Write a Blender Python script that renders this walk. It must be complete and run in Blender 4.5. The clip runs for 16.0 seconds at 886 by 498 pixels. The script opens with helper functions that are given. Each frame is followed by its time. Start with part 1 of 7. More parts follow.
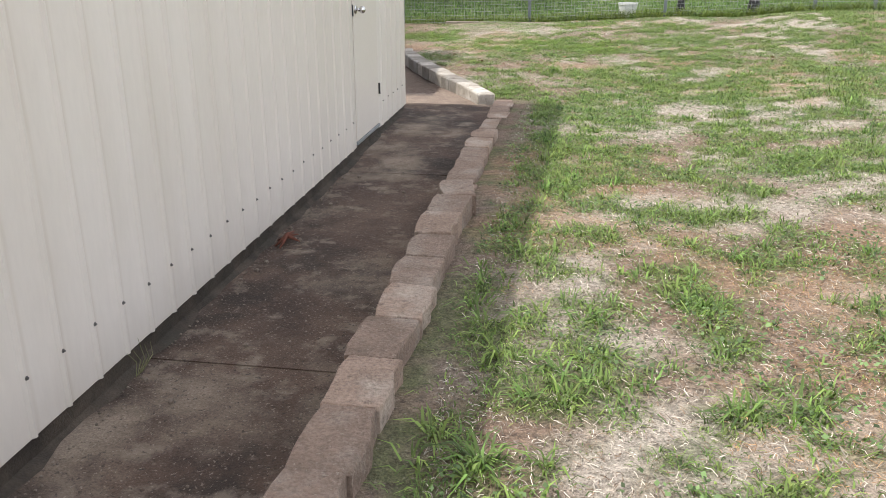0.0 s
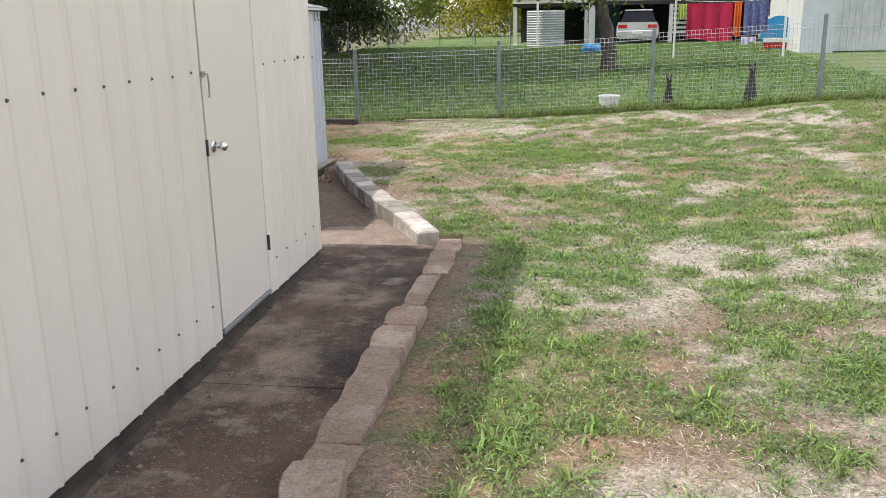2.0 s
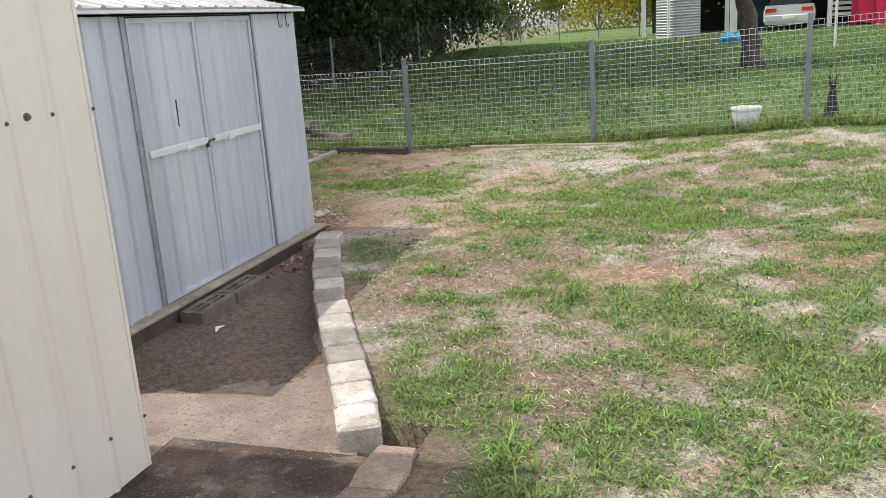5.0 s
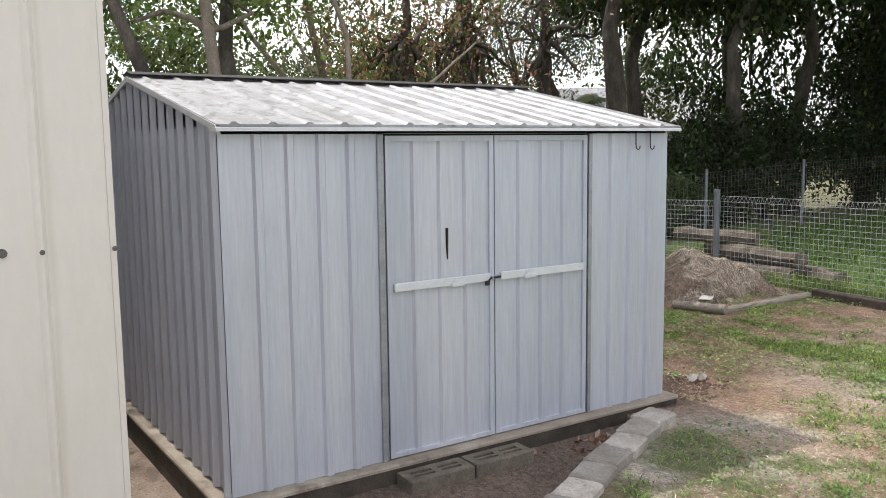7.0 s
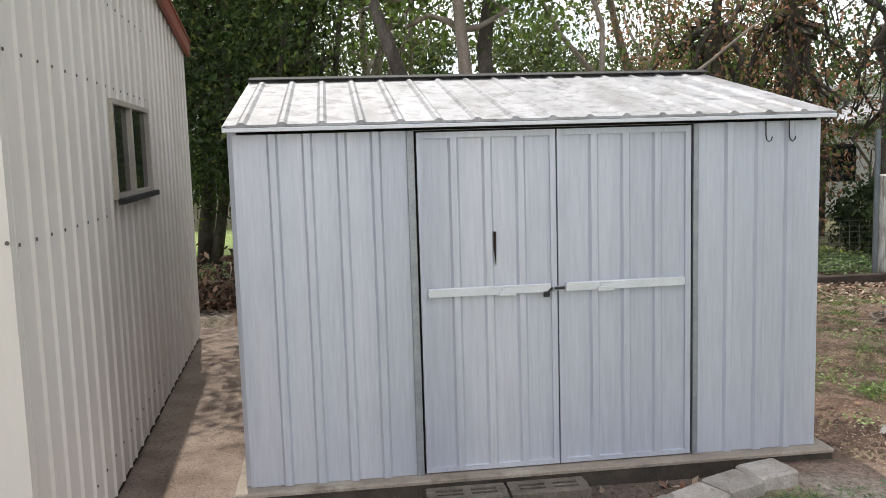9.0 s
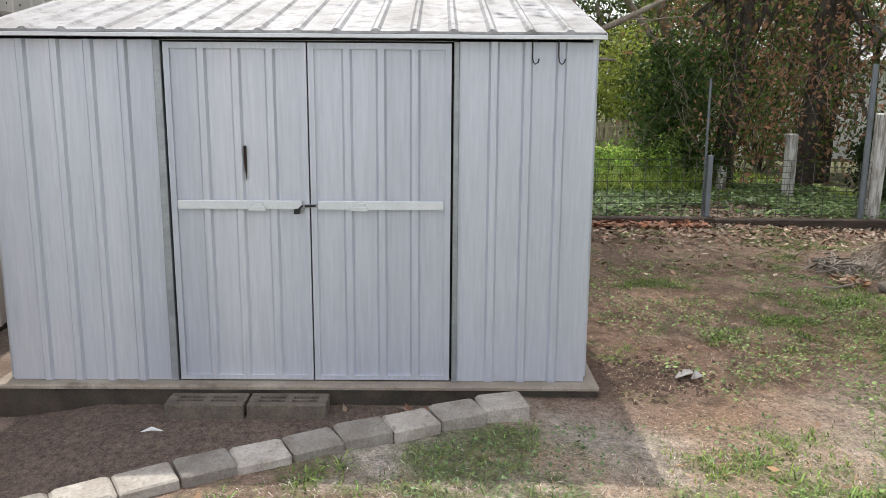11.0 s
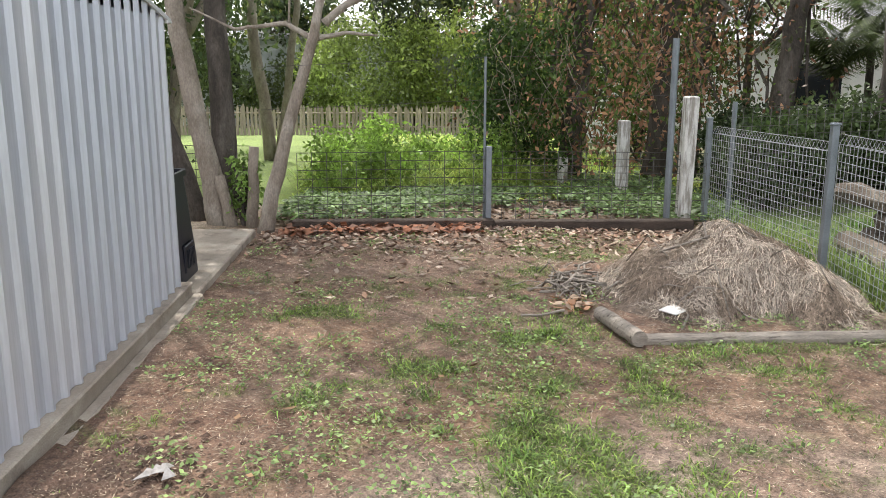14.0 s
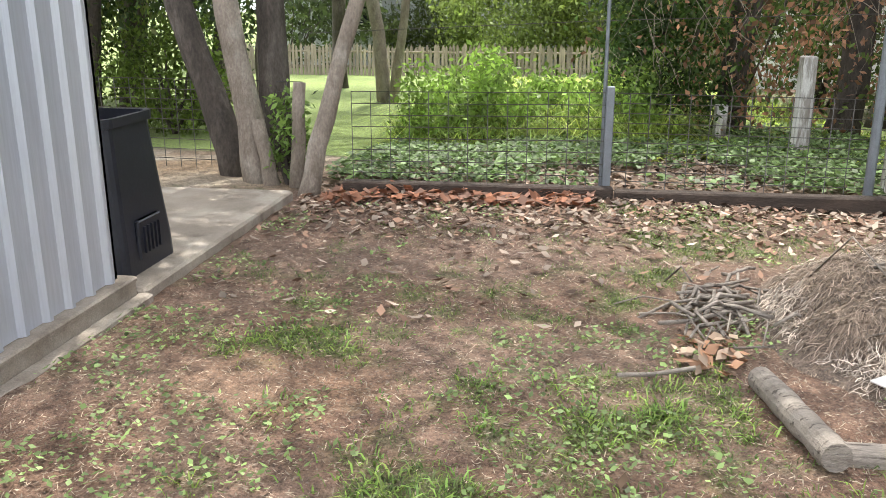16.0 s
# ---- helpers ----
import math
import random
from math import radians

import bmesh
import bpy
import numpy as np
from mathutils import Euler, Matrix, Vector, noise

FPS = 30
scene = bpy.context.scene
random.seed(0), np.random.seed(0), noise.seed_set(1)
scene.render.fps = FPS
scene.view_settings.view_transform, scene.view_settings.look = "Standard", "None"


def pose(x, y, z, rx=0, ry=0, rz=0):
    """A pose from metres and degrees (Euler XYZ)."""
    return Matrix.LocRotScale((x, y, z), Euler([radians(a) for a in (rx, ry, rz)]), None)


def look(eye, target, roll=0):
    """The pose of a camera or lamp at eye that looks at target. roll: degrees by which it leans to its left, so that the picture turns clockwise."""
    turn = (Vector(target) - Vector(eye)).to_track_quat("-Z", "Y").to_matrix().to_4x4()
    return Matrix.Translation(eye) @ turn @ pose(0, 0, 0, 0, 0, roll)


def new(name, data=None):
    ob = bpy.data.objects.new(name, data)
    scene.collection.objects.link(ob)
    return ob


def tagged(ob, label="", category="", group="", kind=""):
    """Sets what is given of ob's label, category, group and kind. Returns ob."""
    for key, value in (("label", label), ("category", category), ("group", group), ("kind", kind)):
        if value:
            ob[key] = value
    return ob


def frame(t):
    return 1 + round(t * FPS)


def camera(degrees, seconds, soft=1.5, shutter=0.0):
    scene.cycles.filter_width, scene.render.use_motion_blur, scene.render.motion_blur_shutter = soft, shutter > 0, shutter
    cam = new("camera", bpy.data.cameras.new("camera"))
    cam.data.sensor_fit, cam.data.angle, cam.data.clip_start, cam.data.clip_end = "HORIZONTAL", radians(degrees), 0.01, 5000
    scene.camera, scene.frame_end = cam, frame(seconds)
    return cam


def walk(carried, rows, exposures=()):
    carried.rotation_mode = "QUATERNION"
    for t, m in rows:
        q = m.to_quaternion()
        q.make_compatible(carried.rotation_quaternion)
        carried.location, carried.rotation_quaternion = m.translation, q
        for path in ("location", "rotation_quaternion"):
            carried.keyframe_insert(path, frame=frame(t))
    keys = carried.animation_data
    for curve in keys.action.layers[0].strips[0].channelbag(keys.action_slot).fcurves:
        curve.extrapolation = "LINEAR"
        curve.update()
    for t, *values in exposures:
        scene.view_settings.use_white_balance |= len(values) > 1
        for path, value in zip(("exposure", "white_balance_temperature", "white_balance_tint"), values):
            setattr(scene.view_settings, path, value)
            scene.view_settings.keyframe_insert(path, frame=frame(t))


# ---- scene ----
cam = camera(55.1, 16.0, soft=0.8)
PATH = [
    (0, (0.134, 0.461, 1.538), (-0.166, 2.316, 0.854), -0.1),
    (0.5, (0.181, 1.048, 1.543), (-0.114, 2.923, 0.915), -1.1),
    (1, (0.213, 1.637, 1.593), (-0.075, 3.521, 0.987), -1.1),
    (1.5, (0.213, 2.227, 1.641), (-0.078, 4.124, 1.076), -1.7),
    (2, (0.28, 2.832, 1.656), (-0.008, 4.743, 1.141), -1.1),
    (2.5, (0.236, 3.451, 1.649), (-0.065, 5.359, 1.129), -0.8),
    (3, (0.256, 4.076, 1.657), (-0.061, 5.984, 1.151), -0.9),
    (3.2, (0.281, 4.317, 1.679), (-0.039, 6.226, 1.175), -0.8),
    (5.3, (0.685, 6.896, 1.654), (-0.021, 8.695, 1.14), -3.5),
    (5.5, (0.745, 7.106, 1.669), (-0.094, 8.847, 1.154), -1.8),
    (6, (0.852, 7.631, 1.69), (-0.423, 9.094, 1.207), -2.9),
    (6.5, (1.027, 8.173, 1.745), (-0.526, 9.403, 1.467), -2.7),
    (7, (1.211, 8.682, 1.741), (-0.446, 9.777, 1.501), -0.7),
    (7.5, (1.349, 9.181, 1.697), (-0.476, 9.938, 1.39), 0.3),
    (8, (1.513, 9.658, 1.713), (-0.397, 10.149, 1.38), -0.8),
    (8.2, (1.523, 9.816, 1.712), (-0.404, 10.243, 1.388), -1.1),
    (10.3, (1.675, 11.689, 1.703), (-0.313, 11.739, 1.492), -0.9),
    (10.5, (1.7, 11.879, 1.684), (-0.265, 11.929, 1.314), 0.1),
    (11, (1.63, 12.277, 1.649), (-0.329, 12.288, 1.247), 0.4),
    (11.5, (1.446, 12.779, 1.615), (-0.52, 12.832, 1.252), 1.2),
    (12, (1.391, 13.257, 1.648), (-0.564, 13.459, 1.279), 1.0),
    (12.5, (1.186, 13.67, 1.659), (-0.761, 13.92, 1.275), 1.4),
    (13, (0.968, 14.108, 1.61), (-0.978, 14.306, 1.189), 1.4),
    (13.5, (0.588, 14.437, 1.576), (-1.353, 14.564, 1.113), 0.7),
    (14, (0.177, 14.685, 1.572), (-1.775, 14.764, 1.142), 0.1),
    (14.5, (-0.32, 14.911, 1.516), (-2.278, 14.841, 1.115), -0.3),
    (15, (-0.878, 15.036, 1.449), (-2.804, 14.896, 0.926), -0.2),
    (15.5, (-1.467, 15.159, 1.418), (-3.39, 14.925, 0.92), -0.5),
    (16, (-2.071, 15.169, 1.308), (-3.974, 14.899, 0.755), -0.0),
]
walk(cam, [(t, look(eye, target, roll)) for t, eye, target, roll in PATH], [(0, 0.0), (10.3, -0.02), (11.2, -0.06), (12.5, 0.34), (14.0, 0.47), (15.0, 0.62), (16.0, 0.82)])

# world and sun
SUN_DROP = Vector((0.53, 0.075, -1.0))
world = bpy.data.worlds.new("world")
scene.world = world
world.use_nodes = True
wn, wl = world.node_tree.nodes, world.node_tree.links
wn.clear()
sky = wn.new("ShaderNodeTexSky")
sky.sky_type, sky.sun_disc = "NISHITA", False
sky.sun_elevation = math.atan2(1.0, math.hypot(SUN_DROP.x, SUN_DROP.y))
sky.sun_rotation = math.atan2(-SUN_DROP.x, -SUN_DROP.y)
sky.dust_density = 2.0
wco, wmap = wn.new("ShaderNodeTexCoord"), wn.new("ShaderNodeMapping")
wmap.inputs["Scale"].default_value = (1, 1, 2.2)
cloud, cramp, cmix = wn.new("ShaderNodeTexNoise"), wn.new("ShaderNodeValToRGB"), wn.new("ShaderNodeMix")
cloud.inputs["Scale"].default_value, cloud.inputs["Detail"].default_value = 3.2, 7
cramp.color_ramp.elements[0].position, cramp.color_ramp.elements[1].position = 0.36, 0.56
cmix.data_type = "RGBA"
cmix.inputs["B"].default_value = (14.2, 14.2, 14.8, 1)
wbg, wout = wn.new("ShaderNodeBackground"), wn.new("ShaderNodeOutputWorld")
wbg.inputs["Strength"].default_value = 0.14
wl.new(wco.outputs["Generated"], wmap.inputs["Vector"])
wl.new(wmap.outputs["Vector"], cloud.inputs["Vector"])
wl.new(cloud.outputs["Fac"], cramp.inputs["Fac"])
wl.new(cramp.outputs["Color"], cmix.inputs["Factor"])
wl.new(sky.outputs["Color"], cmix.inputs["A"])
wl.new(cmix.outputs["Result"], wbg.inputs["Color"])
wl.new(wbg.outputs["Background"], wout.inputs["Surface"])
sun = new("sun", bpy.data.lights.new("sun", "SUN"))
sun.data.energy, sun.data.angle, sun.data.color = 4.0, radians(0.6), (1.0, 0.955, 0.88)
sun.matrix_world = look((-20, -8, 38), Vector((-20, -8, 38)) + SUN_DROP)

# ---- materials


def rgba(c, k=1.0):
    return (min(c[0] * k, 1), min(c[1] * k, 1), min(c[2] * k, 1), 1)


def mat(name, c1, c2, scale=4.0, fine=60.0, rough=0.8, metal=0.0, bump=0.25, grain=0.25, rnd=0.0, stretch=(1, 1, 1), c3=None, patch=1.3, island=0.0, detail=6.0):
    """Two colours mixed by a broad noise, a third in larger patches, a fine grain with relief."""
    m = bpy.data.materials.new(name)
    m.use_nodes = True
    n, l = m.node_tree.nodes, m.node_tree.links
    b = n["Principled BSDF"]
    geo, mp = n.new("ShaderNodeNewGeometry"), n.new("ShaderNodeMapping")
    mp.inputs["Scale"].default_value = stretch
    l.new(geo.outputs["Position"], mp.inputs["Vector"])

    def noise_at(s, d):
        t = n.new("ShaderNodeTexNoise")
        t.inputs["Scale"].default_value, t.inputs["Detail"].default_value, t.inputs["Roughness"].default_value = s, d, 0.62
        l.new(mp.outputs["Vector"], t.inputs["Vector"])
        return t.outputs["Fac"]

    def ramp(fac, lo, hi):
        r = n.new("ShaderNodeMapRange")
        r.inputs["From Min"].default_value, r.inputs["From Max"].default_value = lo, hi
        l.new(fac, r.inputs["Value"])
        return r.outputs["Result"]

    def mix(fac, a, c, mode="MIX"):
        x = n.new("ShaderNodeMix")
        x.data_type, x.blend_type = "RGBA", mode
        for key, v in (("Factor", fac), ("A", a), ("B", c)):
            if isinstance(v, (tuple, float, int)):
                x.inputs[key].default_value = v
            else:
                l.new(v, x.inputs[key])
        return x.outputs["Result"]

    col = mix(ramp(noise_at(scale, detail), 0.36, 0.64), rgba(c1), rgba(c2))
    if c3:
        col = mix(ramp(noise_at(patch, 8), 0.5, 0.66), col, rgba(c3))
    f = noise_at(fine, 4)
    val = n.new("ShaderNodeMapRange")
    val.inputs["From Min"].default_value, val.inputs["From Max"].default_value = 0.25, 0.75
    val.inputs["To Min"].default_value, val.inputs["To Max"].default_value = 1 - grain, 1 + grain
    l.new(f, val.inputs["Value"])
    hsv = n.new("ShaderNodeHueSaturation")
    l.new(col, hsv.inputs["Color"])
    l.new(val.outputs["Result"], hsv.inputs["Value"])
    out = hsv.outputs["Color"]
    if rnd or island:
        src = n.new("ShaderNodeObjectInfo").outputs["Random"] if rnd else geo.outputs["Random Per Island"]
        k = n.new("ShaderNodeMapRange")
        k.inputs["To Min"].default_value, k.inputs["To Max"].default_value = 1 - (rnd or island), 1 + (rnd or island)
        l.new(src, k.inputs["Value"])
        h2 = n.new("ShaderNodeHueSaturation")
        l.new(out, h2.inputs["Color"])
        l.new(k.outputs["Result"], h2.inputs["Value"])
        out = h2.outputs["Color"]
    l.new(out, b.inputs["Base Color"])
    b.inputs["Roughness"].default_value, b.inputs["Metallic"].default_value = rough, metal
    if bump:
        bp = n.new("ShaderNodeBump")
        bp.inputs["Strength"].default_value, bp.inputs["Distance"].default_value = bump, 0.02
        l.new(f, bp.inputs["Height"])
        l.new(bp.outputs["Normal"], b.inputs["Normal"])
    return m


def leaf_mat(name, rough=0.55, through_light=0.35, spread=0.35):
    """Leaves and blades: colour from the mesh's own tint, varied leaf by leaf, part of the light passing through."""
    m = bpy.data.materials.new(name)
    m.use_nodes = True
    n, l = m.node_tree.nodes, m.node_tree.links
    b, out = n["Principled BSDF"], n["Material Output"]
    at, geo, k, h = n.new("ShaderNodeAttribute"), n.new("ShaderNodeNewGeometry"), n.new("ShaderNodeMapRange"), n.new("ShaderNodeHueSaturation")
    at.attribute_name = "tint"
    k.inputs["To Min"].default_value, k.inputs["To Max"].default_value = 1 - spread, 1 + spread
    l.new(geo.outputs["Random Per Island"], k.inputs["Value"])
    l.new(at.outputs["Color"], h.inputs["Color"])
    l.new(k.outputs["Result"], h.inputs["Value"])
    l.new(h.outputs["Color"], b.inputs["Base Color"])
    b.inputs["Roughness"].default_value = rough
    tr, mx = n.new("ShaderNodeBsdfTranslucent"), n.new("ShaderNodeMixShader")
    l.new(h.outputs["Color"], tr.inputs["Color"])
    mx.inputs["Fac"].default_value = through_light
    l.new(b.outputs["BSDF"], mx.inputs[1])
    l.new(tr.outputs["BSDF"], mx.inputs[2])
    l.new(mx.outputs["Shader"], out.inputs["Surface"])
    return m


def ground_mat():
    """Soil, straw and grass thatch by the mesh's own cover tint, with fine litter grain."""
    m = mat("ground", (0.5, 0.5, 0.5), (0.5, 0.5, 0.5), fine=110, grain=0.5, bump=1.0, rough=0.95)
    n, l = m.node_tree.nodes, m.node_tree.links
    at, b = n.new("ShaderNodeAttribute"), n["Principled BSDF"]
    at.attribute_name = "tint"
    geo = n.new("ShaderNodeNewGeometry")
    t = n.new("ShaderNodeTexNoise")
    t.inputs["Scale"].default_value, t.inputs["Detail"].default_value = 26, 10
    t.inputs["Roughness"].default_value = 0.8
    l.new(geo.outputs["Position"], t.inputs["Vector"])
    r = n.new("ShaderNodeMapRange")
    r.inputs["From Min"].default_value, r.inputs["From Max"].default_value = 0.3, 0.7
    r.inputs["To Min"].default_value, r.inputs["To Max"].default_value = 0.30, 1.7
    l.new(t.outputs["Fac"], r.inputs["Value"])
    h = n.new("ShaderNodeHueSaturation")
    l.new(at.outputs["Color"], h.inputs["Color"])
    l.new(r.outputs["Result"], h.inputs["Value"])
    old = b.inputs["Base Color"].links[0].from_node
    l.new(h.outputs["Color"], old.inputs["Color"])
    return m


CREAM = mat("cream_steel", (0.68, 0.635, 0.58), (0.63, 0.585, 0.525), 0.9, 30, 0.42, 0, 0.03, 0.03, stretch=(1, 1, 0.25), c3=(0.70, 0.66, 0.61), patch=0.7)
CREAM_DOOR = mat("cream_door", (0.68, 0.635, 0.575), (0.65, 0.605, 0.545), 0.8, 40, 0.4, 0, 0.03, 0.03)
ZINC = mat("zinc_steel", (0.545, 0.575, 0.645), (0.46, 0.487, 0.555), 1.6, 70, 0.42, 0.35, 0.05, 0.10, stretch=(1, 1, 0.06), c3=(0.60, 0.612, 0.66), patch=1.0)
ZINC_ROOF = mat("zinc_roof", (0.41, 0.41, 0.425), (0.31, 0.31, 0.32), 5, 90, 0.5, 0.2, 0.05, 0.16, stretch=(0.35, 1, 1), c3=(0.24, 0.235, 0.235), patch=2.6)
SCREWHEAD = mat("screw_head", (0.10, 0.10, 0.10), (0.16, 0.15, 0.14), 40, 200, 0.5, 0.5, 0, 0.2)
ZINC_TRIM = mat("galvanised_trim", (0.36, 0.38, 0.40), (0.28, 0.30, 0.32), 12, 120, 0.45, 0.6, 0.03, 0.15)
BRIGHT = mat("bright_bar", (0.68, 0.70, 0.72), (0.6, 0.62, 0.64), 6, 80, 0.4, 0.2, 0.02, 0.06)
POST = mat("galvanised_post", (0.22, 0.245, 0.27), (0.17, 0.19, 0.21), 6, 90, 0.5, 0.5, 0.05, 0.12)
WIRE = mat("galvanised_wire", (0.42, 0.43, 0.44), (0.33, 0.34, 0.35), 6, 90, 0.45, 0.6, 0, 0.1)
WIRE_OLD = mat("old_wire", (0.16, 0.155, 0.15), (0.10, 0.095, 0.09), 6, 90, 0.6, 0.5, 0, 0.1)
REDROOF = mat("red_roof", (0.30, 0.075, 0.05), (0.24, 0.06, 0.04), 2, 40, 0.5, 0, 0.03, 0.08)
DARK = mat("dark_gap", (0.02, 0.02, 0.02), (0.03, 0.028, 0.026), 5, 60, 0.8)
BLACK = mat("black_plastic", (0.012, 0.014, 0.022), (0.019, 0.021, 0.031), 3, 50, 0.45, 0, 0.05, 0.2)
CHROME = mat("chrome", (0.7, 0.7, 0.7), (0.6, 0.6, 0.6), 8, 80, 0.18, 1.0, 0, 0.05)
GLASS = mat("dark_glass", (0.012, 0.014, 0.018), (0.02, 0.022, 0.026), 2, 20, 0.06, 0, 0, 0.05)
ALU = mat("window_frame", (0.45, 0.41, 0.34), (0.38, 0.34, 0.28), 8, 60, 0.5, 0.1, 0.03, 0.1)
RUST = mat("rust", (0.035, 0.018, 0.013), (0.015, 0.011, 0.01), 30, 120, 0.9, 0.1, 0.3, 0.4)
CONC = mat("path_concrete", (0.054, 0.034, 0.026), (0.128, 0.085, 0.062), 1.9, 110, 0.88, 0, 0.6, 0.38, c3=(0.25, 0.20, 0.155), patch=1.15, detail=10)
APRON = mat("apron_concrete", (0.22, 0.165, 0.13), (0.32, 0.25, 0.20), 2.4, 110, 0.9, 0, 0.6, 0.3, c3=(0.17, 0.122, 0.094), patch=1.6, detail=10)
SLAB = mat("slab_concrete", (0.34, 0.29, 0.235), (0.24, 0.20, 0.16), 2.6, 120, 0.88, 0, 0.4, 0.22, c3=(0.42, 0.375, 0.31), patch=1.7)
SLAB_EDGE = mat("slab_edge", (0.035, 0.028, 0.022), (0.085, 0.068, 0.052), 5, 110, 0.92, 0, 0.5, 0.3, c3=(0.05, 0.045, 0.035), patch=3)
BLOCK = mat("retaining_block", (0.315, 0.228, 0.178), (0.23, 0.165, 0.127), 6, 70, 0.92, 0, 0.9, 0.3, rnd=0.2, c3=(0.36, 0.295, 0.245), patch=3.5, detail=9)
BLOCK_PALE = mat("pale_block", (0.42, 0.385, 0.34), (0.30, 0.265, 0.225), 6, 70, 0.9, 0, 0.6, 0.22, rnd=0.36, c3=(0.50, 0.47, 0.43), patch=3.5)
GRATE = mat("breeze_block", (0.19, 0.16, 0.125), (0.10, 0.085, 0.066), 8, 90, 0.92, 0, 0.6, 0.3)
LOGWOOD = mat("weathered_log", (0.36, 0.315, 0.265), (0.24, 0.205, 0.17), 5, 70, 0.9, 0, 0.7, 0.3, stretch=(6, 0.6, 6), c3=(0.36, 0.31, 0.26))
SLEEPER = mat("old_sleeper", (0.085, 0.062, 0.048), (0.05, 0.038, 0.03), 6, 60, 0.95, 0, 0.8, 0.35, stretch=(3, 0.6, 3))
WHITEWOOD = mat("white_flaked_wood", (0.66, 0.65, 0.62), (0.56, 0.55, 0.52), 6, 60, 0.85, 0, 0.4, 0.15, stretch=(3, 3, 0.7), c3=(0.24, 0.21, 0.18), patch=3.0)
PICKET = mat("grey_pickets", (0.33, 0.28, 0.22), (0.22, 0.185, 0.145), 5, 50, 0.9, 0, 0.4, 0.2, rnd=0.3, stretch=(2, 2, 0.5))
BARK_PALE = mat("pale_bark", (0.29, 0.245, 0.20), (0.20, 0.165, 0.13), 9, 60, 0.92, 0, 0.8, 0.3, stretch=(1, 1, 0.5), c3=(0.36, 0.32, 0.27), patch=4)
BARK_DARK = mat("dark_bark", (0.085, 0.07, 0.058), (0.05, 0.042, 0.035), 9, 50, 0.95, 0, 0.9, 0.35, stretch=(1, 1, 0.4), c3=(0.15, 0.13, 0.11), patch=3)
WHITEPLASTIC = mat("white_plastic", (0.78, 0.78, 0.77), (0.70, 0.70, 0.69), 5, 40, 0.4, 0, 0.05, 0.05)
PAPER = mat("paper", (0.72, 0.70, 0.66), (0.62, 0.60, 0.56), 9, 60, 0.8, 0, 0.2, 0.1)
GROUND = ground_mat()
LEAF = leaf_mat("foliage", 0.5, 0.5, 0.4)
BLADE = leaf_mat("grass_blades", 0.55, 0.4, 0.55)
LITTER = leaf_mat("dead_leaves", 0.85, 0.1, 0.5)
STRAW = leaf_mat("straw", 0.85, 0.1, 0.45)



def streaked(m, pitch, at, width, colour, amount):
    """Lines beside every rib down the sheet: dirt, plus rib shade painted in."""
    n, l = m.node_tree.nodes, m.node_tree.links
    b = n["Principled BSDF"]
    geo, sep, nz = n.new("ShaderNodeNewGeometry"), n.new("ShaderNodeSeparateXYZ"), n.new("ShaderNodeTexNoise")
    mp = n.new("ShaderNodeMapping")
    mp.inputs["Scale"].default_value = (1, 1, 0.35)
    l.new(geo.outputs["Position"], sep.inputs["Vector"])
    l.new(geo.outputs["Position"], mp.inputs["Vector"])
    l.new(mp.outputs["Vector"], nz.inputs["Vector"])
    nz.inputs["Scale"].default_value, nz.inputs["Detail"].default_value = 5, 5

    def math_node(op, a, c):
        q = n.new("ShaderNodeMath")
        q.operation = op
        for i, v in enumerate((a, c)):
            if isinstance(v, (int, float)):
                q.inputs[i].default_value = v
            else:
                l.new(v, q.inputs[i])
        return q.outputs[0]

    u = math_node("ADD", math_node("DIVIDE", math_node("SUBTRACT", sep.outputs["Y"], at), pitch), math_node("MULTIPLY", math_node("SUBTRACT", nz.outputs["Fac"], 0.5), 0.22))
    d = math_node("ABSOLUTE", math_node("SUBTRACT", math_node("FRACT", u, 0), 0.5), 0)
    k = n.new("ShaderNodeMapRange")
    k.inputs["From Min"].default_value, k.inputs["From Max"].default_value = width, 0.0
    l.new(d, k.inputs["Value"])
    f = math_node("MULTIPLY", math_node("MULTIPLY", k.outputs["Result"], amount), math_node("MULTIPLY", nz.outputs["Fac"], 1.6))
    x = n.new("ShaderNodeMix")
    x.data_type = "RGBA"
    l.new(f, x.inputs["Factor"])
    l.new(b.inputs["Base Color"].links[0].from_socket, x.inputs["A"])
    x.inputs["B"].default_value = rgba(colour)
    l.new(x.outputs["Result"], b.inputs["Base Color"])


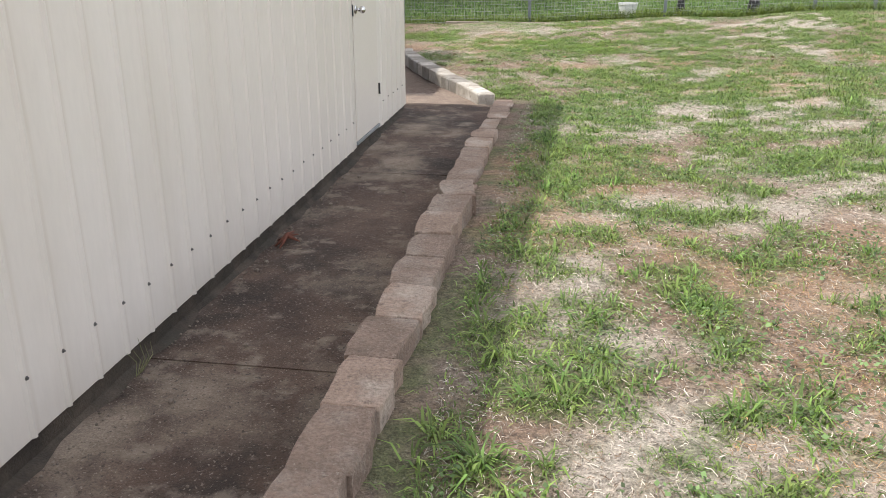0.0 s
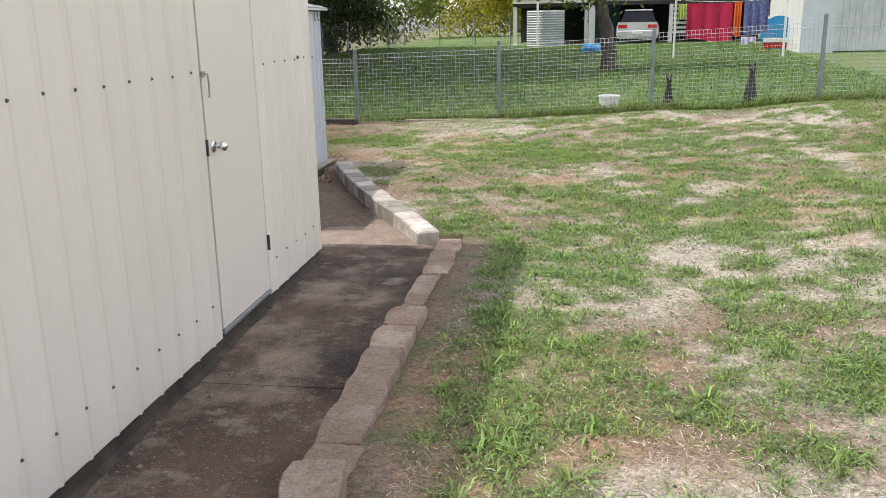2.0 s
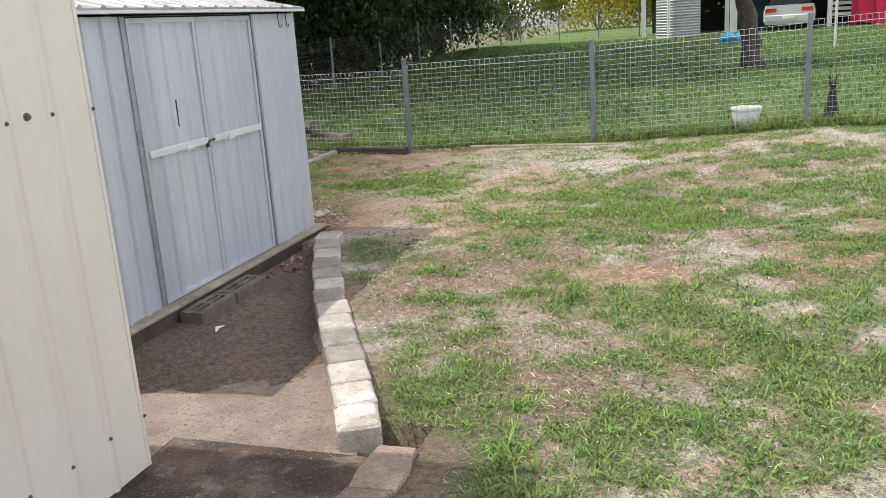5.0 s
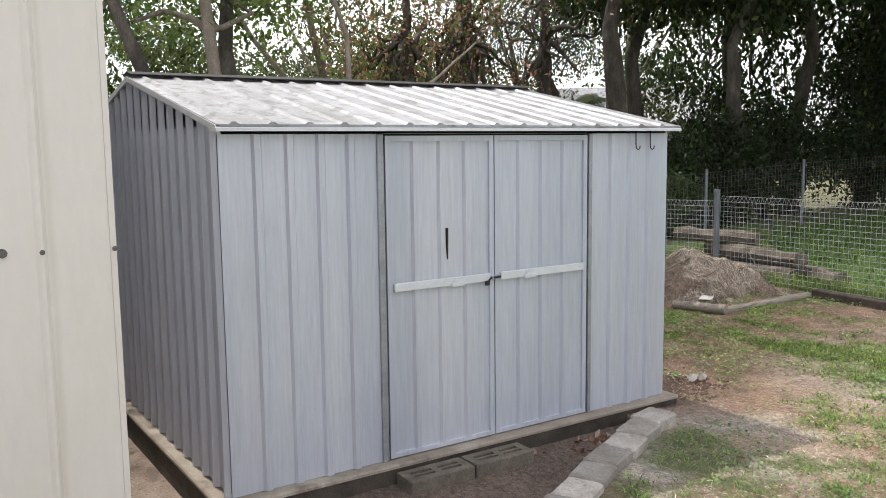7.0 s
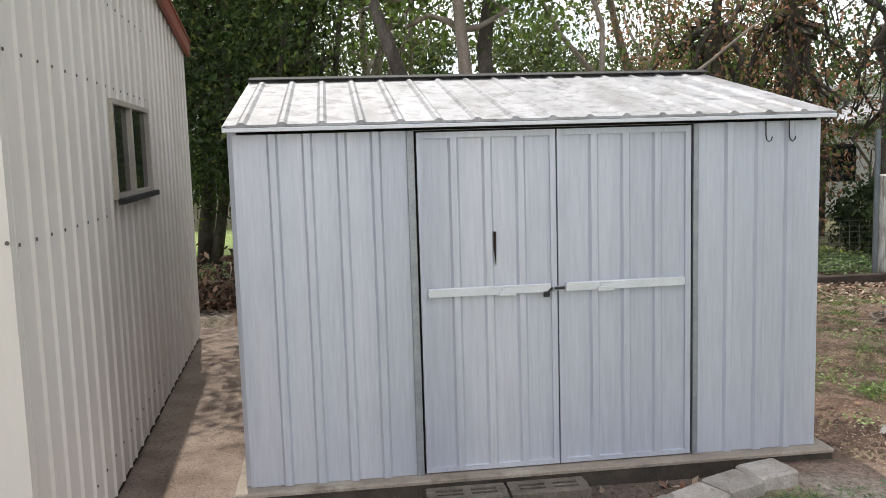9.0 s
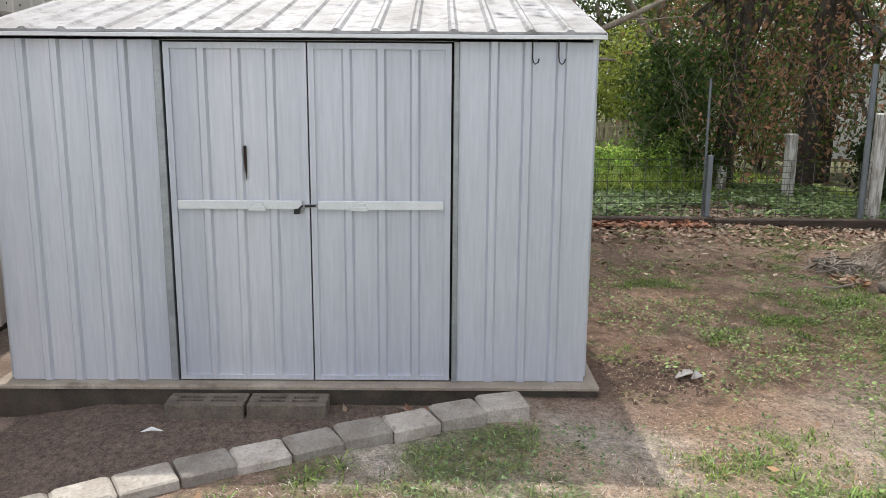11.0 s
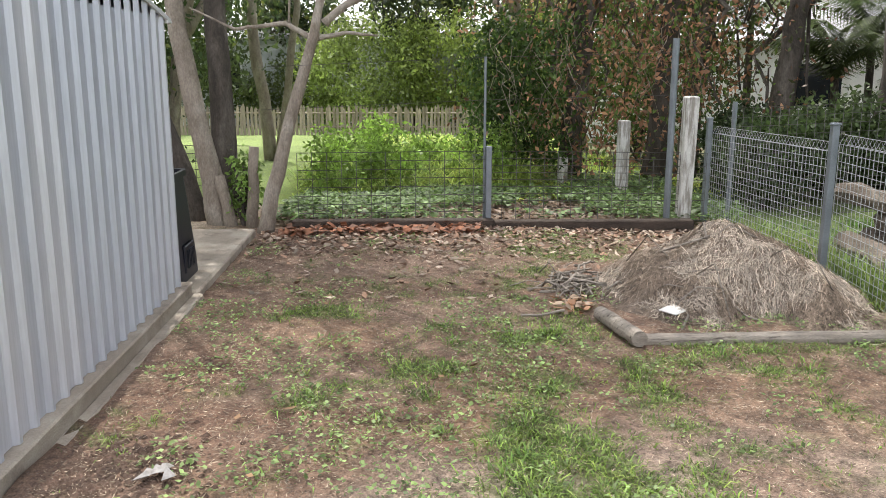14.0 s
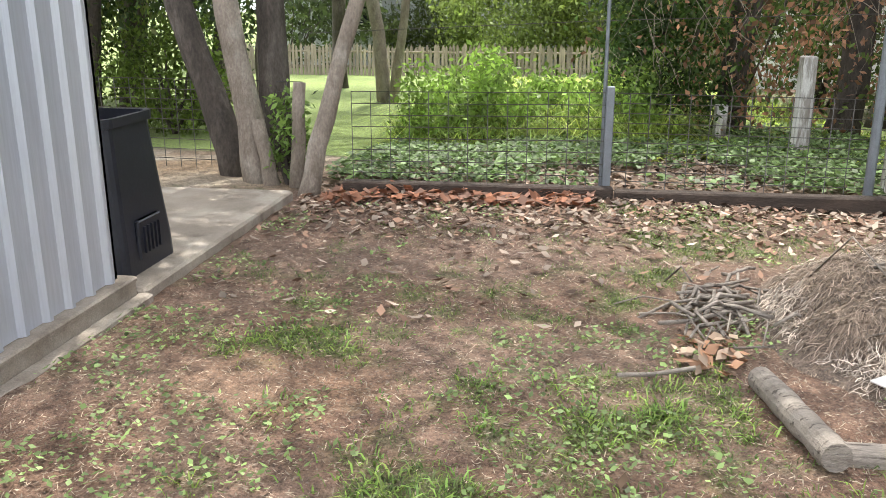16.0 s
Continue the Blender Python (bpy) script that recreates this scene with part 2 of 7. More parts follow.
def blotched(m, scale, lo, hi, colour, amount, detail=6.0, stretch=(1, 1, 1)):
    """Stains or specks of another colour laid over a material."""
    n, l = m.node_tree.nodes, m.node_tree.links
    b = n["Principled BSDF"]
    geo, mp, t, k, x = n.new("ShaderNodeNewGeometry"), n.new("ShaderNodeMapping"), n.new("ShaderNodeTexNoise"), n.new("ShaderNodeMapRange"), n.new("ShaderNodeMix")
    mp.inputs["Scale"].default_value = stretch
    mp.inputs["Location"].default_value = (scale * 0.37, scale * 0.11, 0.7)
    l.new(geo.outputs["Position"], mp.inputs["Vector"])
    l.new(mp.outputs["Vector"], t.inputs["Vector"])
    t.inputs["Scale"].default_value, t.inputs["Detail"].default_value, t.inputs["Roughness"].default_value = scale, detail, 0.65
    k.inputs["From Min"].default_value, k.inputs["From Max"].default_value, k.inputs["To Max"].default_value = lo, hi, amount
    l.new(t.outputs["Fac"], k.inputs["Value"])
    x.data_type = "RGBA"
    l.new(k.outputs["Result"], x.inputs["Factor"])
    l.new(b.inputs["Base Color"].links[0].from_socket, x.inputs["A"])
    x.inputs["B"].default_value = rgba(colour)
    l.new(x.outputs["Result"], b.inputs["Base Color"])


blotched(CONC, 1.4, 0.50, 0.62, (0.030, 0.022, 0.018), 0.8, 8)
blotched(CONC, 5.0, 0.54, 0.66, (0.24, 0.195, 0.155), 0.8, 9)
blotched(CONC, 75, 0.60, 0.68, (0.34, 0.29, 0.24), 0.65, 3)
blotched(CONC, 42, 0.60, 0.68, (0.025, 0.02, 0.017), 0.7, 3)
blotched(APRON, 65, 0.60, 0.68, (0.42, 0.35, 0.29), 0.7, 3)
blotched(APRON, 38, 0.58, 0.68, (0.05, 0.035, 0.028), 0.7, 3)
blotched(SLAB, 4, 0.55, 0.68, (0.13, 0.10, 0.078), 0.7, 8)
blotched(BLOCK, 26, 0.56, 0.68, (0.10, 0.075, 0.06), 0.55, 5)
blotched(BLOCK, 60, 0.60, 0.70, (0.42, 0.36, 0.30), 0.5, 3)
blotched(BLOCK_PALE, 22, 0.58, 0.70, (0.17, 0.14, 0.11), 0.6, 5)
blotched(ZINC_ROOF, 9, 0.50, 0.64, (0.15, 0.142, 0.138), 0.8, 9)
blotched(LOGWOOD, 9, 0.56, 0.64, (0.06, 0.045, 0.035), 0.8, 6, (5, 0.5, 5))
blotched(WHITEWOOD, 7, 0.47, 0.60, (0.20, 0.17, 0.14), 0.75, 6, (3, 3, 0.5))
blotched(GROUND, 55, 0.60, 0.70, (0.42, 0.36, 0.29), 0.5, 3)
blotched(GROUND, 30, 0.58, 0.68, (0.05, 0.034, 0.025), 0.65, 4)
streaked(CREAM, 0.2175, 9.309 + 0.135, 0.085, (0.44, 0.37, 0.28), 0.30)

# ---- helpers for building


class Shape:
    """Vertices and faces gathered for one mesh."""

    def __init__(self):
        self.v, self.f = [], []

    def add(self, v, f):
        k = len(self.v)
        self.v += [tuple(p) for p in v]
        self.f += [tuple(i + k for i in q) for q in f]
        return self

    def box(self, x0, x1, y0, y1, z0, z1, c=0.0):
        """A box; c chamfers its upright and top edges."""
        if c <= 0:
            v = [(x, y, z) for z in (z0, z1) for x, y in ((x0, y0), (x1, y0), (x1, y1), (x0, y1))]
            return self.add(v, [(3, 2, 1, 0), (4, 5, 6, 7), (0, 1, 5, 4), (1, 2, 6, 5), (2, 3, 7, 6), (3, 0, 4, 7)])
        ring = [(x0 + c, y0), (x1 - c, y0), (x1, y0 + c), (x1, y1 - c), (x1 - c, y1), (x0 + c, y1), (x0, y1 - c), (x0, y0 + c)]
        mx, my = (x0 + x1) / 2, (y0 + y1) / 2
        top = [(x - math.copysign(c, x - mx), y - math.copysign(c, y - my)) for x, y in ring]
        v = [(x, y, z0) for x, y in ring] + [(x, y, z1 - c) for x, y in ring] + [(x, y, z1) for x, y in top]
        f = [tuple(range(7, -1, -1)), tuple(range(16, 24))]
        for r in (0, 8):
            f += [(r + i, r + (i + 1) % 8, r + 8 + (i + 1) % 8, r + 8 + i) for i in range(8)]
        return self.add(v, f)

    def tube(self, pts, radii, sides=6, cap=True):
        """A tapered tube along points."""
        pts = [Vector(p) for p in pts]
        if isinstance(radii, (int, float)):
            radii = [radii] * len(pts)
        v, f = [], []
        for i, p in enumerate(pts):
            d = (pts[min(i + 1, len(pts) - 1)] - pts[max(i - 1, 0)]).normalized()
            a = d.cross(Vector((0.31, 0.95, 0.05)) if abs(d.y) < 0.9 else Vector((1, 0, 0.1))).normalized()
            b = d.cross(a)
            v += [p + (a * math.cos(s * math.tau / sides) + b * math.sin(s * math.tau / sides)) * radii[i] for s in range(sides)]
        for i in range(len(pts) - 1):
            f += [(i * sides + s, i * sides + (s + 1) % sides, (i + 1) * sides + (s + 1) % sides, (i + 1) * sides + s) for s in range(sides)]
        if cap:
            f += [tuple(range(sides - 1, -1, -1)), tuple(range((len(pts) - 1) * sides, len(pts) * sides))]
        return self.add(v, f)

    def prism(self, poly, z0, z1):
        """An upright prism; z0 and z1 are heights or functions of (x, y)."""
        lo, hi = (z0 if callable(z0) else lambda x, y: z0), (z1 if callable(z1) else lambda x, y: z1)
        n = len(poly)
        v = [(x, y, lo(x, y)) for x, y in poly] + [(x, y, hi(x, y)) for x, y in poly]
        return self.add(v, [tuple(range(n - 1, -1, -1)), tuple(range(n, 2 * n))] + [(i, (i + 1) % n, n + (i + 1) % n, n + i) for i in range(n)])

    def moved(self, m):
        self.v = [tuple(m @ Vector(p)) for p in self.v]
        return self

    def mesh(self, name, material, origin=(0, 0, 0), smooth=False):
        me = bpy.data.meshes.new(name)
        me.from_pydata([(x - origin[0], y - origin[1], z - origin[2]) for x, y, z in self.v], [], self.f)
        me.materials.append(material)
        if smooth:
            me.polygons.foreach_set("use_smooth", [True] * len(me.polygons))
        me.update()
        return me


BASE = {}


def thing(name, at, label, category, group="", kind=""):
    ob = new(name)
    ob.empty_display_size = 0.1
    ob.location = at
    BASE[ob.name] = Vector(at)
    return tagged(ob, label, category, group, kind)


def part(name, shape, material, parent, label="", smooth=False):
    """One mesh under a thing or under a part; the shape is in world metres."""
    root = parent.parent or parent
    ob = new(name, shape.mesh(name, material, BASE[root.name], smooth))
    ob.parent = parent
    return tagged(ob, label)


def piece(name, me, parent, m):
    """A repeat that shares its mesh, at the pose m in world metres."""
    root = parent.parent or parent
    ob = new(name, me)
    ob.parent = parent
    ob.matrix_basis = Matrix.Translation(-BASE[root.name]) @ m
    return ob


def solid(name, shape, material, label, category, kind="", group="", smooth=False):
    """A thing that is one mesh."""
    lo = Vector((sum(p[0] for p in shape.v) / len(shape.v), sum(p[1] for p in shape.v) / len(shape.v), min(p[2] for p in shape.v)))
    ob = new(name, shape.mesh(name, material, lo, smooth))
    ob.location = lo
    BASE[ob.name] = lo
    return tagged(ob, label, category, group, kind)


def tinted(name, v, f, tint, material):
    """A mesh from arrays: vertices, faces of one size, a colour for each vertex."""
    me = bpy.data.meshes.new(name)
    v, f = np.asarray(v, np.float32), np.asarray(f, np.int32)
    k = f.shape[1]
    me.vertices.add(len(v))
    me.vertices.foreach_set("co", v.ravel())
    me.loops.add(f.size)
    me.loops.foreach_set("vertex_index", f.ravel())
    me.polygons.add(len(f))
    me.polygons.foreach_set("loop_start", np.arange(0, f.size, k, dtype=np.int32))
    me.update(calc_edges=True)
    at = me.attributes.new("tint", "FLOAT_COLOR", "POINT")
    c = np.ones((len(v), 4), np.float32)
    c[:, :3] = tint
    at.data.foreach_set("color", c.ravel())
    me.materials.append(material)
    return me


RNG = np.random.default_rng(7)
LATTICE = RNG.random((256, 256))


def field(x, y, scale, octaves=4, shift=0.0):
    """Smooth noise in 0..1 over the plan."""
    x, y = np.asarray(x, float), np.asarray(y, float)
    total, amp, norm = 0.0, 1.0, 0.0
    for o in range(octaves):
        u, w = x * scale + 17.3 * o + shift, y * scale + 9.1 * o + shift * 1.7
        i, j = np.floor(u).astype(int), np.floor(w).astype(int)
        a, b = u - i, w - j
        a, b = a * a * (3 - 2 * a), b * b * (3 - 2 * b)
        g = lambda p, q: LATTICE[(i + p) % 256, (j + q) % 256]
        total = total + amp * ((g(0, 0) * (1 - a) + g(1, 0) * a) * (1 - b) + (g(0, 1) * (1 - a) + g(1, 1) * a) * b)
        norm += amp
        amp *= 0.55
        scale *= 2.1
    return total / norm

# ---- ground

def wall_inner(y):
    """The path's side of the low retaining wall."""
    return np.interp(y, [-3, 2.4, 5.58, 5.62, 7.58, 7.62, 9.95], [-0.60, -0.632, -0.685, -0.73, -0.745, -0.75, -0.77])


def wall_top(y):
    return 0.15 if y < 5.5 else 0.03 if y < 7.5 else -0.085


def kerb_x(y):
    """Middle of the short curved row of pale blocks."""
    return np.interp(y, [9.70, 10.5, 11.2, 11.9, 12.6], [-0.875, -1.31, -1.70, -2.06, -2.36])


LEVELS = [(-0.3, 0.5, 0.07), (-0.35, 2.5, 0.065), (-0.36, 3.3, 0.06), (-0.37, 4.5, 0.045), (-0.45, 5.6, 0.0), (-0.49, 7, -0.055), (0.1, 6.7, -0.02), (0, 10.3, -0.11), (-0.6, 10.0, -0.16), (-1.5, 11.5, -0.015), (-1.0, 10.5, -0.07), (-2.0, 12.4, 0.0), (-0.6, 9.75, -0.10),
          (-2.4, 13.3, -0.035), (-3.8, 14.1, -0.065), (-4.65, 14.66, -0.06), (-6.95, 15.2, -0.11), (-6.6, 13.5, -0.10), (-3.45, 17.64, -0.057), (-0.95, 17.95, -0.01),
          (1.7, 17.97, 0.15), (0.8, 18.4, 0.045), (-8.45, 15.5, -0.1), (-8.9, 17.8, -0.15), (-8.3, 13.3, -0.1), (3, 2, 0.14), (4, 10, 0.08), (5, 17, 0.3), (3, 6, 0.12), (0, -4, 0.1), (4, -4, 0.2), (-12, 13, -0.2)]


def lawn(x, y):
    """Height of the ground."""
    x, y = np.asarray(x, float), np.asarray(y, float)
    num, den = 0.0, 0.0
    for a, b, c in LEVELS:
        w = 1.0 / ((x - a) ** 2 + (y - b) ** 2 + 0.35) ** 1.6
        num, den = num + w * c, den + w
    z = num / den
    z = z + 0.030 * np.clip(y - 18.3, 0, 21) * np.clip((x + 14) / 5, 0, 1) - 0.045 * np.clip(-9.3 - x, 0, 30)
    return z + 0.03 * (field(x, y, 0.9, 3) - 0.5) + 0.022 * (field(x, y, 6, 2, 3.0) - 0.5)


def paved(x, y):
    x, y = np.asarray(x, float), np.asarray(y, float)
    a = (y < 9.9) & (x < wall_inner(y) + 0.10)
    b = (y >= 9.68) & (y < 12.62) & (x < kerb_x(y))
    c = (y >= 12.6) & (y < 13.10) & (x < -2.68)
    return (a | b | c) & (x > -8.0)


def cover(x, y):
    """How green the ground is, 0 bare to 1 thick grass."""
    g = 0.24 * field(x, y, 1.1, 3, 5.0) + 0.36 * field(x, y, 3.8, 4, 2.0) + 0.40 * field(x, y, 9.5, 3, 7.0)
    g = (g - 0.462) * 7.5
    g = g + 0.30 * np.clip((y - 8) / 4, 0, 1) * np.clip((x + 2) / 2, 0, 1)
    back = np.clip((-1.6 - x) / 1.5, 0, 1) * (y > 12.6) * (y < 17.9)
    g = g - 0.22 * back
    g = g - 0.55 * np.clip((-1.9 - x) / 0.8, 0, 1) * np.clip((14.5 - y) / 0.8, 0, 1) * (y > 12.6) + 0.8 * np.exp(-((x + 2.7) / 1.0) ** 2 - ((y - 15.35) / 0.5) ** 2) * (0.4 + 1.1 * field(x, y, 4.0, 3, 61.0))
    g = g + 0.34 * np.exp(-((x - 0.55) / 0.6) ** 2 - ((y - 3.4) / 1.1) ** 2) + 0.2 * np.exp(-((x - 0.2) / 0.5) ** 2 - ((y - 6.2) / 1.2) ** 2)
    g = g - 0.5 * np.exp(-((x + 0.6) / 1.0) ** 2 - ((y - 16.1) / 0.7) ** 2) - 0.5 * np.exp(-((x + 1.6) / 0.9) ** 2 - ((y - 14.0) / 0.45) ** 2)
    edge = np.exp(-((y - 17.1) / 0.7) ** 2) * (x > -4)
    g = g - 0.55 * edge
    strip = np.clip(1 - (x + 0.35) / 0.6, 0, 1) * (y < 10) * (x > -0.9)
    g = g + 0.12 * strip
    g = np.where((x < -4.6) & (x > -6.9) & (y > 15.85), 0, g)
    g = np.where((y > 18.1) | (x < -9.6), 0.95, g)
    g = np.where((x < -8.5) & (x > -10.8) & (y < 17.5), 0.25, g)
    return np.clip(g, 0, 1)


def soil_tint(x, y):
    g, d, r = cover(x, y), field(x, y, 1.5, 5, 11.0), field(x, y, 0.8, 3, 21.0)
    worn = np.clip((-1.7 - x) / 1.8, 0, 1) * np.clip((y - 12.4) / 0.8, 0, 1)  # trodden bare ground of the back yard, its tint also darkened for tree shade
    soil = np.array([0.27, 0.185, 0.135])
    straw = np.array([0.485, 0.425, 0.36])
    rusty = np.array([0.36, 0.225, 0.13])
    green = np.array([0.11, 0.135, 0.05])
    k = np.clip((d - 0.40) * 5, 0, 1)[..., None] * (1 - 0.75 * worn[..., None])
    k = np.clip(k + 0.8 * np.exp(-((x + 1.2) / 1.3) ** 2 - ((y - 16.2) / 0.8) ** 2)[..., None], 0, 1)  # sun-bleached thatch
    # soil beside the wall: less straw, and the shed's shade put into its tint
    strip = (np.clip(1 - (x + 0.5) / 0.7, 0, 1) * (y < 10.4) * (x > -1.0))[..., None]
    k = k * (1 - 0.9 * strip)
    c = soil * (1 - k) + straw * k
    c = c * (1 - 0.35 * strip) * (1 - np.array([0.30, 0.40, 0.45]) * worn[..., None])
    q = np.clip((r - 0.56) * 8, 0, 1)[..., None] * 0.5 * (1 - 0.5 * worn[..., None])
    c = c * (1 - q) + rusty * q
    dug = 0.7 * np.exp(-((x + 3.0) / 0.28) ** 2 - ((y - 13.42) / 0.27) ** 2)[..., None]  # freshly turned soil
    c = c * (1 - dug) + np.array([0.12, 0.076, 0.054]) * dug
    gg = np.clip(g * 0.8, 0, 0.75)[..., None]
    c = c * (1 - gg) + green * gg
    c = np.where(((x < -10.8) & (y < 19.5))[..., None], np.array([0.22, 0.29, 0.085]) * (0.7 + 0.6 * field(x, y, 0.6, 4, 14.0))[..., None], c)
    far = (((y > 18.1) & (x > -10.8)) )[..., None] * np.clip(0.35 + 0.9 * field(x, y, 0.35, 4, 9.0), 0, 1)[..., None]
    c = c * (1 - far) + np.array([0.10, 0.165, 0.035]) * far
    leafy = (np.exp(-((x + 8.0) / 1.3) ** 2) * (y > 13) * (y < 17.6))[..., None] * 0.7
    return c * (1 - leafy) + np.array([0.15, 0.095, 0.07]) * leafy


gx = np.unique(np.concatenate([np.linspace(-320, -40, 15), np.linspace(-40, -12, 40), np.arange(-12, -9, 0.15), np.arange(-9, 4.5, 0.07), np.arange(4.5, 16, 0.25), np.linspace(16, 40, 26), np.linspace(40, 320, 15)]).round(4))
gy = np.unique(np.concatenate([np.linspace(-320, -20, 15), np.arange(-16, -1, 0.3), np.linspace(-20, -16, 4), np.arange(-1, 18.6, 0.07), np.arange(18.6, 24, 0.2), np.linspace(24, 60, 60), np.linspace(60, 320, 15)]).round(4))
X, Y = np.meshgrid(gx, gy, indexing="ij")
Z = lawn(X, Y)
Z = np.where(paved(X, Y), -0.40, Z)
idx = np.arange(X.size).reshape(X.shape)
quads = np.stack([idx[:-1, :-1], idx[1:, :-1], idx[1:, 1:], idx[:-1, 1:]], -1).reshape(-1, 4)
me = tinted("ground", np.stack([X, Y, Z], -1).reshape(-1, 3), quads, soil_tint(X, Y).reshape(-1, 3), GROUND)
me.polygons.foreach_set("use_smooth", [True] * len(me.polygons))
ground = tagged(new("ground", me), "dry patchy lawn with bare brown soil and green tufts", "ground", kind="structure")

# ---- concrete path and slabs
floor_path = thing("pavement", (-1.2, 4, -0.3), "stained brown concrete path beside the cream shed", "path", kind="structure")


def path_slab(y0, y1):
    ys = np.linspace(y0, y1 - 0.002, 24)
    poly = [(-1.80, ys[0])] + [(float(wall_inner(y)) + 0.06, float(y)) for y in ys] + [(-1.80, ys[-1])]
    s = Shape().prism(poly, -0.36, -0.203 if y0 < 6 else (lambda x, y: -0.20 + 0.05 * (y - 6.85) / 2.77))
    part("concrete_slab", s, CONC, floor_path)


for a, b in ((-4, 3.58), (3.59, 6.85), (6.85, 9.63)):
    path_slab(a, b)
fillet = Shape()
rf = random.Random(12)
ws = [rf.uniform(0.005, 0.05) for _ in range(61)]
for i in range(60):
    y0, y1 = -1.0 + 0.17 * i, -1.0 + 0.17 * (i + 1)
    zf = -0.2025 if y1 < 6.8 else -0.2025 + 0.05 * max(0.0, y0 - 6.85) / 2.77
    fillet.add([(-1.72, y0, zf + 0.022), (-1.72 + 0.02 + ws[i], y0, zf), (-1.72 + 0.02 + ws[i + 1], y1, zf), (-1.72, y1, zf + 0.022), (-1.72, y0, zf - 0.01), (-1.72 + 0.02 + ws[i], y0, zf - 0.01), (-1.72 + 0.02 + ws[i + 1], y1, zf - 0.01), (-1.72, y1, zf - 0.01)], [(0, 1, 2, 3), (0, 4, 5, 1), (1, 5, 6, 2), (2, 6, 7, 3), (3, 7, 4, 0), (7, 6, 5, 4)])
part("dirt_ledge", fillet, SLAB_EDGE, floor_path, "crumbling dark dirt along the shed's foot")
ys = np.linspace(9.63, 12.55, 14)
part("concrete_slab", Shape().prism([(-7.9, 9.63)] + [(float(kerb_x(y)) if y > 9.72 else -0.87, float(y)) for y in ys] + [(-2.7, 12.9), (-2.7, 9.98), (-7.9, 9.98)], -0.36, -0.15), APRON, floor_path)
part("concrete_slab", Shape().box(-7.9, -1.805, 9.0, 9.629, -0.36, -0.1505), APRON, floor_path)

ax, ay = np.meshgrid(np.linspace(-2.66, -0.9, 45), np.linspace(9.95, 12.75, 64), indexing="ij")
kx = kerb_x(ay) - 0.02
ax = np.minimum(ax, kx)
az = -0.156 + 0.014 * np.clip((ay - 10.1) / 0.6, 0, 1) * np.clip((kx - ax) / 0.25, 0.2, 1) + 0.068 * np.clip((-1.75 - ax) / 0.7, 0, 1) ** 1.2 * np.clip((ay - 10.0) / 0.5, 0, 1) + 0.012 * (field(ax, ay, 6, 4, 6.0) - 0.45)
aidx = np.arange(ax.size).reshape(ax.shape)
aq = np.stack([aidx[:-1, :-1], aidx[1:, :-1], aidx[1:, 1:], aidx[:-1, 1:]], -1).reshape(-1, 4)
# dirt tint set below the apron's, with the grey shed's shade put into it
at_ = (np.array([0.165, 0.12, 0.093])[None, None] * (0.75 + 0.5 * field(ax, ay, 3, 4, 2.2))[..., None])
dirt = tagged(new("dirt", tinted("dirt", np.stack([ax, ay, az], -1).reshape(-1, 3), aq, at_.reshape(-1, 3), GROUND)), "dirt washed over the paving before the grey shed, tinted darker as shade", "soil", kind="structure")

slab_b = thing("floor_slab", (-4.2, 11.5, -0.3), "raised concrete slab under the grey shed with a worn pale edge", "slab", kind="structure")
part("slab_top", Shape().box(-5.78, -2.62, 9.925, 13.135, 0.012, 0.035, 0.009), SLAB, slab_b)
part("slab_base", Shape().box(-5.77, -2.80, 10.10, 13.125, -0.40, 0.010), SLAB, slab_b)
part("slab_side", Shape().box(-5.77, -2.80, 9.933, 10.098, -0.40, 0.010), SLAB_EDGE, slab_b, "dark brown slab side")
part("slab_front", Shape().box(-2.798, -2.628, 9.932, 13.122, -0.40, 0.010), SLAB_EDGE, slab_b, "dark brown slab front")
part("slab_step", Shape().box(-5.8, -2.9, 13.122, 13.20, -0.40, -0.055, 0.012), SLAB, slab_b)
slab_c = thing("floor_slab", (-7, 12.2, -0.3), "low cracked concrete slab behind the grey shed", "slab", kind="structure")
part("slab_top", Shape().box(-8.12, -5.785, 10.0, 13.17, -0.40, -0.035, 0.015), SLAB, slab_c)

# ---- low retaining wall beside the path
wall_low = thing("retaining_wall", (-0.5, 4.5, -0.3), "low retaining wall of rough brown split-face blocks along the path", "wall", kind="structure")


def rough_block(length, depth, height, seed, taper=0.012):
    """A split-face block: wavy broken front, chipped edges."""
    r = random.Random(seed)
    s = Shape()
    n = 5
    ring = [(-length / 2 + length * i / (n - 1), -depth / 2 + (taper if i in (0, n - 1) else 0) + r.uniform(-0.008, 0.008)) for i in range(n)]
    ring += [(length / 2 - length * i / (n - 1) + r.uniform(-0.003, 0.003), depth / 2 + r.uniform(-0.016, 0.012)) for i in range(n)]
    m = len(ring)
    inner = [(x * 0.975, y * 0.955) for x, y in ring]
    v = [(y, x, 0) for x, y in ring] + [(y, x, height - 0.008 + r.uniform(-0.004, 0.002)) for x, y in ring] + [(y, x, height + r.uniform(-0.004, 0.004)) for x, y in inner]
    f = [tuple(range(m)), tuple(range(3 * m - 1, 2 * m - 1, -1))]
    for k in (0, m):
        f += [(k + (i + 1) % m, k + i, k + m + i, k + m + (i + 1) % m) for i in range(m)]
    return s.add(v, f)


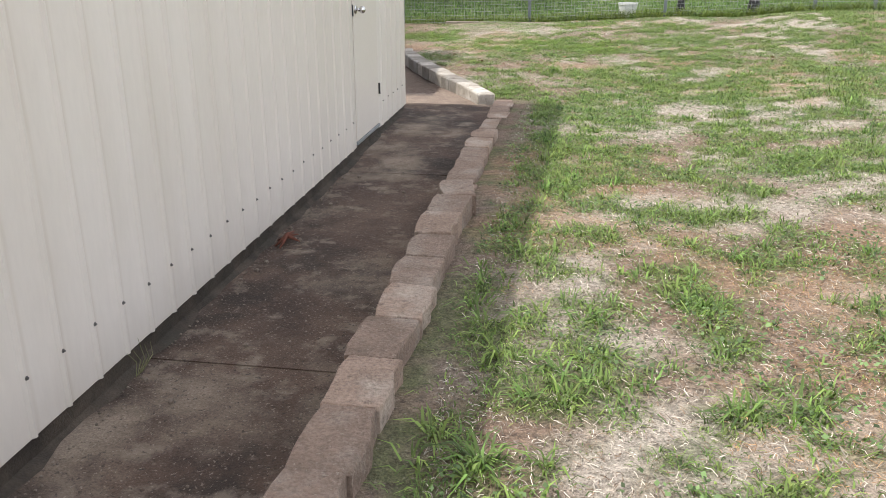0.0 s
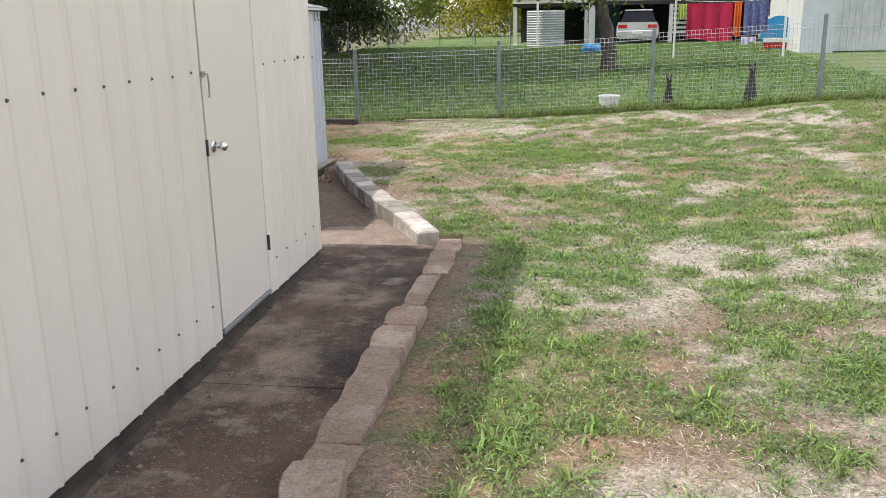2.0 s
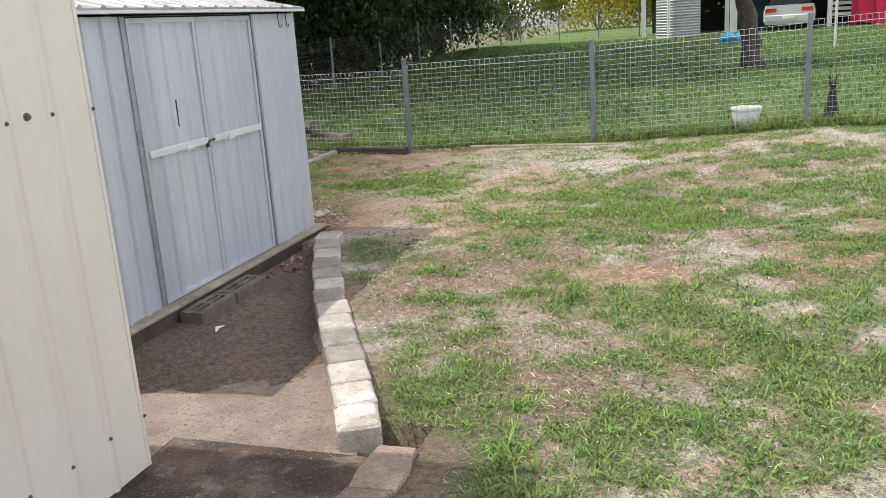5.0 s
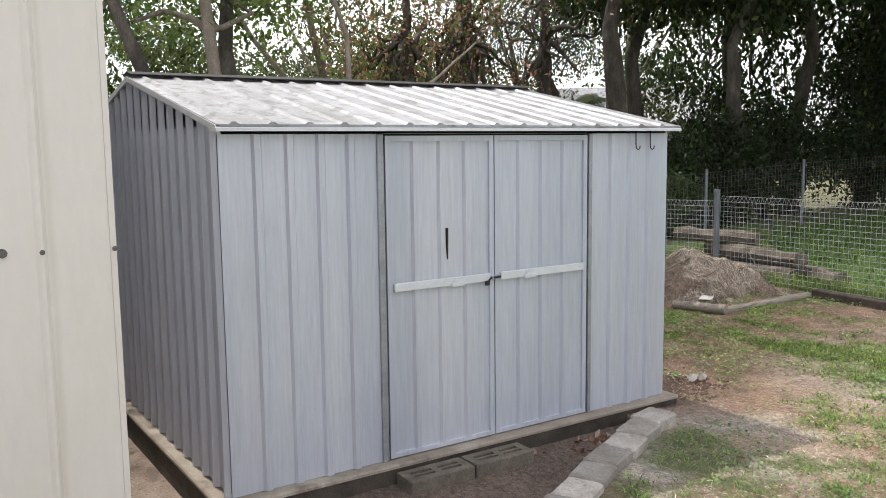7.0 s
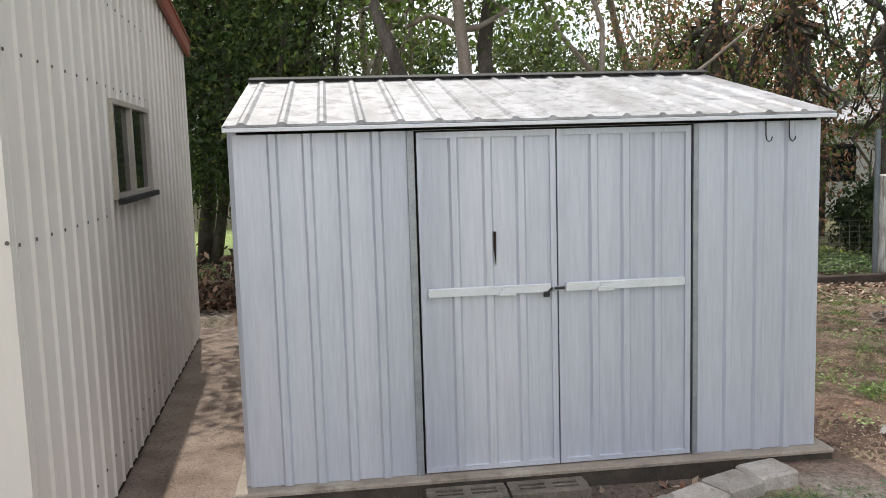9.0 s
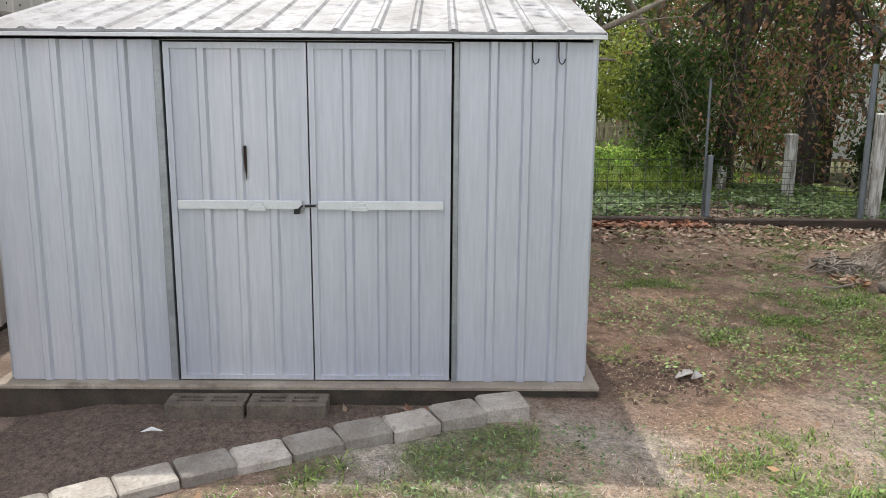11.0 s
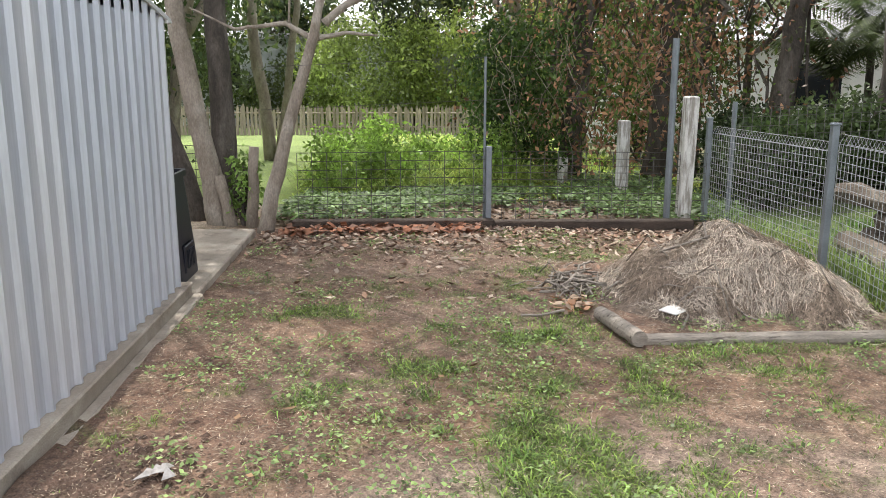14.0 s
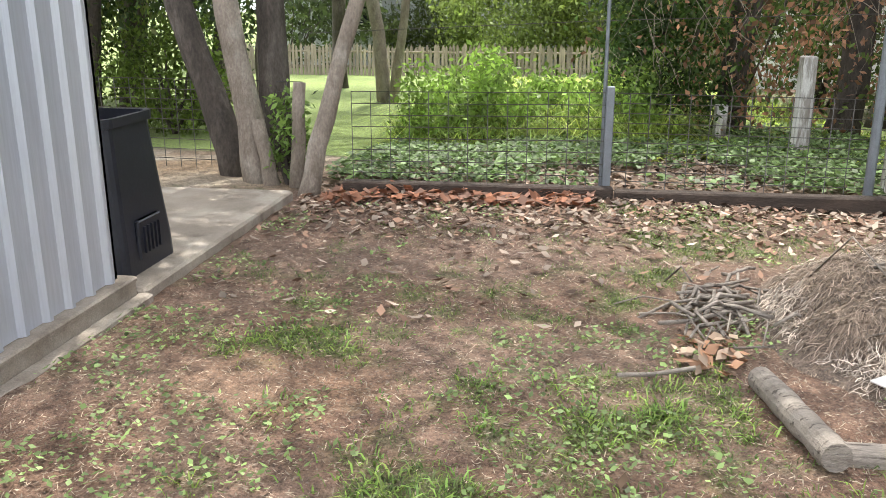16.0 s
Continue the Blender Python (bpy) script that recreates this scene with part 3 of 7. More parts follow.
BLOCKS = [rough_block(0.343, 0.205, 0.19, k).mesh("block", BLOCK) for k in range(5)]
rr = random.Random(4)
y = -2.61
while y < 9.8:
    xm = float(wall_inner(y)) + 0.10
    turn = math.degrees(math.atan2(float(wall_inner(y + 0.3) - wall_inner(y)), -0.3)) + 180
    top = float(wall_top(y))
    for course in range(2):
        piece("block", rr.choice(BLOCKS), wall_low, pose(xm + rr.uniform(-0.012, 0.012), y + 0.5 * 0.34 * course, top - 0.19 - 0.195 * course + rr.uniform(-0.006, 0.006), rr.uniform(-1, 1), rr.uniform(-2, 2), turn + rr.uniform(-2, 2)))
    y += 0.345

kerb_row = thing("block_edging", (-1.7, 11.2, -0.2), "curved row of pale grey concrete blocks edging the paving", "edging", kind="structure")
PALE = [Shape().box(-0.10, 0.10, -0.118, 0.118, 0, 0.15, 0.008 + 0.003 * k).mesh("block", BLOCK_PALE) for k in range(3)]
y, k = 9.79, 0
while y < 12.75:
    slope = math.atan2(float(kerb_x(y + 0.12) - kerb_x(y - 0.12)), 0.24)
    top = -0.036 + 0.036 * (y - 9.7)
    piece("block", rr.choice(PALE), kerb_row, pose(float(kerb_x(y)) + rr.uniform(-0.008, 0.008), y, top - 0.15 + rr.uniform(-0.006, 0.003), rr.uniform(1, 2.5), rr.uniform(-1, 1), math.degrees(-slope) + rr.uniform(-2.5, 2.5)))
    y += 0.243 * math.cos(slope)

# ---- cream shed


def ribbed(u0, u1, pitch, rib, depth, back=0.03, phase=0.0, slope=0.012):
    """Outline of a ribbed sheet seen from above: (u, d), d out of the wall."""
    out, u = [(u0, 0.0)], u0 + phase
    while u + rib < u1:
        if u > u0 + 0.002:
            out += [(u, 0.0), (u + slope, depth), (u + rib - slope, depth), (u + rib, 0.0)]
        u += pitch
    out += [(u1, 0.0), (u1, -back), (u0, -back)]
    return out


AX, AY0, AY1, AW, AEAVE, APEAK = -1.70, -4.0, 9.297, -7.35, 2.86, 3.25
SKEW = Matrix(((1, 0, 0, 0), (0.04, 1, 0, 0.04 * 1.70), (0, 0, 1, 0), (0, 0, 0, 1)))  # the gable end is not quite square
garage = thing("cream_shed", (-4.5, 3, -0.3), "large cream steel shed with ribbed cladding and a red-trimmed roof", "shed")


def wall_y(parent, name, x, side, y0, y1, z0, z1, material, pitch, rib, depth, phase=0.0, label="", slope=0.012, back=0.03):
    """A ribbed wall that runs along y and faces side (+1: +x)."""
    poly = [(x + side * d, u) for u, d in ribbed(y0, y1, pitch, rib, depth, back, phase, slope)]
    return part(name, Shape().prism(poly if side < 0 else poly[::-1], z0, z1), material, parent, label)


def wall_x(parent, name, y, side, x0, x1, z0, z1, material, pitch, rib, depth, phase=0.0, label="", slope=0.012, back=0.03, skew=None):
    """A ribbed wall that runs along x and faces side (+1: +y)."""
    poly = [(u, y + side * d) for u, d in ribbed(x0, x1, pitch, rib, depth, back, phase, slope)]
    s = Shape().prism(poly if side > 0 else poly[::-1], z0, z1)
    return part(name, s.moved(skew) if skew else s, material, parent, label)


def a_top(x, y):
    return AEAVE + (APEAK - AEAVE) * (1 - abs((x + 4.525) / 2.825)) - 0.02


AP = dict(pitch=0.2175, rib=0.034, depth=0.011)
DY0, DY1, DTOP = 7.265, 8.10, 1.985
for a, b, z0, z1 in ((AY0, DY0, -0.105, AEAVE), (DY1, AY1, -0.105, AEAVE), (DY0, DY1, DTOP + 0.02, AEAVE)):
    wall_y(garage, "wall_sheet", AX, 1, a, b, z0, z1, CREAM, phase=(9.309 - a) % 0.2175 - 0.017, **AP)
WX0, WXM, WX1 = -4.88, -4.21, -3.63
for a, b, z0, z1 in ((WX0, WX1, -0.105, 1.475), (WX0, WX1, 2.065, a_top), (WX1, AX - 0.032, -0.105, a_top), (AW + 0.032, WX0, -0.105, a_top)):
    wall_x(garage, "wall_sheet", AY1, 1, a, b, z0, z1, CREAM, pitch=0.2175, rib=0.034, depth=0.013, phase=(b - a) % 0.2175 * 0.5, skew=SKEW)
wall_x(garage, "wall_sheet", AY0, -1, AW + 0.032, AX - 0.032, -0.105, a_top, CREAM, skew=SKEW, **AP)
wall_y(garage, "wall_sheet", AW, -1, AY0 - 0.22, AY1 - 0.225, -0.105, AEAVE, CREAM, **AP)
part("corner_flashing", Shape().box(-1.75, AX + 0.003, AY1 + 0.0005, AY1 + 0.020, -0.105, AEAVE - 0.02), CREAM, garage)
for s in (-1, 1):
    x1 = -4.525 + s * 2.92
    part("roof", Shape().add([(-4.525, AY0 - 0.1, APEAK), (x1, AY0 - 0.1, AEAVE - 0.01), (x1, AY1 + 0.07, AEAVE - 0.01), (-4.525, AY1 + 0.07, APEAK)] + [(-4.525, AY0 - 0.1, APEAK + 0.03), (x1, AY0 - 0.1, AEAVE + 0.02), (x1, AY1 + 0.07, AEAVE + 0.02), (-4.525, AY1 + 0.07, APEAK + 0.03)],
                             [(0, 1, 2, 3), (7, 6, 5, 4), (0, 4, 5, 1), (1, 5, 6, 2), (2, 6, 7, 3), (3, 7, 4, 0)]).moved(SKEW), REDROOF, garage, "red steel roof")
    part("barge_board", Shape().add([(-4.525, AY1 + 0.021, APEAK - 0.13), (x1, AY1 + 0.021, AEAVE - 0.14), (x1, AY1 + 0.06, AEAVE - 0.14), (-4.525, AY1 + 0.06, APEAK - 0.13),
                                     (-4.525, AY1 + 0.021, APEAK - 0.004), (x1, AY1 + 0.021, AEAVE - 0.014), (x1, AY1 + 0.06, AEAVE - 0.014), (-4.525, AY1 + 0.06, APEAK - 0.004)],
                                    [(0, 1, 2, 3), (7, 6, 5, 4), (0, 4, 5, 1), (1, 5, 6, 2), (2, 6, 7, 3), (3, 7, 4, 0)]).moved(SKEW), REDROOF, garage, "dark red barge board")
part("gutter", Shape().box(AX + 0.012, AX + 0.125, AY0 - 0.1, AY1 + 0.04, AEAVE - 0.16, AEAVE - 0.055, 0.01), CREAM, garage)
part("footing", Shape().box(AW + 0.03, AX - 0.012, AY0 + 0.03, AY1 - 0.012, -0.34, -0.1).moved(SKEW), SLAB_EDGE, garage, "dark brown concrete footing")
# door
door = part("door", Shape().box(AX - 0.035, AX + 0.004, DY0 + 0.022, DY1 - 0.016, -0.055, DTOP - 0.01, 0.004), CREAM_DOOR, garage, "flat cream door, closed")
part("door_sill", Shape().box(AX - 0.05, AX + 0.012, DY0 + 0.015, DY1 - 0.01, -0.085, -0.062, 0.003), ZINC_TRIM, garage, "grey metal door sill")
part("door_recess", Shape().box(AX - 0.06, AX - 0.036, DY0 - 0.01, DY1 + 0.01, -0.10, DTOP + 0.02), DARK, garage)
knob = Shape().tube([(AX + 0.004, 7.352, 1.01), (AX + 0.012, 7.352, 1.01)], 0.033, 16)
knob.tube([(AX + 0.012, 7.352, 1.01), (AX + 0.045, 7.352, 1.01)], 0.013, 10)
knob.tube([(AX + 0.04 + 0.05 * i / 8, 7.352, 1.01) for i in range(9)], [0.012, 0.021, 0.027, 0.029, 0.029, 0.028, 0.025, 0.018, 0.006], 16)
part("door_knob", knob, CHROME, door, "chrome ball door knob", True)
part("strike_plate", Shape().box(AX - 0.004, AX + 0.009, 7.266, 7.284, 0.965, 1.055), BLACK, door)
hk = Shape().tube([(AX + 0.01, 7.302, 1.41), (AX + 0.03, 7.302, 1.41), (AX + 0.032, 7.306, 1.36), (AX + 0.028, 7.312, 1.30), (AX + 0.02, 7.322, 1.285)], 0.005, 6)
hk.box(AX + 0.003, AX + 0.012, 7.275, 7.31, 1.395, 1.425)
part("hook_latch", hk, ZINC_TRIM, door, "hanging wire hook latch")
for z in (0.26,):
    part("hinge", Shape().tube([(AX + 0.012, DY1 - 0.008, z - 0.05), (AX + 0.012, DY1 - 0.008, z + 0.05)], 0.009, 8), DARK, door, "dark steel hinge")
screw = Shape().tube([(0, 0, 0), (0.002, 0, 0)], 0.0085, 8).tube([(0.002, 0, 0), (0.008, 0, 0)], 0.005, 6).mesh("screw", SCREWHEAD)
for z in (0.128, 1.422):
    for i in range(46):
        y = 9.309 - 0.2175 * i
        if not DY0 - 0.01 < y < DY1 + 0.01 and y > -0.6:
            piece("screw", screw, garage, pose(AX + 0.0112, y, z + 0.004 * math.sin(i * 2.1)))
piece("screw", screw, garage, pose(AX, 8.98, 1.43) @ Matrix.Scale(1.8, 4))
# window in the gable wall
frame_shape = Shape().box(WX0, WX1, AY1 - 0.03, AY1 + 0.028, 2.035, 2.066).box(WX0, WX1, AY1 - 0.03, AY1 + 0.028, 1.476, 1.51)
for a, b in ((WX0, WX0 + 0.035), (WXM - 0.03, WXM + 0.03), (WX1 - 0.035, WX1)):
    frame_shape.box(a, b, AY1 - 0.03, AY1 + 0.025, 1.51, 2.035)
win = part("window", frame_shape.moved(SKEW), ALU, garage, "sliding window with a beige metal frame")
for a, b in ((WX0 + 0.037, WXM - 0.032), (WXM + 0.032, WX1 - 0.037)):
    part("pane", Shape().box(a, b, AY1 - 0.012, AY1 - 0.004, 1.512, 2.033).moved(SKEW), GLASS, win, "dark window pane")
part("sill", Shape().box(WX0 - 0.04, WX1 + 0.04, AY1 + 0.0285, AY1 + 0.06, 1.45, 1.485, 0.004).moved(SKEW), DARK, win)
gs = Shape().tube([(0, 0, 0), (0, 0.004, 0)], 0.008, 6).mesh("screw", SCREWHEAD)
for i in range(25):
    x = AX - 0.15 - 0.2175 * i
    for z in (0.10, 1.40, 2.13, 2.62):
        if not (WX0 - 0.05 < x < WX1 + 0.05 and z == 1.40) and z < a_top(x, 0) - 0.15:
            piece("screw", gs, garage, pose(x, AY1 + 0.04 * (x - AX) + 0.003, z))

# ---- grey garden shed
BX, BY0, BY1, BR, BE, BRIDGE = -2.70, 10.01, 13.06, -5.72, 1.84, 2.185
shed = thing("garden_shed", (-4.2, 11.5, 0.03), "grey zinc-coated garden shed with a gable roof, doors shut", "shed")
BPR = dict(pitch=0.1675, rib=0.055, depth=0.018, slope=0.012, back=0.02)
BSIDE = dict(pitch=0.167, rib=0.060, depth=0.026, slope=0.018, back=0.02)
B0 = 0.037
D0, DM, D1, DT = 10.905, 11.618, 12.338, 1.80


def b_top(x, y):
    return 2.164 - 0.207 * abs(x + 4.21)


wall_y(shed, "wall_sheet", BX, 1, BY0, D0 - 0.05, B0, BE - 0.03, ZINC, phase=0.1625, **BPR)
wall_y(shed, "wall_sheet", BX, 1, D1 + 0.04, BY1, B0, BE - 0.03, ZINC, phase=0.1445, **BPR)
wall_y(shed, "wall_sheet", BR, -1, BY0, BY1, B0, BE - 0.03, ZINC, phase=0.1, **BPR)
wall_x(shed, "wall_sheet", BY1, 1, BR, BX - 0.002, B0, b_top, ZINC, phase=0.053, **BSIDE)
wall_x(shed, "wall_sheet", BY0, -1, BR, BX - 0.002, B0, b_top, ZINC, phase=0.110, **BSIDE)
for y0, y1 in ((D0 - 0.05, D0 - 0.012), (D1 + 0.012, D1 + 0.04)):
    part("door_jamb", Shape().box(BX - 0.035, BX + 0.014, y0, y1, B0, BE - 0.03, 0.003), ZINC_TRIM, shed, "mottled galvanised door jamb")
part("door_header", Shape().box(BX - 0.035, BX + 0.006, D0 - 0.012, D1 + 0.012, DT + 0.012, BE - 0.03), ZINC_TRIM, shed)
part("door_recess", Shape().box(BX - 0.06, BX - 0.04, D0 - 0.03, D1 + 0.03, B0, DT + 0.03), DARK, shed)
for y0, y1, hinge_side, first in ((D0, DM - 0.004, 0, 0.1275), (DM + 0.004, D1, 1, 0.1355)):
    leaf = wall_y(shed, "door", BX - 0.006, 1, y0 + 0.03, y1 - 0.03, B0 + 0.03, DT - 0.03, ZINC, phase=first, label="ribbed grey shed door, shut", **{**BPR, "pitch": 0.1705})
    fr = Shape()
    for a, b, z0, z1 in ((y0, y0 + 0.03, B0 + 0.006, DT), (y1 - 0.03, y1, B0 + 0.006, DT), (y0 + 0.03, y1 - 0.03, B0 + 0.006, B0 + 0.03), (y0 + 0.03, y1 - 0.03, DT - 0.03, DT)):
        fr.box(BX - 0.03, BX + 0.008, a, b, z0, z1)
    part("door_frame", fr, ZINC, leaf)
    part("cross_bar", Shape().box(BX + 0.0055, BX + 0.022, y0 + 0.035, y1 - 0.035, 0.968, 1.012, 0.004), BRIGHT, leaf, "bright folded steel cross bar")
    hc = DM - 0.27 if hinge_side == 0 else DM + 0.25
    hl = Shape().box(BX + 0.022, BX + 0.034, hc - 0.045, hc + 0.045, 0.962, 0.985, 0.004).box(BX + 0.022, BX + 0.03, hc - 0.03, hc + 0.03, 0.985, 1.004, 0.003)
    part("pull_handle", hl, BRIGHT, leaf)
part("rust_hole", Shape().prism([(BX - 0.0042, 11.287), (BX + 0.0065, 11.287), (BX + 0.0065, 11.299), (BX - 0.0042, 11.299)], 1.20, 1.29).add([(BX + 0.006, 11.287, 1.20), (BX + 0.006, 11.299, 1.20), (BX + 0.006, 11.296, 1.115), (BX - 0.004, 11.287, 1.20), (BX - 0.004, 11.299, 1.20), (BX - 0.004, 11.296, 1.115)], [(0, 1, 2), (5, 4, 3), (0, 2, 5, 3), (1, 4, 5, 2)]), RUST, shed, "dark rusted-through slit")
part("hasp", Shape().box(BX + 0.008, BX + 0.018, DM - 0.075, DM + 0.05, 0.975, 0.993, 0.003).tube([(BX + 0.03, DM - 0.03 + 0.0, 0.97), (BX + 0.03, DM - 0.03, 0.995)], 0.006, 6), ZINC_TRIM, shed, "steel hasp")
bolt = Shape().tube([(BX + 0.028, DM - 0.06, 0.965), (BX + 0.028, DM - 0.04, 0.985), (BX + 0.028, DM + 0.03, 0.988)], 0.006, 8).box(BX + 0.02, BX + 0.036, DM - 0.082, DM - 0.05, 0.945, 0.972, 0.005)
part("padlock", bolt, DARK, shed, "small dark padlock")
# roof
for s in (1, -1):
    x_e = BX + 0.085 if s > 0 else BR - 0.085
    zr, ze = BRIDGE, BE + 0.015
    nrm = 0.012
    out = ribbed(BY0 - 0.03, BY1 + 0.03, 0.19, 0.05, nrm, 0.012, 0.06, 0.016)
    n = len(out)
    v = [(x_e, u, ze + d) for u, d in out] + [(-4.21 + s * 0.03, u, zr - 0.004 + d) for u, d in out]
    f = [tuple(range(n)), tuple(range(2 * n - 1, n - 1, -1))] + [((i + 1) % n, i, n + i, n + (i + 1) % n) for i in range(n)]
    if s < 0:
        f = [q[::-1] for q in f]
    part("roof_sheet", Shape().add(v, f), ZINC_ROOF, shed, "weathered ribbed roof sheet")
    part("eave_trim", Shape().box(min(x_e - s * 0.09, x_e + s * 0.006), max(x_e - s * 0.09, x_e + s * 0.006), BY0 - 0.035, BY1 + 0.035, ze - 0.032, ze - 0.014, 0.003), BRIGHT, shed)
cap = Shape()
for s in (1, -1):
    v = [(-4.21, BY0 - 0.03, BRIDGE + 0.028), (-4.21 + s * 0.09, BY0 - 0.03, BRIDGE + 0.006), (-4.21 + s * 0.09, BY1 + 0.03, BRIDGE + 0.006), (-4.21, BY1 + 0.03, BRIDGE + 0.028)]
    cap.add(v + [(a, b, c + 0.004) for a, b, c in v], [(0, 1, 2, 3), (7, 6, 5, 4), (0, 4, 5, 1), (1, 5, 6, 2), (2, 6, 7, 3), (3, 7, 4, 0)])
part("ridge_cap", cap, DARK, shed, "dark ridge cap")
for yy, sgn in ((BY0 - 0.034, -1), (BY1 + 0.018, 1)):
    for s in (1, -1):
        x_e = BX + 0.085 if s > 0 else BR - 0.085
        v = [(-4.21, yy, BRIDGE - 0.03), (x_e, yy, BE - 0.02), (x_e, yy + 0.016, BE - 0.02), (-4.21, yy + 0.016, BRIDGE - 0.03)]
        part("gable_trim", Shape().add(v + [(a, b, c + 0.030) for a, b, c in v], [(0, 1, 2, 3), (7, 6, 5, 4), (0, 4, 5, 1), (1, 5, 6, 2), (2, 6, 7, 3), (3, 7, 4, 0)]), BRIGHT, shed)
for yy in (12.735, 12.865):
    hs = Shape().tube([(BX + 0.03, yy, BE - 0.005), (BX + 0.03, yy + 0.002, BE - 0.10), (BX + 0.031, yy + 0.006, BE - 0.125), (BX + 0.034, yy + 0.018, BE - 0.137), (BX + 0.036, yy + 0.030, BE - 0.128), (BX + 0.036, yy + 0.034, BE - 0.11)], 0.0035, 6)
    part("wire_hook", hs, DARK, shed, "bent wire hook under the eave")
sc = Shape().tube([(0, 0, 0), (0, 0.004, 0)], 0.007, 6).mesh("screw", DARK)
for z in (0.35, 0.75, 1.15, 1.55):
    piece("screw", sc, shed, pose(BX - 0.028, BY1 + 0.0005, z))
    piece("screw", sc, shed, pose(BX - 0.028, BY0 - 0.0045, z))

# ---- step of two breeze blocks
step = thing("breeze_block_step", (-2.5, 11.3, -0.21), "doorstep of two mossy hollow breeze blocks laid flat", "step")
for k, y0 in enumerate((10.885, 11.305)):
    s = Shape()
    x0, x1, z0, z1 = -2.605, -2.44, -0.16, 0.0
    y1 = y0 + 0.405
    cells_y = [y0, y0 + 0.05, y0 + 0.185, y0 + 0.225, y0 + 0.355, y1]
    s.box(x0, x0 + 0.04, y0, y1, z0, z1, 0.004).box(x1 - 0.05, x1, y0, y1, z0, z1, 0.006)
    for a, b in ((cells_y[0], cells_y[1]), (cells_y[2], cells_y[3]), (cells_y[4], cells_y[5])):
        s.box(x0 + 0.04, x1 - 0.05, a, b, z0, z1 - 0.002)
    s.box(x0 + 0.07, x0 + 0.09, y0 + 0.05, y1 - 0.05, z0, z1 - 0.003)
    part("breeze_block", s.moved(pose(0, 0, 0)), GRATE, step)

# ---- fences
NORTH = [(-8.82, 17.89, 1.13), (-6.15, 17.90, 1.20), (-3.45, 17.66, 1.27), (-0.95, 17.95, 1.33), (1.67, 17.98, 1.36), (4.42, 18.02, 1.40), (5.50, 18.05, 1.36), (8.1, 18.1, 1.36), (10.7, 18.2, 1.36)]


def gz(x, y):
    return float(lawn(x, y))


def wire(s, a, b, r):
    return s.tube([a, b], r, 3, False)


def mesh_panel(a, b, height, step_u, step_z, r, roll=True, z_off=0.03):
    """Welded wire mesh between two posts, with the folded-over top of pool-type fencing."""
    s = Shape()
    (x0, y0), (x1, y1) = a, b
    length = math.hypot(x1 - x0, y1 - y0)
    n = max(2, round(length / step_u))
    side = Vector((-(y1 - y0) / length, (x1 - x0) / length, 0))
    z0, z1 = gz(x0, y0) + z_off, gz(x1, y1) + z_off
    at = lambda u, h: Vector((x0 + (x1 - x0) * u, y0 + (y1 - y0) * u, z0 + (z1 - z0) * u + h))
    for i in range(n + 1):
        u = i / n
        if roll:
            s.tube([at(u, 0), at(u, height - 0.07), at(u, height) + side * 0.035, at(u, height - 0.075) + side * 0.065], r, 3, False)
        else:
            wire(s, at(u, 0), at(u, height), r)
    rows = round(height / step_z)
    for k in range(rows + 1):
        h = (height - 0.07) * k / rows if roll else height * k / rows
        wire(s, at(0, h), at(1, h), r * 1.1)
    if roll:
        for h, d in ((height, 0.035), (height - 0.075, 0.065)):
            wire(s, at(0, h) + side * d, at(1, h) + side * d, r * 1.2)
    return s


fence_n = thing("mesh_fence", (-1, 17.95, 0), "galvanised welded-mesh yard fence with grey steel posts", "fence", kind="structure")
for k, (x, y, h) in enumerate(NORTH):
    z = gz(x, y)
    post = part("post", Shape().box(x - 0.028, x + 0.028, y - 0.028, y + 0.028, z - 0.15, z + h, 0.005), POST, fence_n)
    part("post_cap", Shape().box(x - 0.033, x + 0.033, y - 0.033, y + 0.033, z + h + 0.001, z + h + 0.018, 0.005), POST, post)
    if k:
        (xa, ya, ha) = NORTH[k - 1]
        part("wire_mesh", mesh_panel((xa + 0.03, ya + 0.032), (x - 0.03, y + 0.032), min(h, ha) - 0.10, 0.066, 0.070, 0.0024), WIRE, fence_n)
part("bottom_strip", Shape().box(-2.6, 0.3, 17.66, 17.74, -0.11, 0.012, 0.01).moved(Matrix.Translation((0, 0.06, 0))), SLAB, fence_n, "pale concrete edging strip")

WESTX = -8.45
fence_w = thing("wire_fence", (WESTX, 14, -0.1), "old rusty wire yard fence with a timber sleeper along its foot", "fence", kind="structure")
for wx, y, h in ((WESTX, 15.5, 0.83), (-9.5, 9.6, 0.85)):
    z = gz(wx, y)
    part("post", Shape().box(wx - 0.03, wx + 0.03, y - 0.03, y + 0.03, z - 0.15, z + h, 0.005), POST, fence_w, "grey steel post")
for y, h in ((15.46, 1.72), (17.38, 1.95)):
    z = gz(WESTX, y)
    part("pole", Shape().tube([(WESTX - 0.05, y, z - 0.1), (WESTX - 0.05, y, z + h)], 0.014 if y < 16 else 0.035, 8), POST, fence_w, "tall thin pole")
part("wire_mesh", mesh_panel((-9.53, 9.6), (-9.2, 12.95), 0.80, 0.15, 0.085, 0.0038, False, -0.02), WIRE_OLD, fence_w)
part("wire_mesh", mesh_panel((WESTX - 0.03, 13.55), (WESTX - 0.03, 15.5), 0.80, 0.15, 0.085, 0.0038, False, -0.02), WIRE_OLD, fence_w)
part("wire_mesh", mesh_panel((WESTX - 0.03, 15.5), (-8.72, 17.85), 0.80, 0.15, 0.07, 0.0036, False, -0.02), WIRE_OLD, fence_w)
top_wire = Shape()
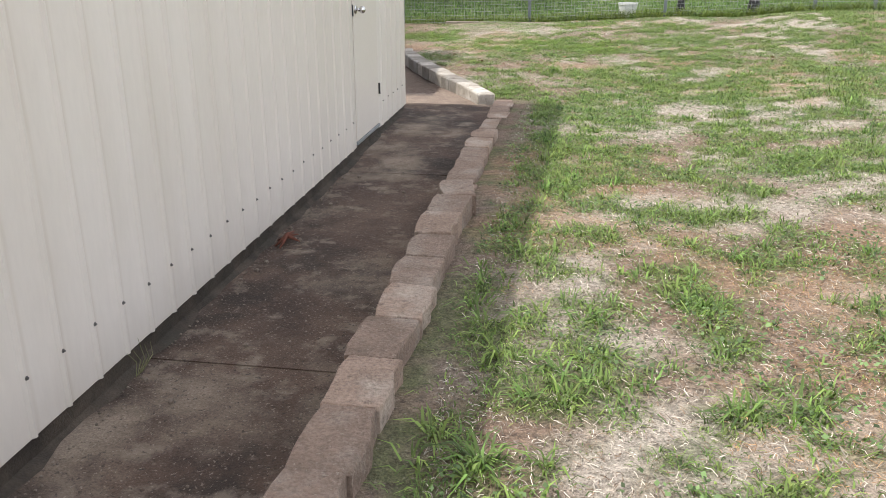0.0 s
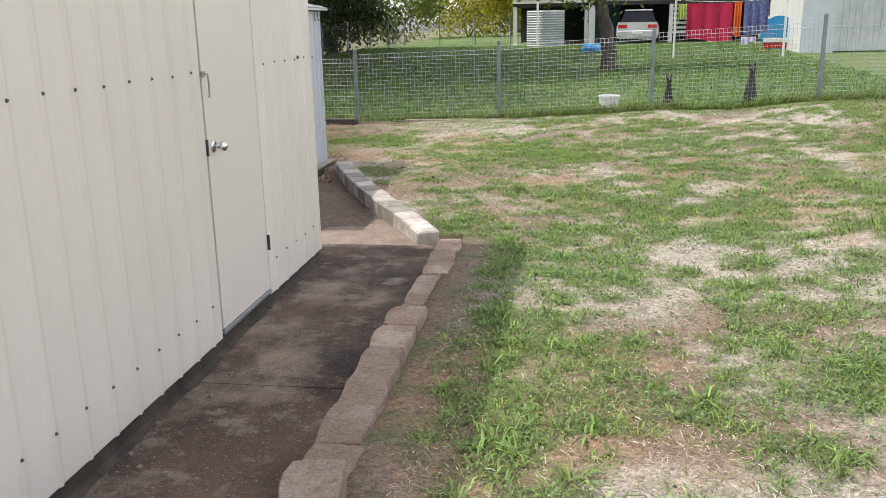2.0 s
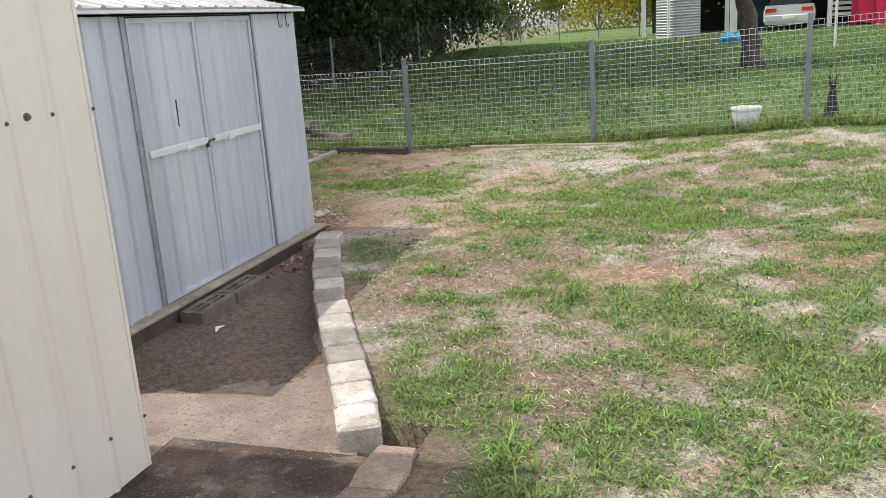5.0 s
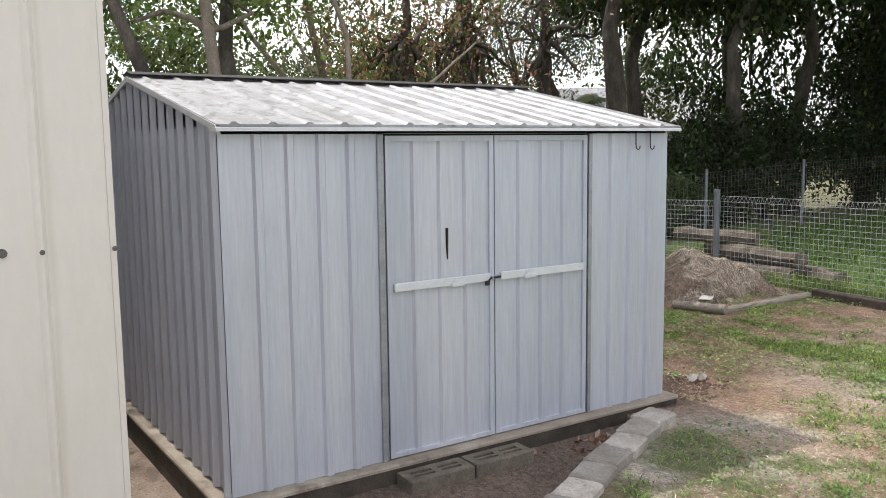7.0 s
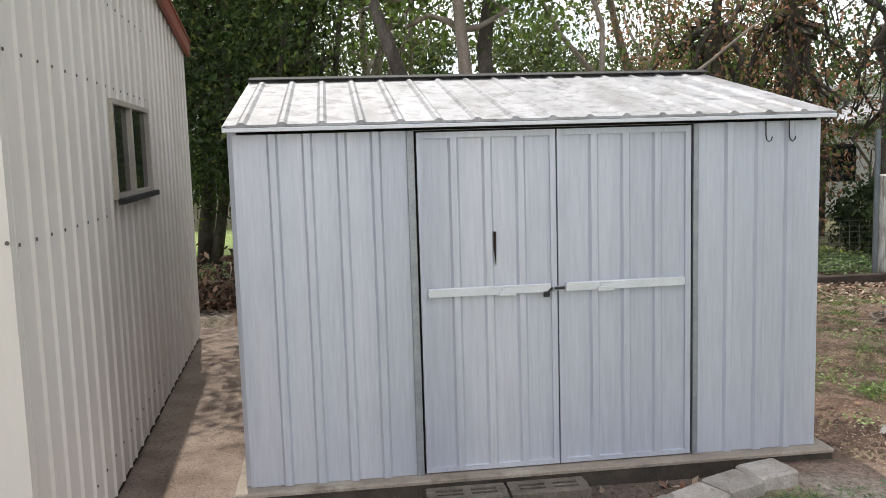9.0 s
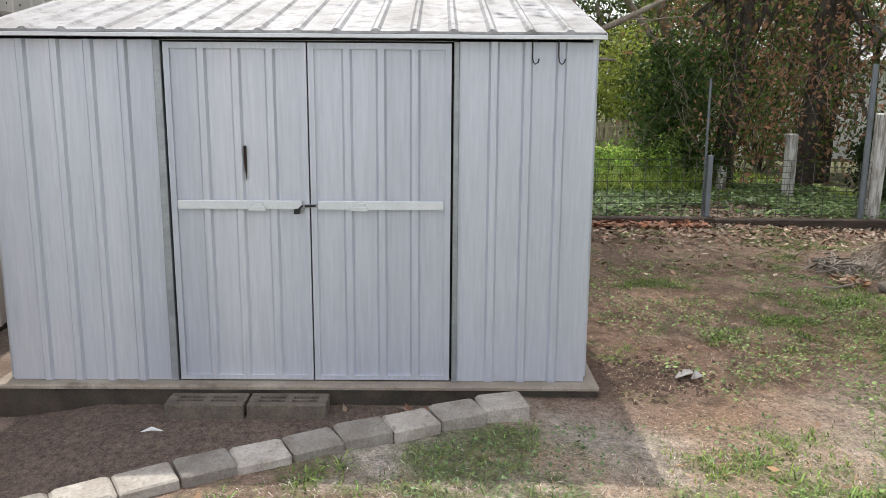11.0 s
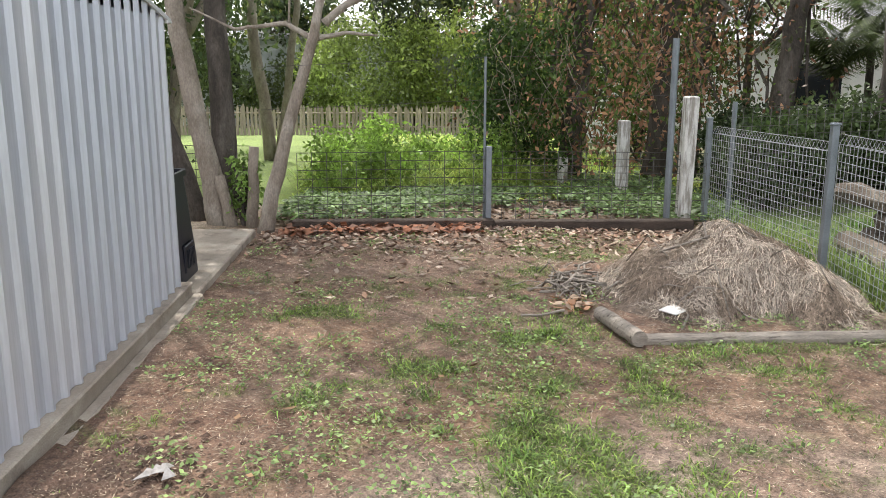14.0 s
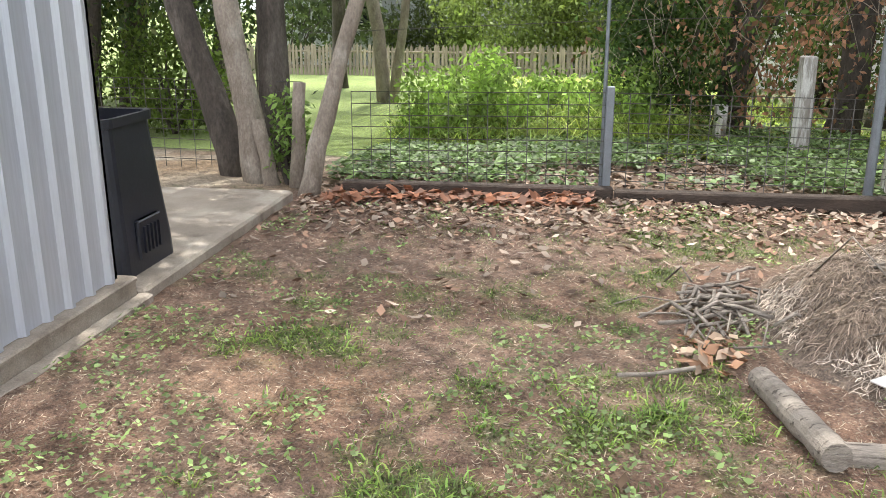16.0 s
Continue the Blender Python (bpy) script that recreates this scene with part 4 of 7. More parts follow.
for h in (1.62, 1.2):
    wire(top_wire, (WESTX - 0.05, 13.2, h - 0.1), (WESTX - 0.05, 15.46, h), 0.003)
    wire(top_wire, (WESTX - 0.05, 15.46, h), (WESTX - 0.05, 17.38, h + 0.05), 0.003)
part("top_wire", top_wire, WIRE_OLD, fence_w)
part("sleeper", Shape().box(WESTX + 0.02, WESTX + 0.14, 13.5, 15.55, -0.25, 0.005, 0.012), SLEEPER, fence_w, "dark old timber sleeper")
part("sleeper", Shape().box(WESTX + 0.02, WESTX + 0.14, 15.56, 17.62, -0.25, -0.012, 0.012), SLEEPER, fence_w, "dark old timber sleeper")


def white_post(x, y, z0, z1, w, lean=0.0):
    s = Shape().box(-w / 2, w / 2, -w / 2, w / 2, 0, z1 - z0, 0.012)
    return solid("timber_post", s.moved(pose(x, y, z0, 0, lean, 8)), WHITEWOOD, "weathered timber post with flaking white paint", "post", group="white timber posts")


white_post(-8.72, 17.62, -0.25, 1.23, 0.135, 2)
white_post(-11.1, 17.55, -0.40, 0.82, 0.14)
white_post(-12.5, 17.0, -0.5, 0.18, 0.13)

# far side of the neighbour's yard
fence_f = thing("boundary_fence", (-8.9, 26, 0), "dark wire boundary fence along the neighbouring yard", "fence", kind="structure")
prev = None
for k in range(10):
    y = 18.2 + 2.9 * k
    x = -8.95 + 0.065 * max(0, y - 24)
    z = gz(x, y)
    part("post", Shape().tube([(x, y, z - 0.1), (x, y, z + 1.30)], 0.03, 6), POST, fence_f)
    if prev:
        part("wire_mesh", mesh_panel(prev, (x, y), 1.2, 0.10, 0.10, 0.0034, False), WIRE_OLD, fence_f)
    prev = (x, y)
for k in range(4):
    a, b = (prev[0] + 1.7 * k, prev[1]), (prev[0] + 1.7 * (k + 1), prev[1])
    part("wire_mesh", mesh_panel(a, b, 1.3, 0.12, 0.12, 0.003, False), WIRE_OLD, fence_f)
    part("post", Shape().tube([(b[0], b[1], gz(*b)), (b[0], b[1], gz(*b) + 1.4)], 0.03, 6), POST, fence_f)

picket_fence = thing("picket_fence", (-31, 12, -1.2), "weathered grey timber picket fence beyond the paddock", "fence", kind="structure")
pk = Shape().add([(-0.012, -0.05, 0), (0.012, -0.05, 0), (0.012, 0.05, 0), (-0.012, 0.05, 0), (-0.012, -0.05, 0.98), (0.012, -0.05, 0.98), (0.012, 0.05, 0.98), (-0.012, 0.05, 0.98), (-0.012, 0, 1.08), (0.012, 0, 1.08)],
                 [(3, 2, 1, 0), (0, 1, 5, 4), (2, 3, 7, 6), (1, 2, 6, 9, 5), (3, 0, 4, 8, 7), (4, 5, 9, 8), (6, 7, 8, 9)]).mesh("picket", PICKET)
rp = random.Random(9)
y = 2.0
while y < 22:
    x = -31.0 + 0.04 * (y - 12)
    piece("picket", pk, picket_fence, pose(x, y, gz(x, y) - 0.05 + rp.uniform(-0.05, 0.05), rp.uniform(-2, 2), rp.uniform(-3, 3), 0) @ Matrix.Diagonal((1, rp.uniform(0.85, 1.1), rp.uniform(0.95, 1.08), 1)))
    y += 0.135
for h in (0.3, 0.8):
    part("rail", Shape().tube([(-31.4 - 0.03, 2, gz(-31.4, 2) + h), (-31.03, 12, gz(-31, 12) + h), (-30.63, 22, gz(-30.6, 22) + h)], 0.035, 4), PICKET, picket_fence)

# ---- trees


def leaves(centres, spread, count, size, tint, rng, droop=0.3, flat=0.75, tint2=None, share=0.3):
    """Leaf quads scattered about clump centres."""
    c = np.asarray(centres, float)
    which = rng.integers(0, len(c), count)
    p = c[which] + rng.normal(size=(count, 3)) * np.asarray(spread) * np.array([1, 1, flat])
    d = rng.normal(size=(count, 3))
    d[:, 2] -= droop * 2
    d /= np.linalg.norm(d, axis=1, keepdims=True)
    w = np.cross(d, rng.normal(size=(count, 3)))
    w /= np.linalg.norm(w, axis=1, keepdims=True) + 1e-6
    ln = (size * rng.uniform(0.6, 1.4, count))[:, None]
    v = np.stack([p, p + d * ln * 0.5 + w * ln * 0.24, p + d * ln, p + d * ln * 0.5 - w * ln * 0.24], 1)
    f = np.arange(count * 4).reshape(-1, 4)
    clump = rng.uniform(0.6, 1.4, len(c))[which][:, None]
    t = np.repeat(np.asarray(tint)[None] * clump * rng.uniform(0.75, 1.25, (count, 1)), 4, 0)
    if tint2 is not None:
        pick = np.repeat(rng.random(count) < share, 4)
        t[pick] = np.asarray(tint2) * rng.uniform(0.8, 1.2, (pick.sum(), 1))
    return v.reshape(-1, 3), f, t


def limb(s, a, b, r0, r1, rng, bend=0.12, n=5, sides=6):
    a, b = Vector(a), Vector(b)
    length = (b - a).length
    pts, rad = [a], [r0]
    for i in range(1, n):
        u = i / n
        pts.append(a.lerp(b, u) + Vector(rng.normal(size=3)) * bend * length * 0.5 * math.sin(u * math.pi) + Vector((0, 0, bend * length * math.sin(u * math.pi) * 0.5)))
        rad.append(r0 + (r1 - r0) * u)
    pts.append(b)
    rad.append(r1)
    s.tube(pts, rad, sides)
    return pts


def tree(name, stems, crown, label, bark, count, size, tint, seed, clumps=26, limbs=9, tint2=None, share=0.3, spread=0.45, droop=0.35, category="tree", twigs=16):
    """stems: lists of (x, y, z, radius); crown: ellipsoids (x, y, z, rx, ry, rz)."""
    rng = np.random.default_rng(seed)
    root = thing(name, stems[0][0][:3], label, category)
    tops = []
    for st in stems:
        s = Shape()
        pts = [Vector(p[:3]) for p in st]
        fine_pts, fine_r = [], []
        for i in range(len(st) - 1):
            for q in range(4):
                u = q / 4
                fine_pts.append(pts[i].lerp(pts[i + 1], u) + Vector(rng.normal(size=3)) * 0.12 * st[i][3] * (q > 0))
                fine_r.append((st[i][3] * (1 - u) + st[i + 1][3] * u) * rng.uniform(0.94, 1.07))
        fine_pts.append(pts[-1])
        fine_r.append(st[-1][3])
        fine_r[0] *= 1.25
        s.tube(fine_pts, fine_r, 10)
        part("trunk", s, bark, root, smooth=True)
        tops += [(pts[-1], st[-1][3]), (pts[-2].lerp(pts[-1], 0.5), st[-2][3])]
    centres = []
    for (x, y, z, rx, ry, rz) in crown:
        for _ in range(clumps):
            d = rng.normal(size=3)
            d /= np.linalg.norm(d)
            k = rng.uniform(0.35, 1.0) ** 0.6
            centres.append((x + d[0] * rx * k, y + d[1] * ry * k, z + d[2] * rz * k))
    if limbs:
        order = rng.permutation(len(centres))
        for j in range(min(limbs, len(order))):
            s = Shape()
            c = centres[order[j]]
            p, r = min(tops, key=lambda q: (q[0] - Vector(c)).length + rng.uniform(0, 1.0))
            pts = limb(s, p, c, r * rng.uniform(0.45, 0.75), 0.012, rng, 0.15)
            for _ in range(2):
                m = pts[rng.integers(2, len(pts))]
                c2 = Vector(centres[rng.integers(0, len(centres))])
                limb(s, m, m.lerp(c2, 0.55), 0.018, 0.005, rng, 0.2, 4, 4)
            part("branch", s, bark, root, smooth=True)
    v, f, t = leaves(centres, spread, count, size, tint, rng, droop, tint2=tint2, share=share)
    v = v - np.asarray(BASE[root.name])[None]
    ob = new("crown", tinted("crown", v, f, t, LEAF))
    ob.parent = root
    return root


DKGREEN, MIDGREEN, YELGREEN, BROWNLEAF = (0.05, 0.085, 0.024), (0.12, 0.185, 0.04), (0.19, 0.24, 0.04), (0.17, 0.085, 0.045)
zt = -0.1
# slim leaning tree by the slab and its multi-stemmed neighbour
tree("slim_leaning_tree", [[(-8.28, 13.22, zt - 0.1, 0.085), (-8.45, 13.42, 0.7, 0.066), (-8.6, 13.72, 1.75, 0.055), (-8.7, 13.82, 2.2, 0.042), (-8.9, 13.9, 3.2, 0.034), (-9.2, 13.5, 4.6, 0.03)],
                           [(-8.66, 13.85, 1.95, 0.042), (-8.66, 14.07, 2.13, 0.038), (-8.7, 15.04, 2.58, 0.024), (-8.8, 15.9, 3.2, 0.012)],
                           [(-8.64, 13.74, 1.79, 0.030), (-8.66, 13.46, 1.95, 0.025), (-8.7, 12.95, 1.89, 0.016), (-8.75, 12.5, 2.1, 0.008)],
                           [(-8.64, 13.76, 1.80, 0.028), (-8.65, 14.06, 1.86, 0.020), (-8.68, 14.38, 1.83, 0.010)],
                           [(-8.65, 13.50, 1.95, 0.013), (-8.65, 13.51, 2.23, 0.011), (-8.66, 13.60, 2.60, 0.007)],
                           [(-8.67, 14.45, 2.31, 0.012), (-8.72, 14.75, 2.30, 0.009), (-8.80, 15.25, 2.36, 0.005)]],
     [(-8.4, 14.2, 5.4, 1.7, 1.7, 0.7), (-7.2, 15.6, 5.8, 1.6, 1.6, 0.6)], "slim pale-barked tree leaning over the yard, forked above head height", BARK_PALE, 4000, 0.11, MIDGREEN, 11, 20, 16)
tree("multi_stem_tree", [[(-8.72, 12.72, zt - 0.1, 0.13), (-8.85, 12.5, 0.9, 0.105), (-9.1, 12.25, 2.2, 0.09), (-9.3, 12.1, 4.2, 0.06)],
                         [(-8.62, 12.85, zt - 0.1, 0.07), (-8.66, 12.72, 0.42, 0.055)],
                         [(-8.6, 13.05, zt - 0.1, 0.06), (-8.62, 13.1, 0.72, 0.052)]],
     [(-9.6, 12.2, 5.6, 1.8, 1.9, 1.1), (-10.4, 12.3, 3.7, 1.4, 1.8, 0.5), (-7.6, 13.2, 6.2, 1.9, 1.8, 0.6), (-8.4, 16.4, 6.0, 1.6, 1.5, 0.6)], "old pale-barked tree with cut stumps at the slab's corner", BARK_PALE, 7500, 0.11, MIDGREEN, 12, 20, 18)
tree("twin_stem_tree", [[(-9.0, 12.42, zt - 0.1, 0.14), (-9.1, 12.05, 0.9, 0.115), (-9.3, 11.5, 2.4, 0.095), (-9.6, 10.9, 4.2, 0.055)],
                        [(-9.3, 12.62, zt - 0.1, 0.14), (-9.4, 12.62, 1.6, 0.125), (-9.7, 12.55, 3.0, 0.10), (-10.3, 12.9, 4.8, 0.055)]],
     [(-9.9, 11.2, 5.4, 1.7, 1.8, 1.0), (-10.6, 13.0, 5.5, 1.8, 1.8, 1.0), (-8.9, 9.9, 5.7, 1.6, 1.5, 0.6), (-10.6, 9.6, 5.2, 1.7, 1.6, 0.7)], "dark-barked twin-stemmed tree behind the slab", BARK_DARK, 11000, 0.11, MIDGREEN, 13, 22, 18)
for k, (x, y, lx, ly, h) in enumerate(((-14.6, 10.6, 1.2, 1.4, 7.0), (-15.2, 17.2, 1.4, -1.8, 7.5), (-17.5, 8.8, 0.6, 1.0, 8.0))):
    z = gz(x, y)
    tree("gum_tree", [[(x, y, z - 0.1, 0.13), (x + 0.2 * lx, y + 0.2 * ly, z + 2.0, 0.11), (x + 0.6 * lx, y + 0.6 * ly, z + 3.8, 0.08), (x + lx, y + ly, z + h * 0.75, 0.045)],
                      [(x + 0.25 * lx, y + 0.25 * ly, z + 2.2, 0.08), (x - 0.5, y + ly * 1.1, z + 4.4, 0.05), (x - 0.9, y + ly * 1.5, z + h * 0.8, 0.03)]],
         [(x + lx, y + ly, z + h * 0.8, 2.2, 2.4, 1.3), (x - 0.5, y + ly, z + h * 0.95, 2.2, 2.4, 1.0)], "sparse spreading tree with bare grey limbs", BARK_PALE, 3200, 0.11, (0.09, 0.125, 0.035), 140 + k, 30, 22, tint2=(0.2, 0.22, 0.06), share=0.3)
# behind the sheds
for k, (x, y, h, r, n) in enumerate(((-12.6, 8.9, 6.5, 0.13, 12000), (-14.2, 9.8, 7.5, 0.14, 9000), (-18.5, 11.7, 9, 0.14, 2600), (-15.5, 8.0, 8.5, 0.16, 12000), (-12.2, 6.6, 7, 0.14, 12000), (-13.4, 4.2, 8, 0.15, 10000))):
    z = gz(x, y)
    rs = random.Random(k + 40)
    stems = [[(x, y, z - 0.1, r), (x + rs.uniform(-0.3, 0.3), y + rs.uniform(-0.3, 0.3), z + h * 0.3, r * 0.8), (x + rs.uniform(-0.6, 0.6), y + rs.uniform(-0.6, 0.6), z + h * 0.62, r * 0.5)],
             [(x + 0.1, y + 0.15, z - 0.1, r * 0.7), (x + rs.uniform(-0.2, 0.6), y + rs.uniform(0.3, 0.9), z + h * 0.35, r * 0.5), (x + rs.uniform(-0.5, 0.9), y + rs.uniform(0.6, 1.7), z + h * 0.66, r * 0.3)]]
    low = 0.42 if n > 6000 else 0.62
    tree("backyard_tree", stems, [(x, y, z + h * low, 1.7, 1.9, h * 0.26), (x - 0.5, y + 0.5, z + h * 0.82, 2.1, 2.3, h * 0.22)], "dense dark green tree behind the sheds" if n > 6000 else "sparse grey-branched tree behind the shed", BARK_DARK if n > 6000 else BARK_PALE, int(n * 1.6), 0.10, DKGREEN if n > 6000 else (0.10, 0.12, 0.035), 100 + k, 30, 14 if n > 6000 else 22, tint2=(0.16, 0.19, 0.05), share=0.18)
# darker trees further back that close the view
for k, (x, y, h, n, dark) in enumerate(((-21.0, 19.0, 8.0, 4500, 0), (-18.5, 29.0, 9.0, 8000, 0), (-23.0, 9.6, 9.0, 7000, 1), (-25.0, 30.0, 10.0, 8000, 1), (-18.5, 6.4, 8.0, 9000, 1), (-39.0, 15.0, 9.0, 6000, 1), (-38.0, 20.0, 9.5, 6000, 0), (-42.0, 9.0, 9.0, 6000, 1))):
    z = gz(x, y)
    rs = random.Random(k + 900)
    stems = [[(x, y, z - 0.1, 0.19), (x + rs.uniform(-0.3, 0.3), y + rs.uniform(-0.4, 0.4), z + h * 0.3, 0.15), (x + rs.uniform(-0.8, 0.8), y + rs.uniform(-0.9, 0.9), z + h * 0.65, 0.08)],
             [(x + 0.2, y + 0.1, z + 1.2, 0.10), (x + rs.uniform(-0.3, 0.6), y + rs.uniform(-1.2, 1.2), z + h * 0.42, 0.07), (x + rs.uniform(-0.8, 0.8), y + rs.uniform(-1.8, 1.8), z + h * 0.7, 0.04)]]
    low = 0.34 if y > 16 else 0.56
    tree("woodland_tree", stems, [(x, y, z + h * low, 1.7, 2.0, h * 0.2), (x + 0.3, y + 0.6, z + h * 0.62, 2.2, 2.5, h * 0.2), (x - 0.3, y - 0.5, z + h * 0.86, 2.2, 2.4, h * 0.16)], "dark leafy tree with many grey limbs", BARK_DARK if dark else BARK_PALE, n, 0.15 if x > -30 else 0.27, (0.05, 0.075, 0.024) if dark else (0.085, 0.11, 0.035), 900 + k, 30, 18, tint2=(0.15, 0.17, 0.045), share=0.2)
# brown-leaved vine-hung trees by the corner
for k, (x, y, h, n) in enumerate(((-13.2, 17.2, 4.2, 5600), (-13.0, 18.5, 4.6, 6000), (-14.8, 19.6, 6.0, 2500), (-12.6, 20.2, 4.2, 900))):
    z = gz(x, y)
    tree("vine_hung_tree", [[(x, y, z - 0.1, 0.2), (x + 0.1, y + 0.1, z + 1.6, 0.17), (x - 0.1, y + 0.3, z + 3.2, 0.13), (x, y + 0.2, z + h + 0.8, 0.07)]],
         [(x + 0.3, y, z + 1.5, 0.9, 1.0, 1.2), (x, y, z + 3.2, 1.4, 1.5, 1.4), (x, y, z + h + 0.6, 1.9, 2.0, 1.0)], "tree hung with dead brown vine leaves and bare tendrils", BARK_DARK, int(n * 1.1), 0.095, (0.34, 0.185, 0.11) if k < 2 else (0.07, 0.085, 0.03), 200 + k, 26, 16, tint2=MIDGREEN if k < 2 else BROWNLEAF, share=0.38)
vine = thing("ivy_thicket", (-12.9, 15.5, -0.2), "glossy dark green ivy thicket at the fence corner", "shrub")
rng = np.random.default_rng(77)
cs = [(-13.0 + rng.uniform(-0.5, 0.5), 16.35 + rng.uniform(-0.45, 0.7), rng.uniform(0.1, 2.1)) for _ in range(40)]
v, f, t = leaves(cs, 0.25, 7500, 0.085, (0.06, 0.11, 0.025), rng)
ob = new("leaf_mass", tinted("leaf_mass", v - np.asarray(BASE["ivy_thicket"])[None], f, t, LEAF))
ob.parent = vine
for _ in range(40):
    a = Vector((-12.0 + rng.uniform(-0.3, 0.3), rng.uniform(15.8, 18.8), rng.uniform(1.3, 2.4)))
    b = a + Vector((rng.uniform(-0.2, 0.4), rng.uniform(-0.6, 0.6), -rng.uniform(0.5, 1.5)))
    s = Shape()
    limb(s, a, b, 0.0045, 0.002, rng, 0.16, 6, 4)
    part("tendril", s, PICKET, vine)
# big grey trunk and dark trees along the neighbour's boundary
for k, (x, y, h, r, n) in enumerate(((-11.6, 21.3, 9.5, 0.26, 7000), (-10.9, 24.4, 8.5, 0.2, 13000), (-11.6, 27.4, 9, 0.25, 14000), (-10.4, 30.5, 9, 0.22, 16000), (-10.8, 34.5, 9, 0.24, 18000), (-13.8, 24.5, 9, 0.24, 12000), (-9.8, 39, 8.5, 0.22, 14000), (-15, 29.5, 10, 0.25, 12000), (-13, 33, 10, 0.25, 12000))):
    z = gz(x, y)
    rs = random.Random(k + 70)
    stems = [[(x, y, z - 0.1, r), (x + 0.1, y + rs.uniform(-0.2, 0.2), z + 1.6, r * 0.85), (x + rs.uniform(-0.2, 0.5), y + rs.uniform(-0.5, 0.5), z + h * 0.45, r * 0.65), (x + rs.uniform(-0.5, 0.8), y + rs.uniform(-0.8, 0.8), z + h * 0.75, r * 0.35)]]
    crowns = [(x, y, z + h * 0.75, 2.5, 2.6, h * 0.22)]
    if k < 5:
        # overhanging crowns out of view, added to shade the neighbour's lawn
        crowns.append((x + 2.7, y, z + 7.2, 3.0, 3.0, 1.1))
        crowns.append((x + 5.4, y - 1.2 if k == 0 else y + 0.8, z + 7.6, 2.8, 2.4, 0.8))
    if k > 2 and k != 5:
        crowns.append((x + 0.5, y - 0.4, z + h * 0.45, 2.2, 2.4, h * 0.2))
        crowns.append((x + 0.4, y, z + 1.7, 1.7, 1.9, 1.1))
    tree("boundary_tree", stems, crowns, "tall dark evergreen tree beyond the boundary fence", BARK_DARK, int(n * (1.2 if k == 0 else 2.4 if k < 5 else 1.0)), 0.19, (0.038, 0.06, 0.02), 300 + k, 40, 12, tint2=(0.10, 0.14, 0.035), share=0.12, droop=0.8)


def shrub(x, y, rx, ry, h, n, tint, size, seed, label, tint2=None):
    rng = np.random.default_rng(seed)
    z = gz(x, y)
    root = thing("shrub", (x, y, z), label, "shrub")
    cs = []
    for _ in range(46):
        d = rng.normal(size=3)
        d /= np.linalg.norm(d) * rng.uniform(0.9, 1.35)
        cs.append((x + d[0] * rx * 0.8, y + d[1] * ry * 0.8, z + h * 0.5 + d[2] * h * 0.42))
    for c in cs[:10]:
        s = Shape()
        limb(s, (x + rng.uniform(-0.1, 0.1), y, z - 0.05), c, 0.03, 0.008, rng, 0.1, 4, 5)
        part("stem", s, BARK_DARK, root)
    fine = 0.68 if size > 0.2 else 0.85
    v, f, t = leaves(cs, (rx * 0.17, ry * 0.17, h * 0.12), int(n * 1.7), size * fine, tint, rng, tint2=tint2)
    ob = new("leaf_mass", tinted("leaf_mass", v - np.asarray(BASE[root.name])[None], f, t, LEAF))
    ob.parent = root
    tagged(ob, "dense mass of small leaves", kind="stuff")


